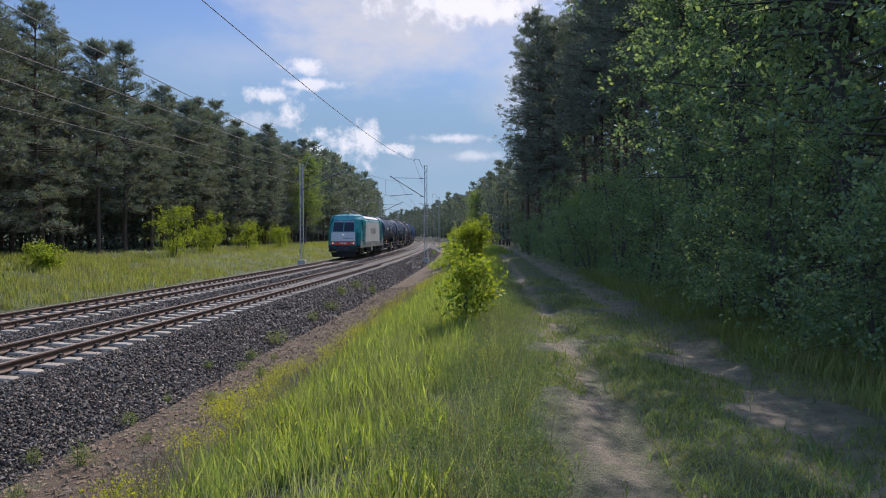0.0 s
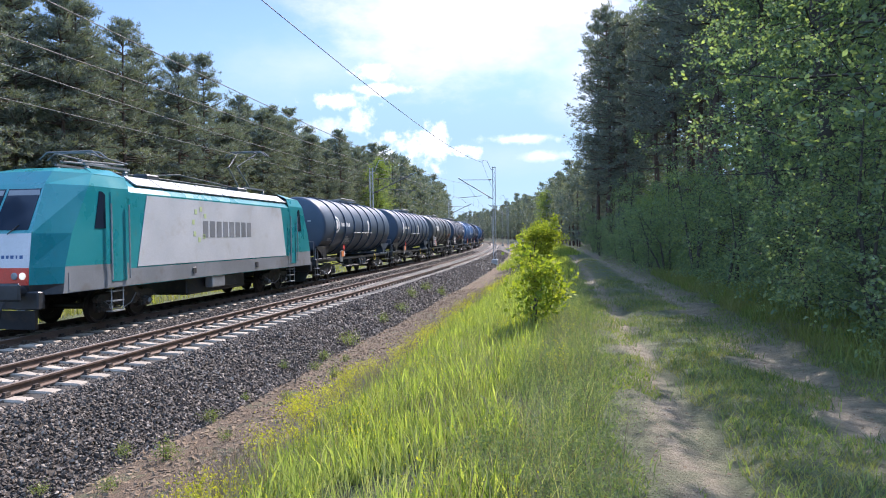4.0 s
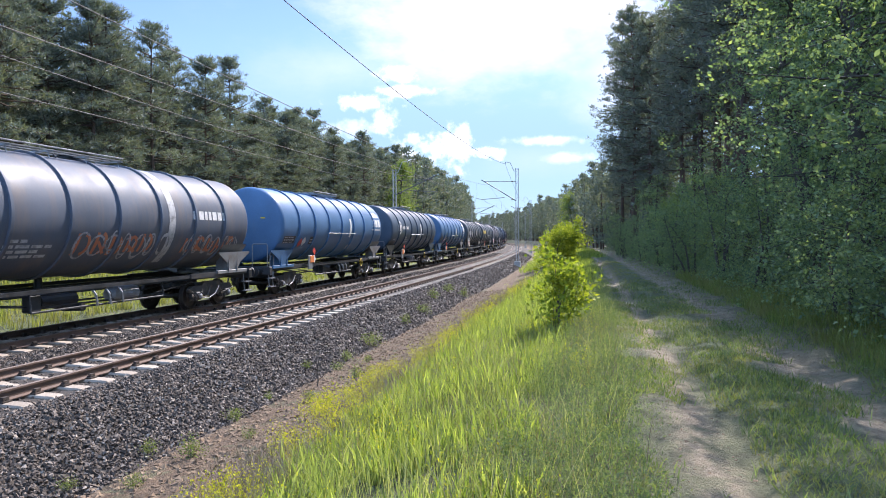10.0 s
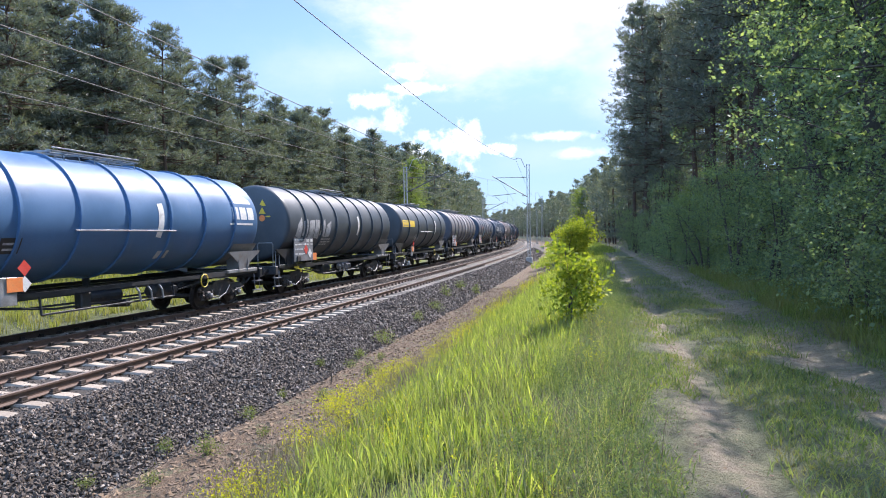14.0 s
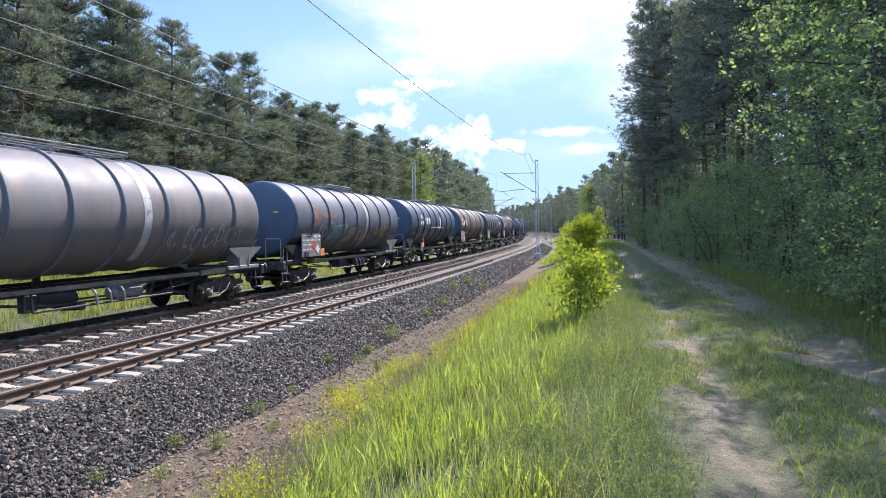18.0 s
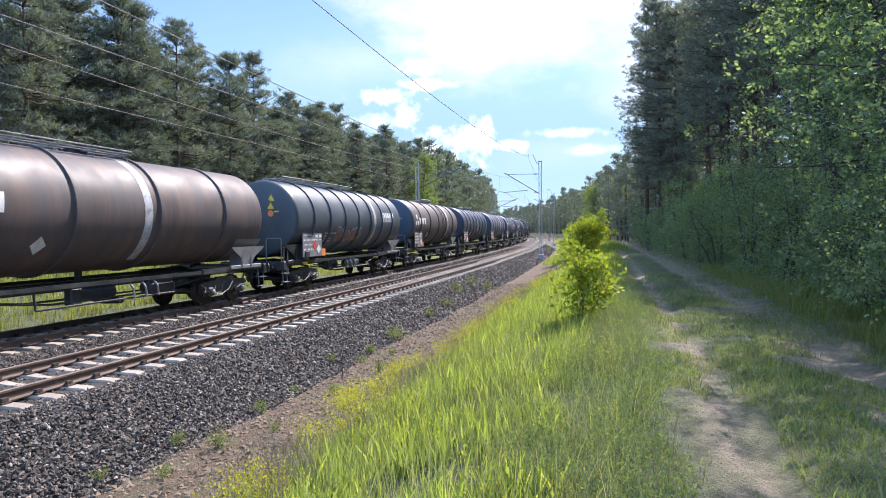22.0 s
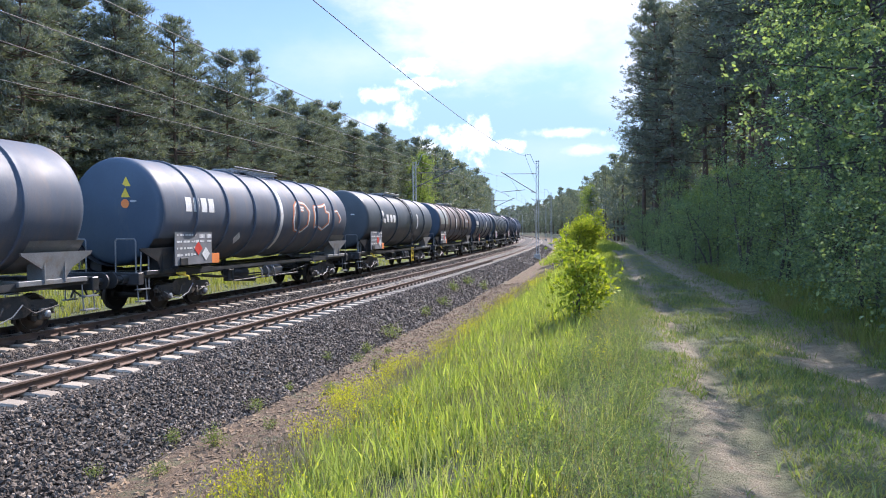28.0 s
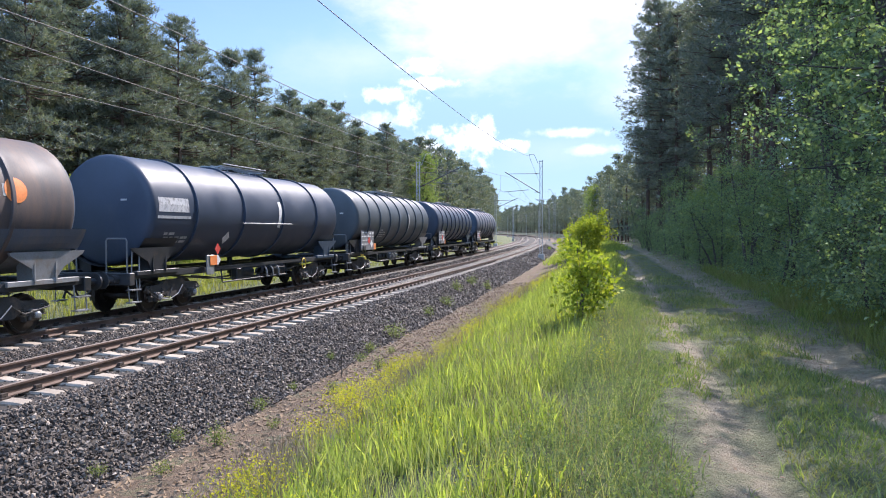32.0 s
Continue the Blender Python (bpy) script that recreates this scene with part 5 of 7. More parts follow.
loco = thing("electric_locomotive", "teal and light grey electric locomotive with lit headlamps", "locomotive")
TURNED = pose(0, 0, 0, 0, 0, 180)
body = B()
sec = [(-HW, 0.98), (-HW, 3.55), (-HW + 0.12, 3.72), (-0.98, 4.02), (0.98, 4.02), (HW - 0.12, 3.72), (HW, 3.55), (HW, 0.98)]
prism(body, [(x, -5.75, z) for x, z in sec], (0, 11.5, 0))
part("body", body, M_TEAL, loco)
CABMESH = mesh_of("cab", cab_bm(), [M_TEAL, M_FRONTRED, M_STEEL, M_LIGHT, M_BAND])
for turned in (Matrix.Identity(4), TURNED):
    cabp = part("cab", CABMESH, None, loco, "teal driver's cab with raked windscreen", turned)
    for x0, x1 in ((-1.0, -0.04), (0.04, 1.0)):
        part("windscreen", quad_on_front(x0, x1, 2.5, 3.5), M_GLASS, cabp, "dark tinted windscreen pane")
        part("sun_blind", quad_on_front(x0 + 0.03, x1 - 0.03, 3.34, 3.47, 0.016), M_BAND, cabp, "grey roller blind")
        xm = (x0 + x1) / 2
        part("wiper", pipe(B(), [(xm, -8.93, 2.4), (xm + 0.2, -8.78, 2.62)], 0.015, 5), M_STEEL, cabp)
    for x in (-0.86, 0.86):
        part("headlamp_panel", quad_on_front(x - 0.24, x + 0.24, 1.28, 1.58), M_FRONTRED, cabp)
        for d, mt, lb in ((-0.11, M_LAMP, "lit round headlamp"), (0.11, M_GRILLE, "unlit round tail lamp")):
            xx = x - d if x > 0 else x + d
            part("headlamp", lathe(B(), [(0, 0.085), (-0.02, 0.085), (-0.03, 0.06), (-0.032, 0.0)], 16, "y", (xx, -8.99, 1.43)), mt, cabp, lb)
    part("headlamp", box(B(), (0, -8.92, 2.2), (0.18, 0.05, 0.12), 0.02), M_LAMP, cabp, "lit square top headlamp")
    for i, w in enumerate((0.13, 0.1, 0.12, 0.11, 0.1, 0.12, 0.06, 0.12)):
        part("marking_bar", box(B(), (0.02 + i * 0.125, -8.935, 1.86), (w * 0.7, 0.012, 0.1)), M_BLUEMARK, cabp)
    for i in range(5):
        part("number_bar", box(B(), (-0.3 + i * 0.14, -8.99, 1.43), (0.09, 0.012, 0.13)), M_WHITE, cabp)
    part("buffer_beam", box(B(), (0, -8.85, 0.86), (2.7, 0.25, 0.42), 0.03), M_STEEL, cabp)
    part("snow_plough", prism(B(), [(-1.2, -8.9, 0.62), (1.2, -8.9, 0.62), (1.05, -8.72, 0.16), (-1.05, -8.72, 0.16)], (0, 0.08, 0)), M_STEEL, cabp, "black rail guard")
    for x in (-0.92, 0.92):
        bm = lathe(B(), [(0, 0.13), (-0.3, 0.13)], 14, "y", (x, -8.95, 1.08))
        box(bm, (x, -9.36, 1.08), (0.62, 0.09, 0.42), 0.05)
        part("buffer", bm, M_STEEL, cabp, "black rectangular buffer")
    part("draw_hook", pipe(box(B(), (0, -9.1, 1.05), (0.08, 0.4, 0.14), 0.02), [(0, -9.25, 1.0), (0, -9.2, 0.7), (0.05, -9.0, 0.55)], 0.03, 6), M_STEEL, cabp)
    bm = B()
    pipe(bm, [(0.45, -8.98, 0.9), (0.5, -9.15, 0.65), (0.42, -9.1, 0.45)], 0.025, 6)
    pipe(bm, [(-0.45, -8.98, 0.9), (-0.5, -9.15, 0.65), (-0.42, -9.1, 0.45)], 0.025, 6)
    part("air_hose", bm, M_BLACK, cabp)
    for sx in (-1, 1):
        part("side_window", side_quad([(-7.15, 2.55), (-6.72, 2.55), (-6.72, 3.42), (-6.85, 3.5), (-6.95, 3.5)], sx), M_GLASS, cabp, "dark cab side window")
        part("door", side_quad([(-6.5, 1.15), (-5.85, 1.15), (-5.85, 3.5), (-6.5, 3.5)], sx, 0.018), M_TEAL, cabp, "teal cab door")
        for y in (-6.56, -5.79):
            part("handrail", rod(B(), (sx * (HW + 0.07), y, 1.2), (sx * (HW + 0.07), y, 3.2), 0.022, 6), M_GRILLE, cabp)
        bm = B()
        for z in (0.35, 0.62, 0.88):
            box(bm, (sx * 1.38, -6.18, z), (0.22, 0.5, 0.03))
        for y in (-6.43, -5.93):
            rod(bm, (sx * 1.45, y, 0.33), (sx * 1.45, y, 1.0), 0.016, 5)
        part("door_steps", bm, M_GALV, cabp)
        part("cab_roof_slope", prism(B(), [(sx * (HW - 0.11), -7.0, 3.93), (sx * (HW - 0.11), -5.72, 3.93), (sx * 0.97, -5.72, 4.14), (sx * 0.82, -6.55, 4.14)], (0, 0, 0.012)), M_TEAL, cabp)
for sx in (-1, 1):
    part("side_panel", side_quad([(-5.35, 1.5), (5.35, 1.5), (4.85, 3.5), (-4.85, 3.5)], sx), M_LIGHT, loco, "light grey side panel")
    part("lower_band", side_quad([(-8.15, 1.0), (8.15, 1.0), (8.15, 1.46), (-8.15, 1.46)], sx, 0.008), M_BAND, loco, "dirty grey lower band")
    for k, y in enumerate(np.arange(-5.2, 5.3, 1.3)):
        ring = [(sx * (HW - 0.10), y, 3.75), (sx * (HW - 0.10), y + 1.24, 3.75), (sx * 1.0, y + 1.24, 4.02), (sx * 1.0, y, 4.02)]
        part("roof_panel", prism(B(), ring, (sx * 0.02, 0, 0.03)), M_ROOF if k in (2, 3, 4, 5) else M_GRILLE, loco, "light roof panel" if k in (2, 3, 4, 5) else "grey ventilation grille")
    for i in range(8):
        y, w = sx * (-1.7 + i * 0.47), sx * 0.34
        bm = prism(B(), [(sx * (HW + 0.018), y, 2.3), (sx * (HW + 0.018), y + w, 2.3), (sx * (HW + 0.018), y + w, 2.84), (sx * (HW + 0.018), y, 2.84)], (-sx * 0.004, 0, 0))
        part("marking_bar", bm, M_BAND, loco)
    for t in range(7):
        a = t * 0.8 + 0.6
        y, z = sx * (-1.9 + 0.42 * math.cos(a)), 2.72 + 0.5 * math.sin(a)
        part("emblem_square", box(B(), (sx * (HW + 0.016), y, z), (0.004, 0.16, 0.16)), M_PALEGREEN, loco)
    for y in (-2.3, 2.4):
        part("socket_cover", box(B(), (sx * (HW + 0.02), y, 1.24), (0.03, 0.22, 0.2), 0.01), M_STEEL, loco)
for y, u_ in ((-5.2, False), (4.6, True)):
    part("pantograph", panto_bm(u_), M_PANTO, loco, "raised pantograph" if u_ else "folded pantograph", pose(0, y, 4.2, 0, 0, 180 if u_ else 0))
bm = B()
for y in np.arange(-3.4, 3.5, 0.9):
    lathe(bm, [(0, 0.09), (0.05, 0.12), (0.1, 0.09), (0.15, 0.12), (0.2, 0.06)], 10, "z", (-0.3, y, 4.05))
pipe(bm, [(-0.3, -4.2, 4.3), (-0.3, 4.0, 4.3)], 0.03, 6)
pipe(bm, [(0.2, -3.0, 4.25), (0.25, -1.0, 4.45), (0.2, 3.0, 4.3)], 0.02, 6)
for y in (-3.0, 3.2):
    box(bm, (0.3, y, 4.15), (0.5, 0.7, 0.25), 0.04)
part("roof_gear", bm, M_STEEL, loco, "dark roof insulators and busbar")
bm = box(B(), (0, 0, 0.72), (2.3, 4.2, 0.6), 0.06)
box(bm, (1.3, 0.4, 0.78), (0.2, 1.2, 0.4), 0.03)
part("transformer_tank", bm, M_STEEL, loco)
part("equipment_box", box(B(), (1.35, -0.6, 0.8), (0.3, 0.9, 0.42), 0.03), M_GALV, loco, "grey equipment box")
LOCO_BOGIES = (-5.2, 5.2)
loco.scale = (1.03, 1.0, 1.05)


def paint(name, c, dust, amount=0.58, rough=0.46):
    rough += 0.05
    m = stuff(name, c, tuple(v * 1.25 + 0.004 for v in c), rough, 0.0, scale=0.8, fine=45, bump=0.012, dirt=dust, dirt_at=amount, stretch=(1.2, 1.6, 0.28), spread=0.25)
    m.node_tree.nodes["Principled BSDF"].inputs["Specular IOR Level"].default_value = 0.28
    return m


TANK = {
    "slate": paint("slate_grey_paint", (0.044, 0.068, 0.101), (0.12, 0.125, 0.13), 0.66, 0.42),
    "charcoal": paint("charcoal_paint", (0.056, 0.069, 0.081), (0.105, 0.105, 0.1), 0.62, 0.42),
    "dusty": paint("dusty_grey_paint", (0.081, 0.097, 0.126), (0.15, 0.125, 0.112), 0.52, 0.5),
    "pale": paint("pale_grey_paint", (0.128, 0.128, 0.138), (0.20, 0.16, 0.14), 0.5, 0.52),
    "brown": paint("rust_stained_paint", (0.075, 0.065, 0.065), (0.15, 0.098, 0.072), 0.48, 0.52),
    "blue": paint("blue_paint", (0.062, 0.135, 0.25), (0.12, 0.175, 0.25), 0.66, 0.42),
    "navy": paint("blue_black_paint", (0.034, 0.047, 0.072), (0.075, 0.08, 0.088), 0.66, 0.4),
}
LENGTH, TR, TZ = 16.6, 1.58, 2.97          # length over buffers, tank radius, height of its axis
HALF = LENGTH / 2
FORMS = {}


def shared(key, make, material, smooth=None):
    if key not in FORMS:
        FORMS[key] = mesh_of(key[0] if isinstance(key, tuple) else key, make(), material, smooth)
    return FORMS[key]


def tank_bm(h, r):
    bm = B()
    e = h - 0.42

    def dish(d):
        """Shallow dished end with a tight knuckle."""
        out = [(h - 0.16 * (q / 0.88) ** 2, r * q) for q in (0.3, 0.55, 0.75, 0.88)]
        return [(d * a, b) for a, b in out + [(h - 0.16 - 0.24 * (1 - math.cos(t)), r * (0.88 + 0.12 * math.sin(t))) for t in (0.5, 0.8, 1.1, 1.35, math.pi / 2)]]
    prof = [(-h, 0)] + dish(-1)
    prof += [(y, r) for y in np.linspace(-e + 0.4, e - 0.4, 7)]
    prof += dish(1)[::-1] + [(h, 0)]
    lathe(bm, prof, 56, "y", (0, 0, TZ))
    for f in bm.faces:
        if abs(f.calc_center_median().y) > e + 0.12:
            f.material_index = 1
    return bm


# dished ends: less road dust than the barrel, plus shade painted darker and bluer
SHADED_END_PAINT = {"dusty": "slate", "brown": "slate", "pale": "dusty"}


def ring_bm(r, w=0.045, d=0.06):
    return lathe(B(), [(-w, r - 0.01), (-w, r + d * 0.9), (-w * 0.85, r + d), (w * 0.85, r + d), (w, r + d * 0.9), (w, r - 0.01)], 56, "y", (0, 0, TZ))


def patch(bm, y0, y1, a0, a1, r, n=4):
    """A sheet on the tank's side between two heights given as angles above its axis."""
    k = max(2, int(abs(a1 - a0) / 6) + 1)
    rows = [[bm.verts.new((r * math.cos(radians(a)), y, TZ + r * math.sin(radians(a)))) for y in np.linspace(y0, y1, 2)] for a in np.linspace(a0, a1, k)]
    for p, q in zip(rows, rows[1:]):
        bm.faces.new((p[0], p[1], q[1], q[0]))
    return bm


def slant(bm, pts, r):
    """A flat shape given by (along, angle) corners, laid on the tank's side."""
    c = (sum(p[0] for p in pts) / len(pts), sum(p[1] for p in pts) / len(pts))
    for p, q in zip(pts, list(pts[1:]) + [pts[0]]):
        k = max(1, math.ceil((max(p[1], q[1], c[1]) - min(p[1], q[1], c[1])) / 4.5))
        grid = {}
        for i in range(k + 1):
            for j in range(k + 1 - i):
                y, a = (c[m] + (p[m] - c[m]) * i / k + (q[m] - c[m]) * j / k for m in (0, 1))
                grid[i, j] = bm.verts.new((r * math.cos(radians(a)), y, TZ + r * math.sin(radians(a))))
        for i in range(k):
            for j in range(k - i):
                bm.faces.new((grid[i, j], grid[i + 1, j], grid[i, j + 1]))
                if i + j < k - 1:
                    bm.faces.new((grid[i + 1, j], grid[i + 1, j + 1], grid[i, j + 1]))
    return bm


def curve_band(bm, pts, w, r):
    """A bent brush stroke on the tank's side through (along, angle) points."""
    fine = [pts[0]]
    for p, q in zip(pts, pts[1:]):
        k = max(1, math.ceil(abs(q[1] - p[1]) / 4))
        fine += [(p[0] + (q[0] - p[0]) * i / k, p[1] + (q[1] - p[1]) * i / k) for i in range(1, k + 1)]
    rows, pts = [], fine
    for i, (y, a) in enumerate(pts):
        y1, a1 = pts[min(i + 1, len(pts) - 1)]
        y0_, a0_ = pts[max(i - 1, 0)]
        dy, dz = y1 - y0_, radians(a1 - a0_) * r
        ln = math.hypot(dy, dz) + 1e-6
        ny, nz = -dz / ln * w, dy / ln * w
        rows.append([bm.verts.new((r * math.cos(radians(a) + s * nz / r), y + s * ny, TZ + r * math.sin(radians(a) + s * nz / r))) for s in (-1, 1)])
    for p, q in zip(rows, rows[1:]):
        bm.faces.new((p[0], p[1], q[1], q[0]))
    return bm


def wheelset_bm():
    bm = B()
    for x in (-0.75, 0.75):
        s = 1 if x > 0 else -1
        lathe(bm, [(-0.07 * s, 0.1), (-0.07 * s, 0.16), (-0.03 * s, 0.20), (-0.025 * s, 0.37), (-0.06 * s, 0.41), (-0.075 * s, 0.49), (-0.045 * s, 0.49), (-0.035 * s, 0.462), (0.065 * s, 0.455), (0.065 * s, 0.41), (0.025 * s, 0.37), (0.03 * s, 0.2), (0.09 * s, 0.16), (0.09 * s, 0.1)], 16, "x", (x, 0, 0))
        for k in range(2):
            t = math.pi / 2 * k + 0.4
            rod(bm, (x - 0.033, 0.29 * math.cos(t), 0.29 * math.sin(t)), (x + 0.033, 0.29 * math.cos(t), 0.29 * math.sin(t)), 0.035, 6)
    rod(bm, (-1.05, 0, 0), (1.05, 0, 0), 0.085, 12)
    return bm


def side_frame_bm(sx):
    """Pressed bogie side frame with dropped middle and horn guides."""
    bm = B()
    x = sx * 1.0
    prof = [(-1.35, 0.66), (-1.2, 0.78), (-0.6, 0.80), (-0.42, 0.92), (0.42, 0.92), (0.6, 0.80), (1.2, 0.78), (1.35, 0.66), (1.3, 0.58), (0.62, 0.56), (0.4, 0.42), (-0.4, 0.42), (-0.62, 0.56), (-1.3, 0.58)]
    f = bm.faces.new([bm.verts.new((x - 0.06, y, z)) for y, z in prof])
    g = bmesh.ops.extrude_face_region(bm, geom=[f])
    bmesh.ops.translate(bm, verts=[v for v in g["geom"] if isinstance(v, bmesh.types.BMVert)], vec=(0.12, 0, 0))
    for y in (-0.9, 0.9):
        for d in (-0.2, 0.2):
            box(bm, (x, y + d, 0.5), (0.1, 0.07, 0.36))
    return bm


def axle_box_bm(sx):
    bm = box(B(), (sx * 1.02, 0, 0), (0.2, 0.26, 0.28), 0.03)
    rod(bm, (sx * 1.1, 0, 0), (sx * 1.19, 0, 0), 0.11, 12)
    return bm


def spring_bm(sx):
    bm = B()
    for d in (-0.27, 0.27):
        for k in range(5):
            lathe(bm, [(-0.018, 0.055), (0, 0.075), (0.018, 0.055)], 8, "z", (sx * 1.02, d, -0.02 + k * 0.05))
    box(bm, (sx * 1.02, 0, -0.05), (0.12, 0.66, 0.03))
    return bm


def brake_bm():
    bm = B()
    for y in (-0.38, 0.38):
        for x in (-0.75, 0.75):
            box(bm, (x, y * 1.0, 0.45), (0.09, 0.07, 0.34), 0.01)
        rod(bm, (-0.95, y, 0.4), (0.95, y, 0.4), 0.035, 6)
    pipe(bm, [(1.12, -1.5, 0.75), (1.14, -1.0, 0.42), (1.14, -0.4, 0.4), (1.12, -0.2, 0.7)], 0.018, 6)
    pipe(bm, [(1.1, 0.3, 0.7), (1.13, 0.6, 0.5), (1.13, 1.3, 0.62)], 0.018, 6)
    return bm


WHEELS = []


def bogie(parent, y):
    b = part("bogie", shared("bogie", lambda: box(box(B(), (0, 0, 0.74), (1.9, 0.5, 0.22), 0.03), (0, 0, 0.92), (0.6, 0.6, 0.16), 0.02), M_BOGIE), None, parent, "two-axle bogie caked with brake dust", Matrix.Translation((0, y, 0)))
    for sx in (-1, 1):
        part("side_frame", shared(("side_frame", sx), lambda: side_frame_bm(sx), M_BOGIE), None, b)
        for w in (-0.9, 0.9):
            part("axle_box", shared(("axle_box", sx), lambda: axle_box_bm(sx), M_BOGIE), None, b, m=Matrix.Translation((0, w, 0.46)))
            part("spring", shared(("spring", sx), lambda: spring_bm(sx), M_BOGIE), None, b, m=Matrix.Translation((0, w, 0.5)))
    for w in (-0.9, 0.9):
        ws = part("wheelset", shared("wheelset", wheelset_bm, M_WHEEL, 40), None, b, "steel wheelset with solid discs", Matrix.Translation((0, w, 0.46)))
        WHEELS.append((ws, w))
    for w in (-0.9, 0.9):
        part("axle_cap", shared("axle_cap", lambda: lathe(B(), [(0, 0.085), (0.03, 0.08), (0.045, 0.05), (0.05, 0.0)], 10, "x", (1.19, 0, 0)), M_GALV), None, b, "pale round axle box cover", Matrix.Translation((0, w, 0.46)))
    part("brake_hose", shared("brake_hose", lambda: pipe(B(), [(1.24, -1.25, 0.62), (1.27, -0.95, 0.42), (1.27, -0.55, 0.36), (1.26, -0.1, 0.5), (1.22, 0.2, 0.74)], 0.014, 6), M_HANDRAIL), None, b, "pale sagging brake hose")
    part("brake_rigging", shared("brake_rigging", brake_bm, M_BOGIE), None, b)
    return b


def underframe_bm():
    bm = B()
    for x in (-0.32, 0.32):
        box(bm, (x, 0, 1.04), (0.12, LENGTH - 1.3, 0.2))
    for y in (-HALF + 0.75, HALF - 0.75):
        box(bm, (0, y, 1.06), (2.6, 0.22, 0.34), 0.02)
    for s in (-1, 1):
        for x in (-1.15, 1.15):
            box(bm, (x, s * (HALF - 2.6), 1.14), (0.12, 3.8, 0.16))
    for x in (-1.15, 1.15):
        box(bm, (x, 0, 1.13), (0.07, LENGTH - 7.0, 0.1))
    return bm


def gear(w, k):
    """Brake cylinder, air tanks, pipes and levers slung under the frame."""
    r = random.Random(k)
    y = r.uniform(-1.6, 0.2)
    part("brake_cylinder", shared(("brake_cylinder", k), lambda: rod(B(), (0.5, y - 0.6, 0.82), (0.5, y + 0.6, 0.82), 0.2, 16), M_STEEL), None, w)
    part("air_tank", shared(("air_tank", k), lambda: lathe(B(), [(-0.62, 0), (-0.6, 0.14), (-0.5, 0.21), (0.5, 0.21), (0.6, 0.14), (0.62, 0)], 16, "y", (0.85, y + 2.1, 0.84)), M_HANDRAIL if k % 2 else M_STEEL), None, w)
    part("valve_box", shared(("valve_box", k), lambda: box(B(), (0.95, y - 1.2, 0.84), (0.24, 0.36, 0.42), 0.03), M_STEEL), None, w)
    for x in (0.98, 0.2):
        part("brake_pipe", shared(("brake_pipe", x), lambda: pipe(B(), [(x, -4.2, 0.95), (x, -2.0, 0.72), (x, 2.0, 0.7), (x, 4.2, 0.95)], 0.028, 6), M_STEEL), None, w)
    part("foot_rail", shared("foot_rail", lambda: pipe(B(), [(1.1, -2.6, 1.1), (1.15, -2.6, 0.64), (1.15, -0.9, 0.64), (1.15, 0.8, 0.64), (1.15, 2.4, 0.64), (1.1, 2.4, 1.1)], 0.028, 6), M_STEEL), None, w)
    part("discharge_pipe", shared(("discharge_pipe", k), lambda: pipe(B(), [(0, y, 1.4), (0, y, 0.8), (0.5, y + 0.3, 0.6), (1.1, y + 0.3, 0.62)], 0.1, 10), M_STEEL), None, w)
    for q in range(3):
        yy = y + 0.6 + q * 0.5
        part("valve_lever", shared(("valve_lever", k, q), lambda: pipe(B(), [(1.12, yy, 1.05), (1.2, yy + 0.05, 0.9), (1.2, yy + 0.1, 0.62)], 0.03, 6), M_HANDRAIL), None, w)


def saddle_bm(front):
    """Support under a tank end: a strap round the tank and winged webs down to the frame."""
    bm = B()
    r = TR + 0.02
    rows = [[bm.verts.new((r * math.cos(radians(a)), y, TZ + r * math.sin(radians(a)))) for y in (-0.8, 0.8)] for a in range(-150, -26, 6)]
    for p, q in zip(rows, rows[1:]):
        bm.faces.new((p[0], p[1], q[1], q[0]))
    for x0 in (-1, 1):
        f = -1 if front else 1
        wing = [(-1.15, 1.9), (0.95, 1.9), (0.92, 1.82), (0.45, 1.52), (0.3, 1.2), (-0.3, 1.2), (-0.45, 1.52), (-1.12, 1.84)]
        prism(bm, [(x0 * (1.34 - (2.0 - z) * 0.12), y + f * 0.25 * (z - 1.2), z) for y, z in wing], (-x0 * 0.05, 0, 0))
        for y in (-0.3, 0.3):
            box(bm, (x0 * 1.05, y, 1.5), (0.5, 0.04, 0.62))
        box(bm, (x0 * 1.2, 0, 1.2), (0.16, 2.0, 0.12), 0.01)
    box(bm, (0, 0, 1.16), (2.4, 0.3, 0.1))
    return bm


def handrail_bm(s):
    x = 1.15 * s
    bm = B()
    pipe(bm, [(x, 0.05, 1.15), (x, 0.05, 2.1), (x - s * 0.04, 0.05, 2.16), (x - s * 0.62, 0.05, 2.16), (x - s * 0.66, 0.05, 2.1), (x - s * 0.66, 0.05, 1.15)], 0.022, 6)
    return pipe(bm, [(x + s * 0.02, 0.55, 0.75), (x + s * 0.02, 0.55, 1.75), (x + s * 0.02, 0.25, 1.8), (x + s * 0.02, 0.2, 1.15)], 0.022, 6)


def steps_bm(s):
    bm = B()
    x = 1.22 * s
    for z in (0.42, 0.76):
        box(bm, (x, 0.15, z), (0.2, 0.42, 0.03))
    for y in (-0.03, 0.33):
        rod(bm, (x, y, 0.42), (x * 0.96, y, 1.12), 0.018, 5)
    return bm


def buffer_bm(d):
    bm = lathe(B(), [(0, 0.0), (0, 0.12), (0.22 * d, 0.12), (0.22 * d, 0.085), (0.55 * d, 0.085), (0.55 * d, 0.22), (0.6 * d, 0.225), (0.62 * d, 0.0)], 18, "y")
    return bm


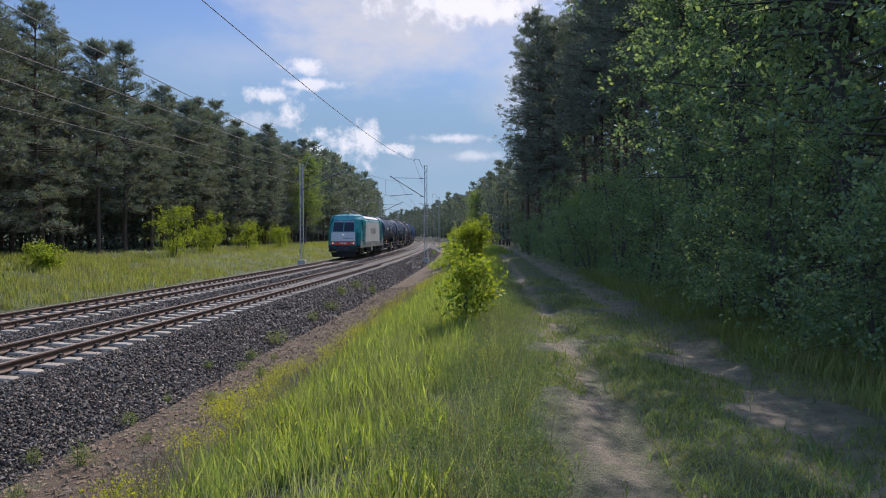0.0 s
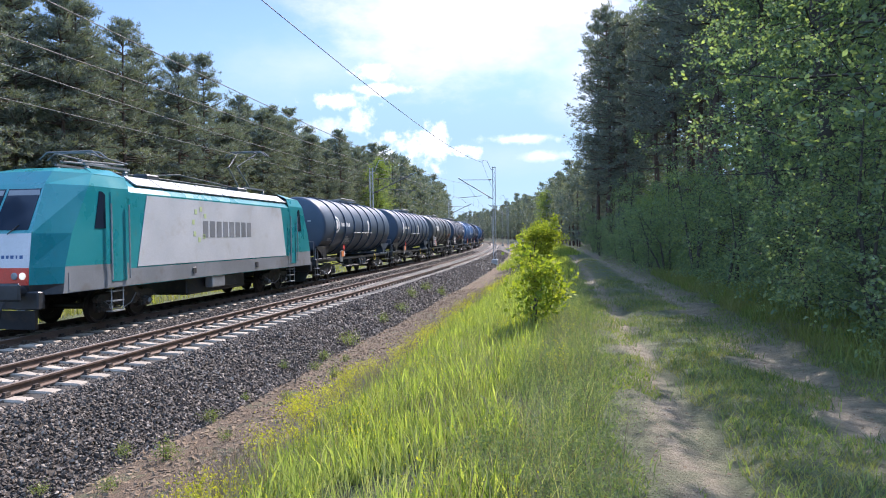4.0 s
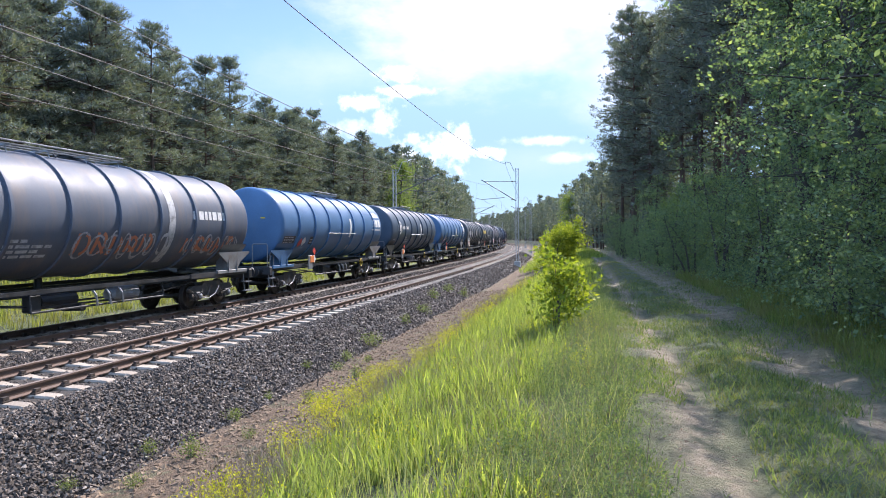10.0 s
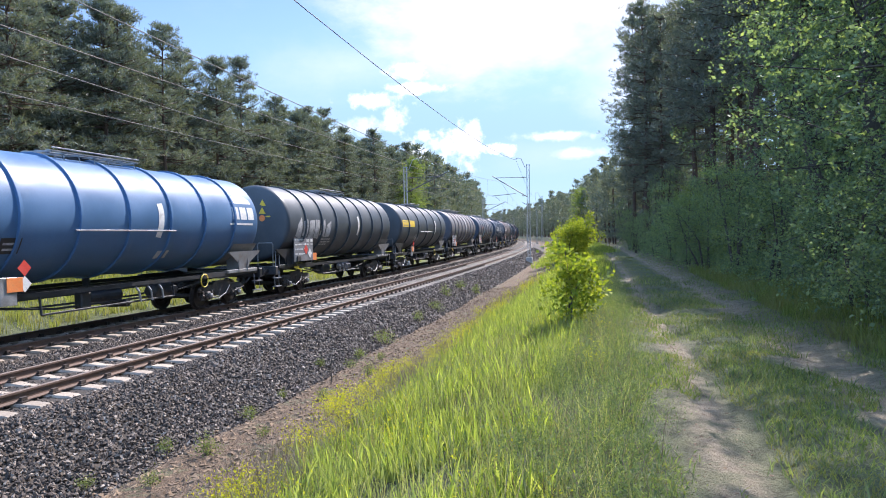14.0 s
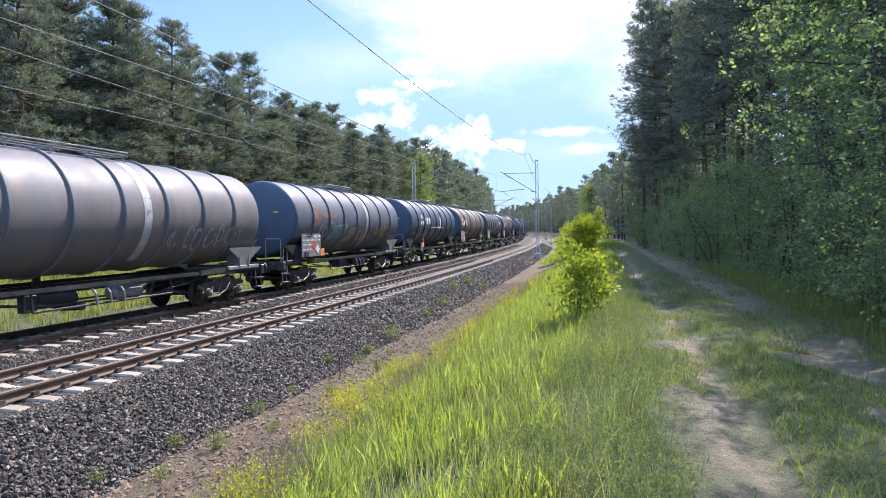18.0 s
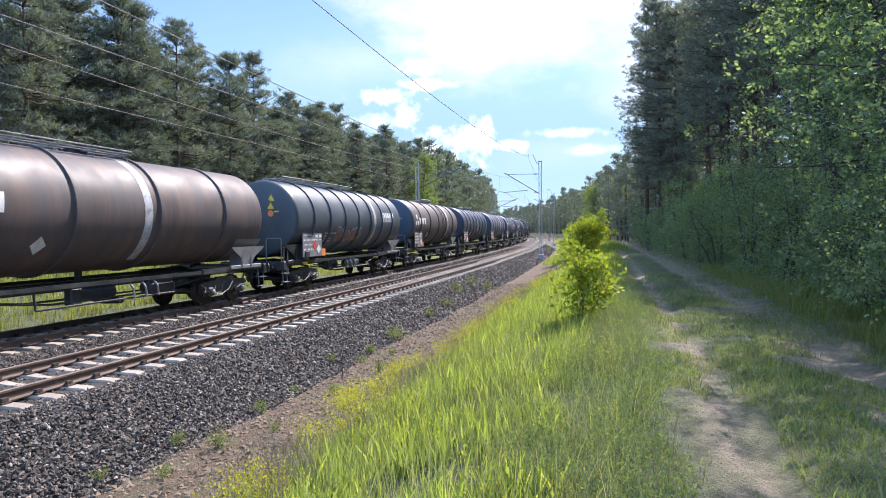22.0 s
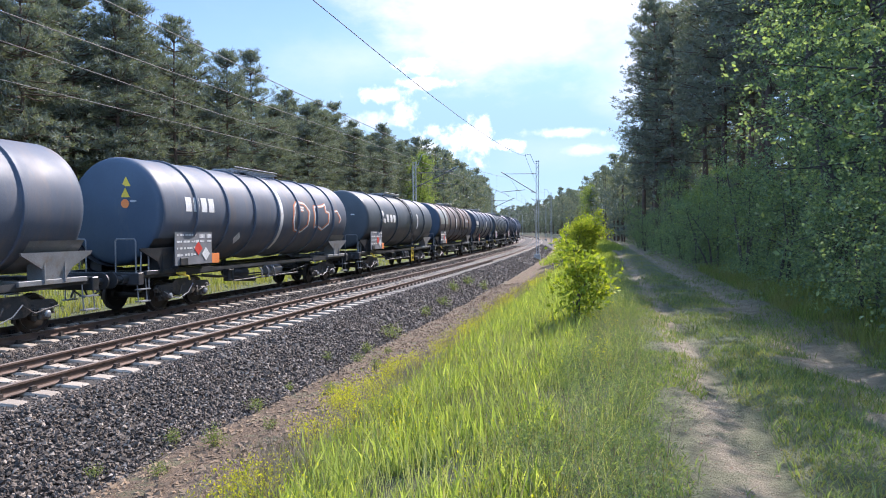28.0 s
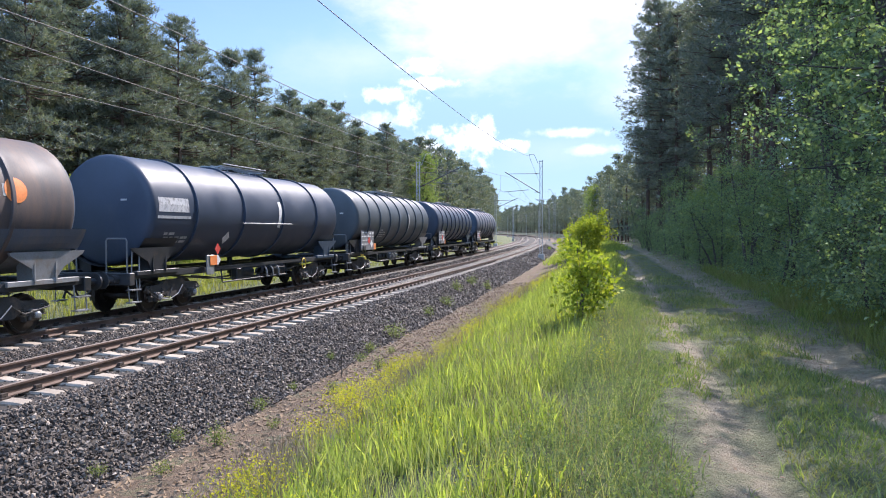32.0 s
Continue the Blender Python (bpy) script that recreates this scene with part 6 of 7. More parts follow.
def hook_bm(d):
    bm = box(B(), (0, 0.25 * d, 1.05), (0.07, 0.5, 0.12), 0.02)
    pipe(bm, [(0, 0.45 * d, 1.05), (0, 0.55 * d, 0.86), (0, 0.42 * d, 0.62)], 0.03, 6)
    pipe(bm, [(0.3, 0.05 * d, 0.95), (0.3, 0.4 * d, 0.7), (0.25, 0.62 * d, 0.62)], 0.025, 6)
    return bm


def walkway_bm(y0, y1):
    bm = B()
    z = TZ + TR
    for x in (-0.35, 0.0, 0.35):
        box(bm, (x + 0.25, (y0 + y1) / 2, z + 0.1), (0.1, y1 - y0, 0.025))
    for y in np.arange(y0, y1 + 0.01, (y1 - y0) / 6):
        box(bm, (0.25, y, z + 0.07), (0.9, 0.05, 0.04))
        rod(bm, (0.55, y, z + 0.08), (0.6, y, z - 0.16), 0.016, 5)
    rod(bm, (0.72, y0, z + 0.16), (0.72, y1, z + 0.16), 0.02, 6)
    return bm


def dome_bm():
    bm = lathe(B(), [(0, 0.34), (0.16, 0.34), (0.17, 0.38), (0.21, 0.38), (0.26, 0.2), (0.28, 0)], 24, "z", (-0.12, 0, TZ + TR - 0.06))
    pipe(bm, [(0.1, -0.7, TZ + TR + 0.08), (0.55, -0.9, TZ + TR - 0.2), (0.9, -0.6, TZ + TR - 0.42), (0.9, 0.1, TZ + TR - 0.42), (0.6, 0.3, TZ + TR - 0.2)], 0.02, 6)
    return bm


def ladder_bm():
    bm = B()
    for d in (-0.2, 0.2):
        pts = [((TR + 0.14) * math.cos(radians(a)), d, TZ + (TR + 0.14) * math.sin(radians(a))) for a in (84, 66, 48, 30, 14, 2)]
        pipe(bm, pts + [(TR + 0.14, d, 0.95)], 0.022, 6)
    for a in (78, 66, 54, 42, 30, 18, 6):
        rod(bm, ((TR + 0.14) * math.cos(radians(a)), -0.2, TZ + (TR + 0.14) * math.sin(radians(a))), ((TR + 0.14) * math.cos(radians(a)), 0.2, TZ + (TR + 0.14) * math.sin(radians(a))), 0.015, 5)
    for z in np.arange(1.2, 2.6, 0.3):
        rod(bm, (TR + 0.14, -0.2, z), (TR + 0.14, 0.2, z), 0.015, 5)
    return bm


def low_ladder_bm():
    bm = B()
    for d in (-0.2, 0.2):
        box(bm, (TR + 0.14, d, 0.86), (0.04, 0.05, 0.9))
    for z in (0.48, 0.76, 1.04, 1.26):
        box(bm, (TR + 0.14, 0, z), (0.05, 0.4, 0.04))
    return bm


def bars_bm(kind, seed=0):
    """Marks on the tank's side as plain bars and blocks."""
    r = random.Random(seed)
    bm = B()
    R_ = TR + 0.006
    if kind == "small":
        for i in range(4):
            y = r.uniform(0.0, 0.15)
            for j in range(r.randint(2, 4)):
                w = r.uniform(0.12, 0.4)
                patch(bm, y, y + w, -27 - i * 5, -24 - i * 5, R_)
                y += w + 0.06
    if kind == "tri":
        for t in (math.pi / 2, math.pi * 7 / 6, math.pi * 11 / 6):
            ring = [(0.07, 0.0), (0.24, 0.62), (0.44, 0.28), (0.44, -0.28), (0.24, -0.62)]
            slant(bm, [(0.4 + q * math.cos(t + d), math.degrees(q * math.sin(t + d) / TR)) for q, d in ring], R_)
        for y in (0.95, 1.62, 2.24):
            slant(bm, [(y, 8), (y + 0.1, -8), (y + 0.42, -8), (y + 0.46, 8)], R_)
    if kind == "round":
        for q0, q1 in ((0.46, 0.34), (0.24, 0.0)):
            pts = [(q0 * math.cos(t), math.degrees(q0 * math.sin(t) / TR)) for t in np.linspace(0, 2 * math.pi, 20, endpoint=False)]
            if q1:
                inn = [(q1 * math.cos(t), math.degrees(q1 * math.sin(t) / TR)) for t in np.linspace(0, 2 * math.pi, 20, endpoint=False)]
                for i in range(20):
                    j = (i + 1) % 20
                    slant(bm, [pts[i], pts[j], inn[j], inn[i]], R_)
            else:
                slant(bm, pts, R_)
        for i in range(6):
            y, w = 0.86 + i * 0.27, 0.1
            slant(bm, [(y - w, -3.6), (y + w * 0.8, -3.6), (y + w, -2.6), (y + w, 3.0 + 1.4 * (i % 2)), (y - w, 3.6)], R_)
    if kind == "four":
        for k in range(4):
            y = k * 0.4
            slant(bm, [(y + 0.03, -8), (y + 0.32, -8), (y + 0.34, 8), (y + 0.05, 8)], R_)
    if kind == "three":
        for k in range(3):
            y = k * 0.5
            patch(bm, y, y + 0.4, -8, 8, R_)
        slant(bm, [(0.0, 13)] + [(0.7 - 0.7 * math.cos(t), 13 + 13 * math.sin(t)) for t in (0.5, 1.0, 1.57, 2.1, 2.6)] + [(1.4, 13)], R_)
        patch(bm, -0.2, 1.3, -15, -12.5, R_)
    if kind in ("tag", "short_tag"):
        for k in range(5 if kind == "tag" else 2):
            y, a, h, w = k * 0.62, -26 + r.uniform(-2, 2), r.uniform(9, 12), r.uniform(0.2, 0.27)
            curve_band(bm, [(y - w, a - h), (y - w * 0.8, a + h)], 0.055, R_)
            n = 8
            t0, t1 = r.choice(((1.6, -3.2), (0.4, 5.2), (2.6, -4.4), (3.6, 3.4)))
            curve_band(bm, [(y + w * 0.7 * math.cos(t0 + t1 * i / n), a + h * 0.9 * math.sin(t0 + t1 * i / n)) for i in range(n + 1)], 0.05, R_ + 0.001)
            if k % 2:
                curve_band(bm, [(y - w * 0.6, a + r.uniform(-3, 3)), (y + w, a - h)], 0.045, R_ + 0.002)
    if kind == "slab":
        slant(bm, [(0.0, -40), (1.1, -36), (1.75, -14), (1.5, -9), (0.75, -14), (0.45, -27)], R_)
    if kind == "slab_lines":
        for k in range(7):
            y = 0.2 + 0.2 * k
            curve_band(bm, [(y, -37 + k * 0.6), (y + 0.3, -15 + k * 0.4)], 0.014, R_ + 0.003)
        for k in range(4):
            curve_band(bm, [(0.2 + 0.12 * k, -34 + 6 * k), (1.2 + 0.12 * k, -32 + 6 * k)], 0.014, R_ + 0.004)
    if kind == "outline":
        k0 = 0.07 if seed == 0 else 0.035
        for shape in ([(0.0, -8), (0.15, 14), (0.5, 22), (1.1, 20), (1.5, 8), (1.35, -14), (0.8, -24), (0.2, -20), (0.0, -8)],
                      [(2.0, 16), (2.9, 18), (3.3, 22), (3.2, 10), (3.55, 8), (3.5, -10), (2.9, -20), (2.3, -14), (2.05, -16), (2.0, 16)],
                      [(4.1, 10), (4.5, 12), (4.9, -2), (4.75, -8)], [(0.55, 14), (0.95, 13), (0.9, 9), (0.6, 10), (0.55, 14)]):
            curve_band(bm, shape, k0, R_ + 0.002 * seed)
    if kind == "repaint":
        patch(bm, 0, 2.7, -6, 40, R_)
    if kind == "word":
        y = 0.0
        for i in range(7):
            w = r.uniform(0.14, 0.26)
            patch(bm, y, y + w, -5, 5, R_)
            y += w + 0.08
    if kind == "block":
        patch(bm, 0, 1.5, -7, 8, R_)
        patch(bm, -0.05, 1.6, -14, -11, R_)
    if kind == "plaque":
        patch(bm, 0, 1.15, -41, -18, R_)
        patch(bm, 2.75, 3.3, -33, -19, R_)
    if kind == "plaque_rows":
        for i in range(5):
            y = 0.06
            while y < 0.95:
                w = r.uniform(0.05, 0.2)
                patch(bm, y, min(1.1, y + w), -38 + i * 4.2, -36 + i * 4.2, R_ + 0.004)
                y += w + 0.06
        patch(bm, 2.82, 3.1, -25, -23, R_ + 0.004)
        patch(bm, 2.85, 3.2, -30, -28, R_ + 0.004)
        patch(bm, 8.2, 8.75, -47, -36, R_)
    if kind == "streak":
        curve_band(bm, [(0.0, 14), (0.03, 4), (0.02, -8), (-0.04, -22)], 0.12, R_)
    if kind == "long_streak":
        curve_band(bm, [(0.0, 70), (0.0, 40), (0.0, 10), (0.0, -20), (0.0, -55)], 0.16, R_)
    if kind == "loops":
        for k in range(r.randint(5, 7)):
            y, a = k * 0.55 + r.uniform(-0.1, 0.1), r.uniform(-28, -20)
            for m_ in range(2):
                n = 12
                w, h = r.uniform(0.12, 0.3), r.uniform(8, 15)
                t0, t1 = r.uniform(0, 3), r.uniform(4.0, 6.3)
                curve_band(bm, [(y + w * math.cos(t0 + t1 * i / n), a + h * math.sin(t0 + t1 * i / n)) for i in range(n + 1)], 0.028, R_ + 0.001 * m_)
    if kind == "blocks":
        for k in range(6):
            y = k * 0.62
            slant(bm, [(y, -34 + r.uniform(-4, 4)), (y + 0.55, -38 + r.uniform(-4, 4)), (y + 0.6 + r.uniform(-0.1, 0.1), -8 + r.uniform(-5, 5)), (y + 0.1, -12 + r.uniform(-5, 5))], R_)
    if kind == "band":
        patch(bm, 0, 3.1, -3, 13, R_)
    if kind == "disc":
        slant(bm, [(0.28 * math.cos(t), math.degrees(0.28 * math.sin(t) / TR)) for t in np.linspace(0, 2 * math.pi, 20, endpoint=False)], R_ + 0.004)
    if kind == "diamond":
        slant(bm, [(0, -30), (0.22, -39), (0.44, -30), (0.22, -21)], R_)
    bmesh.ops.remove_doubles(bm, verts=bm.verts, dist=0.0005)
    return bm


def mark(parent, kind, material, y, up=0.0, seed=0, label=""):
    me = shared(("marking", kind, seed, material.name), lambda: bars_bm(kind, seed), material)
    m = Matrix.Translation((0, y, TZ)) @ Euler((0, -radians(up), 0)).to_matrix().to_4x4() @ Matrix.Translation((0, 0, -TZ))
    ob = part("marking", me, None, parent, label, m)
    if kind not in ("streak", "long_streak", "diamond", "disc", "band", "slab", "repaint"):
        ob["kind"] = "stuff"
    return ob


def board(parent, y):
    """Grey steel sign board with plain bars, boxes and hazard diamonds."""
    b = part("sign_board", shared("sign_board", lambda: box(B(), (0, 0, 0), (0.03, 1.9, 1.02), 0.006), M_BOARD), None, parent, "grey sign board with white data panels", Matrix.Translation((1.44, y, 1.86)))

    def rows():
        r = random.Random(4)
        bm = B()
        for i in range(4):
            z = 0.4 - i * 0.2
            yy = -0.86
            while yy < 0.1:
                w = r.uniform(0.04, 0.16)
                box(bm, (0.019, yy + w / 2, z), (0.006, w, r.choice((0.04, 0.06, 0.08))))
                yy += w + r.choice((0.03, 0.03, 0.09))
        for yy in (0.4, 0.78):
            for k in range(4):
                box(bm, (0.019, yy - 0.1 + 0.07 * k, 0.36), (0.006, 0.05, 0.12))
                box(bm, (0.019, yy - 0.08 + 0.06 * k, 0.2), (0.006, 0.045, 0.05))
        return bm
    part("data_panel", shared("data_panel", rows, M_WHITE), None, b, "white data panels")["kind"] = "stuff"

    def dia():
        return box(B(), (0, 0, 0), (0.012, 0.3, 0.3), 0.0, (45, 0, 0))
    part("hazard_diamond", shared("red_diamond", dia, M_RED), None, b, "red hazard diamond", Matrix.Translation((0.022, 0.2, -0.02)))
    part("hazard_diamond", shared("white_diamond", dia, M_WHITE), None, b, "white hazard diamond", Matrix.Translation((0.022, 0.6, -0.2)))
    part("label_box", shared("label_box", lambda: box(B(), (0.03, -0.55, -0.4), (0.05, 0.36, 0.22), 0.006), M_STEEL), None, b)
    for yy in (-0.8, 0.8):
        part("bracket", shared("bracket", lambda: box(B(), (-0.15, 0, -0.3), (0.3, 0.05, 0.6), 0.006), M_STEEL), None, b, m=Matrix.Translation((0, yy, 0)))
    return b


def small_plates(parent, y):
    p = part("label_box", shared("plate_holder", lambda: box(B(), (0, 0, 0), (0.05, 0.44, 0.62), 0.008), M_GALV), None, parent, "galvanised document box", Matrix.Translation((1.36, y, 1.28)))
    for (yy, zz, mat_, lab) in ((0.42, 0.5, M_RED, "red hazard diamond"), (0.42, 0.14, M_WHITE, "white hazard diamond")):
        part("hazard_diamond", shared(("plate_diamond", mat_.name), lambda: box(B(), (0, 0, 0), (0.012, 0.26, 0.26), 0.0, (45, 0, 0)), mat_), None, p, lab, Matrix.Translation((0.03, yy, zz)))


def tank_wagon(i, look_, rings, label, marks=(), ladder=False, yellow=False, walk_long=False, pale_saddle=True, plates=False, skirt=False):
    w = thing("tank_wagon", label, "tank wagon", group="tank wagons of the train")
    hl = HALF - 1.12
    part("tank", shared(("tank", look_), lambda: tank_bm(hl, TR), (TANK[look_], TANK[SHADED_END_PAINT.get(look_, look_)]), 40), None, w)
    ys = {4: (-5.1, -1.9, 1.4, 4.9), 5: (-5.4, -2.6, 0.1, 2.7, 5.4), 6: (-5.6, -3.4, -1.1, 1.1, 3.4, 5.6), 7: (-5.7, -3.8, -1.9, 0.0, 1.9, 3.8, 5.7), 8: (-5.9, -4.2, -2.5, -0.8, 0.9, 2.6, 4.3, 6.0)}[rings]
    for y in (v * 0.93 for v in ys):
        part("stiffening_ring", shared(("stiffening_ring", look_), lambda: ring_bm(TR), TANK[look_], 20), None, w, m=Matrix.Translation((0, y, 0)))
    part("underframe", shared("underframe", underframe_bm, M_STEEL), None, w)
    gear(w, i % 4)
    for s in (-1, 1):
        part("saddle", shared(("saddle", s, pale_saddle, look_ == "blue"), lambda: saddle_bm(s < 0), TANK["blue"] if look_ == "blue" and s < 0 else M_STEEL if s < 0 else M_SADDLE if pale_saddle else TANK["slate"]), None, w, "", Matrix.Translation((0, s * (HALF - 2.0), 0)))
        bogie(w, s * (HALF - 3.05))
        for x in (-0.875, 0.875):
            part("buffer", shared(("buffer", s), lambda: buffer_bm(s), M_STEEL, 40), None, w, m=Matrix.Translation((x, s * (HALF - 0.64), 1.06)))
        part("draw_hook", shared(("draw_hook", s), lambda: hook_bm(s), M_STEEL), None, w, m=Matrix.Translation((0, s * (HALF - 0.62), 0)))
    for s in (-1, 1):
        part("end_handrail", shared(("end_handrail", s), lambda: handrail_bm(s), M_HANDRAIL), None, w, "grey bent tube handrail", Matrix.Translation((0, -HALF + 0.68, 0)))
        for y in (-HALF + 0.75, HALF - 1.05):
            part("shunter_step", shared(("shunter_step", s), lambda: steps_bm(s), M_HANDRAIL), None, w, m=Matrix.Translation((0, y, 0)))
    y0, y1 = (-6.5, 1.2) if walk_long else (-1.7, 1.5)
    part("walkway", shared(("walkway", walk_long), lambda: walkway_bm(y0, y1), M_GALV), None, w, "grating walkway on top of the tank")
    part("manhole_dome", shared("manhole_dome", dome_bm, M_STEEL, 40), None, w)
    if ladder:
        part("ladder", shared("ladder", ladder_bm, M_STEEL), None, w, "side ladder over the tank", Matrix.Translation((0, 1.0, 0)))
        part("ladder_foot", shared(("ladder_foot", yellow), low_ladder_bm, M_YELLOW if yellow else M_STEEL), None, w, "", Matrix.Translation((0, 1.0, 0)))
    if plates:
        small_plates(w, -HALF + 4.6)
        part("orange_plate", shared("orange_plate", lambda: box(B(), (0, 0, 0), (0.012, 0.42, 0.32), 0.004), M_ORANGE), None, w, "plain orange warning plate", Matrix.Translation((1.4, -HALF + 4.75, 1.42)))
        part("hand_wheel", shared("hand_wheel", lambda: lathe(B(), [(-0.02, 0.2), (0, 0.23), (0.02, 0.2), (0, 0.185), (-0.02, 0.2)], 18, "x"), M_YELLOW, 40), None, w, "yellow hand brake wheel", Matrix.Translation((1.25, HALF - 4.4, 1.0)))
    else:
        board(w, -HALF + 3.0)
        part("orange_plate", shared("orange_plate", lambda: box(B(), (0, 0, 0), (0.012, 0.42, 0.32), 0.004), M_ORANGE), None, w, "plain orange warning plate", Matrix.Translation((1.4, -HALF + 4.24, 1.5)))
        part("coupling_lever", shared("coupling_lever", lambda: pipe(box(B(), (1.3, 0, 0), (0.08, 0.3, 0.09), 0.02), [(1.32, -0.3, 0.02), (1.34, 0.25, -0.1), (1.34, 0.3, -0.22)], 0.03, 6), M_YELLOW), None, w, "yellow change-over lever", Matrix.Translation((0, -HALF + 2.6, 1.1)))
    if skirt:
        bm = B()
        patch(bm, -6.2, 7.3, -40, -20, TR + 0.03)
        part("side_skirt", bm, TANK["dusty"], w, "grey sheet skirt below the tank")
    if plates:
        part("handhold_pipe", shared("handhold_pipe", lambda: rod(B(), (TR + 0.05, -2.0, TZ - 0.35), (TR + 0.05, 1.9, TZ - 0.35), 0.022, 6), M_GALV), None, w, "long grey handhold")
    for mk in marks:
        mark(w, *mk)
    if i in (3, 7, 9, 13, 17):
        for z in (0.82, 0.5):
            part("warning_triangle", shared("warning_triangle", lambda: prism(B(), [(-0.15, 0, -0.12), (0.15, 0, -0.12), (0, 0, 0.15)], (0, 0.012, 0)), M_YELLOW), None, w, "yellow warning triangle", Matrix.Translation((0.5, -hl - 0.016 + 0.207 * (0.25 + z * z) / TR ** 2, TZ + z)))
        part("warning_disc", shared("warning_disc", lambda: lathe(B(), [(-0.006, 0.0), (-0.006, 0.13), (0.006, 0.13), (0.006, 0.0)], 18, "y"), M_ORANGE), None, w, "round orange warning sign", Matrix.Translation((0.5, -hl - 0.006 + 0.207 * 0.29 / TR ** 2, TZ + 0.2)))
    if i == 12:
        strokes = (((0.0, 0.0), (0.16, 0.0), (0.16, 0.3), (0.0, 0.3), (0.0, 0.0)), ((0.24, 0.0), (0.32, 0.3), (0.42, 0.0)), ((0.27, 0.12), (0.38, 0.12)), ((0.66, 0.3), (0.5, 0.3), (0.5, 0.16), (0.66, 0.16), (0.66, 0.0), (0.5, 0.0)),
                   ((0.92, 0.3), (0.76, 0.3), (0.76, 0.0), (0.92, 0.0)), ((0.76, 0.15), (0.88, 0.15)), ((0.1, -0.07), (0.95, -0.07)), ((0.42, -0.14), (0.42, -0.42)), ((0.56, -0.14), (0.7, -0.14), (0.7, -0.42), (0.56, -0.42), (0.56, -0.14)), ((0.56, -0.28), (0.7, -0.28)))
        for line in strokes:
            pts = [(0.1 + x * 0.8, -hl - 0.012 + 0.207 * ((0.1 + x * 0.8) ** 2 + (0.3 + z) ** 2) / TR ** 2, TZ + 0.3 + z) for x, z in line]
            part("spray_stroke", pipe(B(), pts, 0.02, 4), M_GRAFB, w, "turquoise spray paint stroke")
    part("end_mark", shared(("end_mark", i % 3), lambda: box(box(B(), (0.45, 0, 0), (0.16, 0.01, 0.16)), (0.75, 0, 0.02), (0.2, 0.01, 0.05)), (M_WHITE, M_YELLOW, M_FADED)[i % 3]), None, w, m=Matrix.Translation((0, -hl + 0.045, TZ + 0.25)))
    return w


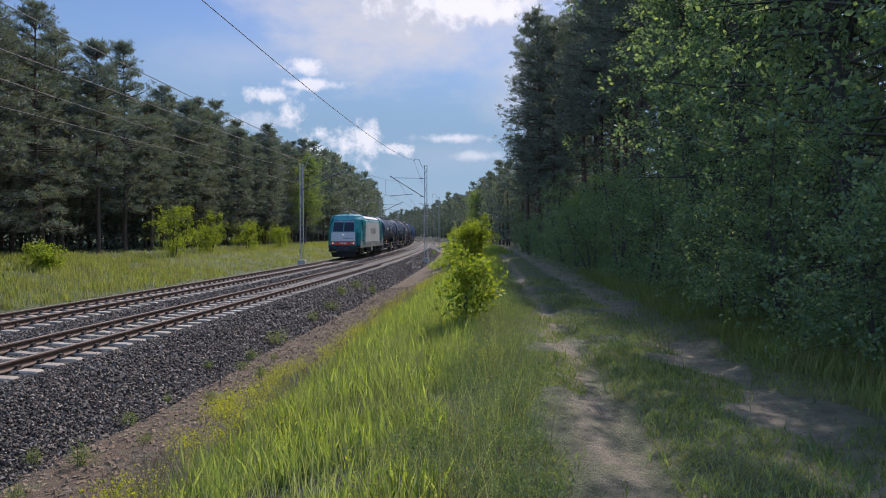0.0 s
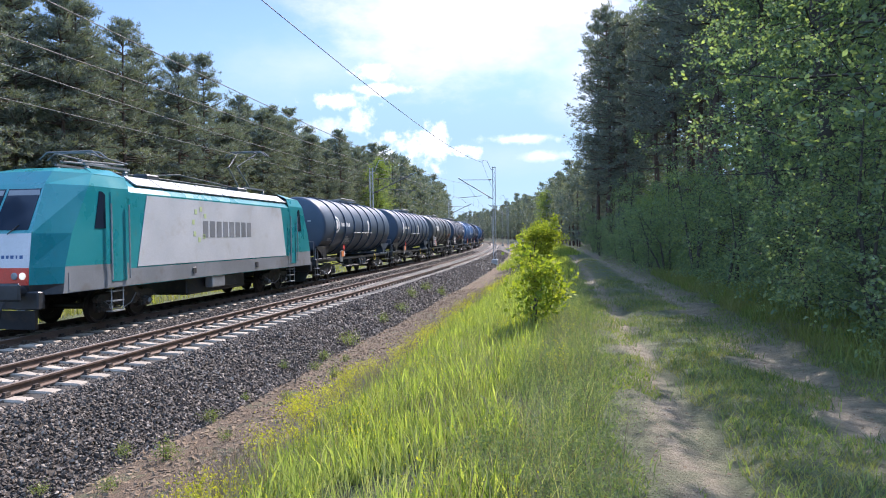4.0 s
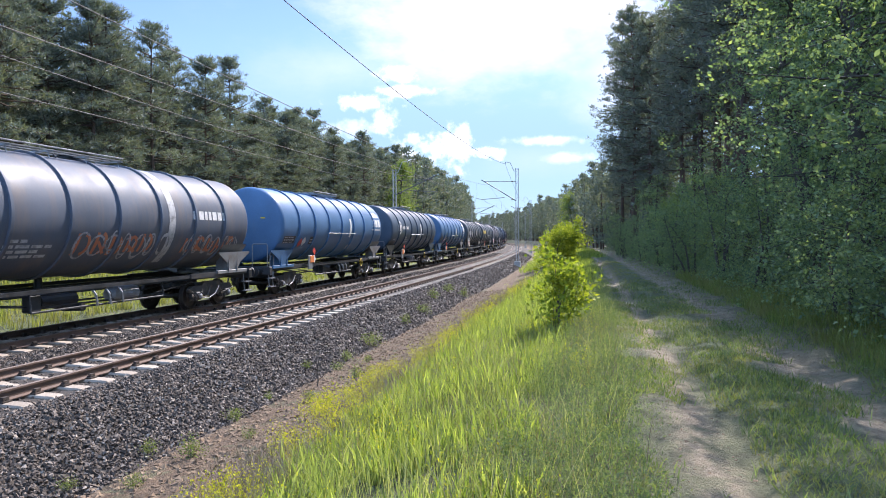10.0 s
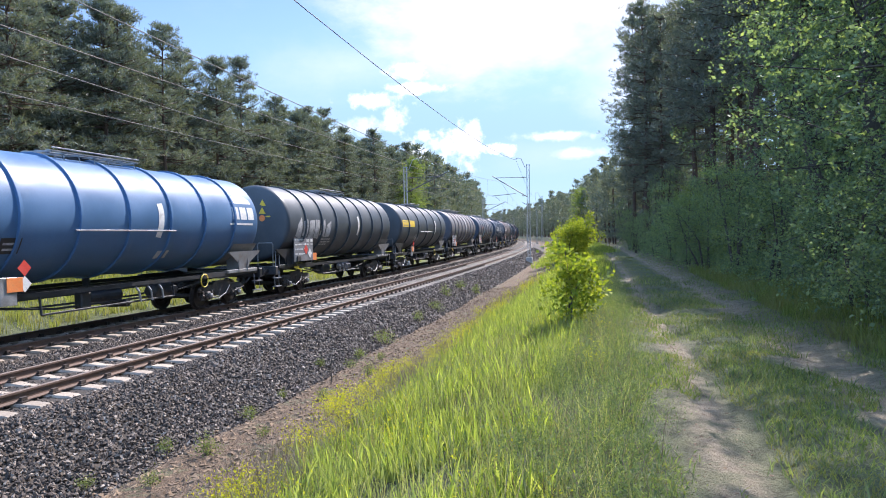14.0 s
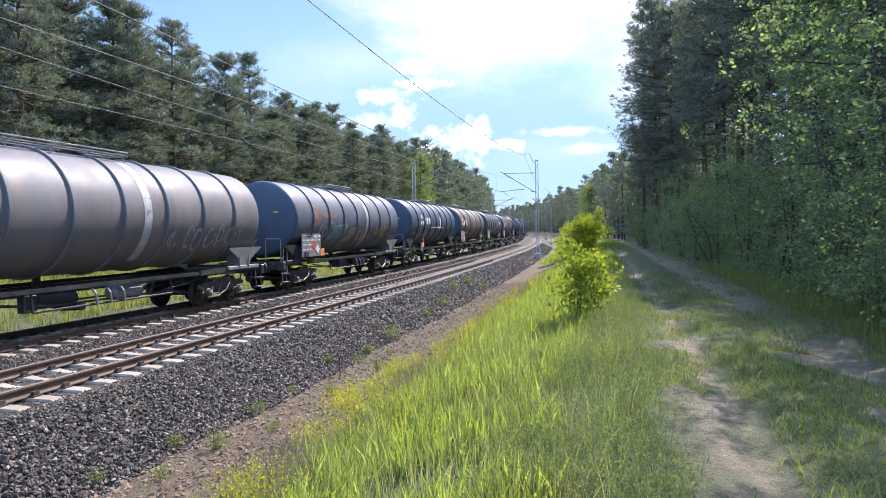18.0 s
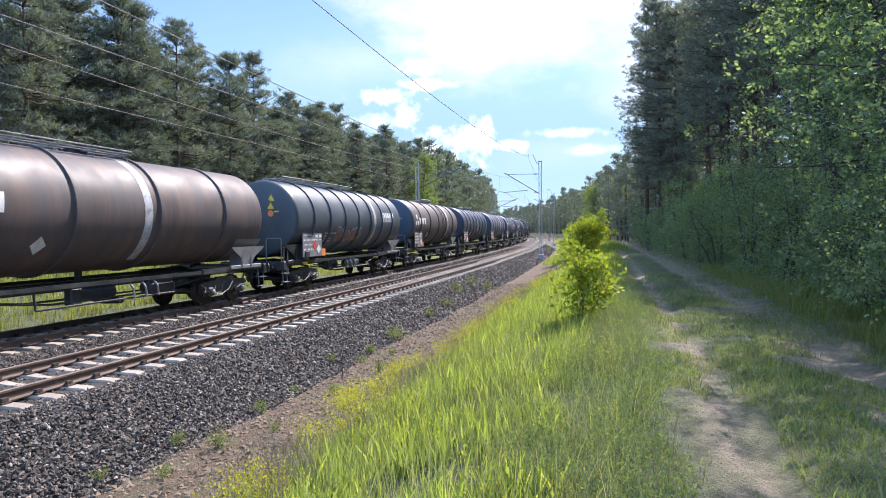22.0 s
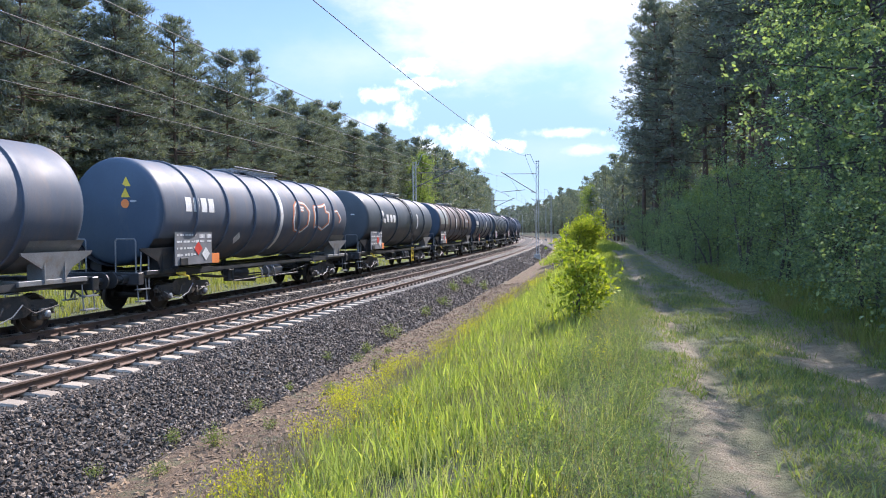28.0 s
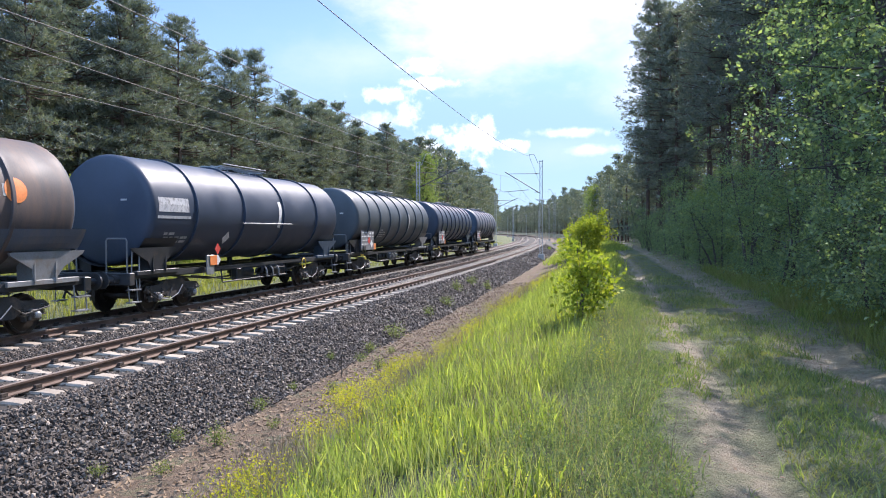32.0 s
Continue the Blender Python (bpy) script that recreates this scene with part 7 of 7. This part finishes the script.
SM = ("small", M_FADED, -HALF + 2.0, 0, 1)
LOGO_R = lambda m: ("round", m, -5.0, 4, 0)
LOGO_T = lambda m, y=-6.4: ("tri", m, y, 4, 0)
ST = ("streak", M_WHITE, 1.3, 2, 0)
SM2 = ("small", M_FADED, -3.4, 4, 2)
DM = ("diamond", M_WHITE, -2.9, -2, 0)
CARS = [
    ("slate", 7, "dark slate tank wagon with a white round emblem", dict(plates=True), [LOGO_R(M_WHITE), ST, SM, SM2]),
    ("slate", 7, "dark slate tank wagon with a white round emblem", dict(plates=True), [LOGO_R(M_WHITE), ST, SM, SM2]),
    ("charcoal", 5, "charcoal tank wagon with faded block lettering and sprayed loops", dict(ladder=True), [("four", M_WHITE, -4.7, 8, 0), ("tag", M_GRAF, -2.9, 4, 3), ("loops", M_GRAF, -2.9, 2, 3), ("tag", M_GRAFC, 3.4, 2, 4), ("loops", M_GRAF, 3.2, 0, 21), ("streak", M_WHITE, 2.2, 4, 0), SM]),
    ("dusty", 7, "dusty blue-grey tank wagon with sprayed scribbles", dict(walk_long=True), [("tag", M_GRAFC, -1.2, -2, 5), ("loops", M_GRAF, -1.2, -4, 5), ("word", M_WHITE, 3.4, 6, 2), ("long_streak", M_FADED, 2.3, 0, 0), ("small", M_FADED, -3.6, 2, 6), ("tag", M_GRAFC, 3.4, -4, 7), ("loops", M_GRAF, 3.4, -6, 7)]),
    ("blue", 7, "bright blue tank wagon with a black data plate", dict(plates=True), [("plaque", M_BLACK, -6.7, 0, 0), ("plaque_rows", M_FADED, -6.7, 0, 5), ST, ("three", M_WHITE, 5.2, 10, 0), ("diamond", M_WHITE, -4.75, 2, 0), ("diamond", M_RED, -5.1, 0, 0)]),
    ("slate", 7, "dark slate tank wagon with a white round emblem", dict(plates=True), [LOGO_R(M_WHITE), ST, SM, SM2]),
    ("blue", 7, "bright blue tank wagon with a black data plate", dict(plates=True), [("plaque", M_BLACK, -6.7, 0, 0), ("plaque_rows", M_FADED, -6.7, 0, 6), ST, ("three", M_WHITE, 5.2, 10, 0), ("diamond", M_WHITE, -4.75, 2, 0), ("diamond", M_RED, -5.1, 0, 0)]),
    ("charcoal", 7, "charcoal tank wagon with large pale block letters", dict(), [("blocks", M_FADED, -6.2, 14, 9), SM2, ST]),
    ("charcoal", 5, "charcoal tank wagon with a yellow band", dict(plates=True), [("band", M_YELLOW, -6.6, 2, 0), ("small", M_FADED, -3.2, 4, 2), ("streak", M_WHITE, 3.0, 4, 0), ("word", M_BLUEMARK, -6.4, 7, 4), DM]),
    ("pale", 7, "pale weathered tank wagon with a worn white stripe", dict(walk_long=True), [("long_streak", M_FADED, 0.9, 0, 0), ("loops", M_GRAF, 2.3, -4, 10)]),
    ("dusty", 7, "dusty grey tank wagon with coloured graffiti", dict(), [("round", M_LOGORED, -5.0, 6, 0), ("slab", M_GRAFB, -3.6, 2, 0), ("slab", M_GRAFB, -3.0, 4, 0), ("slab_lines", M_BLUEMARK, -3.3, 2, 0), ("slab", M_GRAFY, -1.7, -3, 0), ("slab_lines", M_BLUEMARK, -1.7, -3, 0), ("loops", M_GRAF, -4.4, 6, 23), ("short_tag", M_GRAFP, 0.6, -2, 12), ("short_tag", M_GRAFY, 3.3, 4, 22), ("short_tag", M_GRAFY, 4.6, 4, 25), ("long_streak", M_FADED, 1.5, 0, 0)]),
    ("slate", 7, "dark slate tank wagon with a white three-part emblem", dict(plates=True), [LOGO_T(M_WHITE, -4.6), ST, SM, SM2]),
    ("brown", 4, "brown weathered tank wagon with a pale emblem", dict(walk_long=True), [LOGO_T(M_WHITE), ("long_streak", M_FADED, 0.8, 0, 0), DM]),
    ("charcoal", 7, "dark tank wagon with white lettering bars and scribbles", dict(walk_long=True), [("tag", M_GRAFC, -2.3, -2, 24), ("loops", M_GRAF, -2.4, -4, 13), ("word", M_WHITE, 3.6, 12, 5), ("word", M_FADED, 3.4, 3, 8), ("small", M_BLUEMARK, 2.2, 20, 9), ("long_streak", M_FADED, 2.4, 0, 0), ("small", M_FADED, -4.0, 2, 14)]),
    ("brown", 5, "rust-brown tank wagon with a white emblem and hatch ladder", dict(ladder=True), [LOGO_T(M_WHITE), ("long_streak", M_FADED, 3.2, 0, 0), ("loops", M_GRAF, 3.6, -6, 15), DM]),
    ("navy", 7, "blue-black tank wagon with an orange round emblem", dict(), [("round", M_LOGORED, -5.2, 8, 0), ("streak", M_WHITE, 0.7, 0, 0), DM]),
    ("dusty", 6, "dusty grey tank wagon with faded block graffiti", dict(), [("blocks", M_BLACK, 0.5, -10, 16), ("loops", M_GRAF, 1.0, -8, 17), ("long_streak", M_FADED, 2.2, 0, 0)]),
    ("dusty", 7, "grey tank wagon with large outlined graffiti", dict(), [("four", M_WHITE, -5.9, 8, 0), ("long_streak", M_WHITE, 0.2, 0, 0), ("outline", M_GRAFC, 1.2, 0, 0), ("outline", M_WHITE, 1.28, 0, 1), DM]),
    ("charcoal", 4, "black tank wagon with a white emblem and a yellow-footed ladder", dict(ladder=True, yellow=True), [LOGO_T(M_WHITE, -4.8), ("streak", M_WHITE, 2.9, 4, 0)]),
    ("brown", 6, "rust-brown tank wagon with a grey skirt and orange ring mark", dict(ladder=True, skirt=True), [("repaint", M_REPAINT, -6.75, 2, 0), ("word", M_FADED, 3.6, 10, 6), ("disc", M_ORANGE, 5.3, 10, 0), ("streak", M_WHITE, -0.6, 4, 0)]),
    ("navy", 4, "blue-black tank wagon with a pale boxed emblem", dict(plates=True), [("block", M_FADED, -6.7, 5, 0), ("streak", M_WHITE, 1.0, 4, 0), DM, SM]),
    ("charcoal", 7, "dark tank wagon with a grey sign board", dict(), [SM2, ("streak", M_FADED, 2.0, 0, 0)]),
    ("navy", 8, "blue-black tank wagon with many stiffening rings", dict(), [SM2]),
    ("dusty", 7, "dusty brown-grey tank wagon at the train's end", dict(), [SM2]),
]
TRAIN = []
for i, (look_, rings, label, kw, marks) in enumerate(CARS):
    TRAIN.append((tank_wagon(i, look_, rings, label, marks, pale_saddle=look_ not in ("slate", "navy"), **kw), i))
TRAIN[20][0].scale = (1, 0.92, 1)      # a shorter wagon
for y in LOCO_BOGIES:
    bogie(loco, y)


# ---- motion of the train ----


def run(t):
    """Metres that the train has come nearer at t seconds."""
    return 12.348 * t + 0.00606 * t * t


def on_track(s, z=0.0):
    p = at(s, FAR_TRACK, z)
    return pose(p.x, p.y, p.z, 0, 0, turn(s))


LOCO_AT = 72.5             # where the locomotive's middle stands at the start
WAGONS_AT = [90.0, 106.6, 123.05, 139.87, 156.72, 173.15, 189.67, 206.1, 222.5, 239.27, 256.17, 273.12,
             289.6, 306.32, 323.16, 339.95, 357.15, 373.98, 390.98, 407.59, 423.7, 439.8, 456.6, 473.6]
times = [float(t) for t in range(0, 33)]


NEAR_AT = {loco.name: LOCO_AT, **{wagon.name: WAGONS_AT[i] for wagon, i in TRAIN}}


def motions():
    walk(loco, [(t, on_track(LOCO_AT - run(t))) for t in times])
    for wagon, i in TRAIN:
        walk(wagon, [(t, on_track(WAGONS_AT[i] - run(t))) for t in times])
    # wheels roll without slipping; they are keyed while their wagon is near enough for it to show
    for wheelset, y in WHEELS:
        start = NEAR_AT[wheelset.parent.parent.name]
        first, last = max(0, int((start - 95.0) / 12.4 * FPS)), min(32 * FPS, int((start + 30.0) / 12.35 * FPS))
        last = max(last, first + 2)
        keys = [0] * (first > 1) + list(range(first, last + 1)) + [32 * FPS] * (last < 32 * FPS - 1)
        rows = []
        for k in keys:
            k_ = min(max(k, first), last) / FPS
            rows.append((k / FPS, Matrix.Translation((0, y, 0.46)) @ Matrix.Rotation(run(k_) / 0.46, 4, "X")))
        walk(wheelset, rows)


motions()
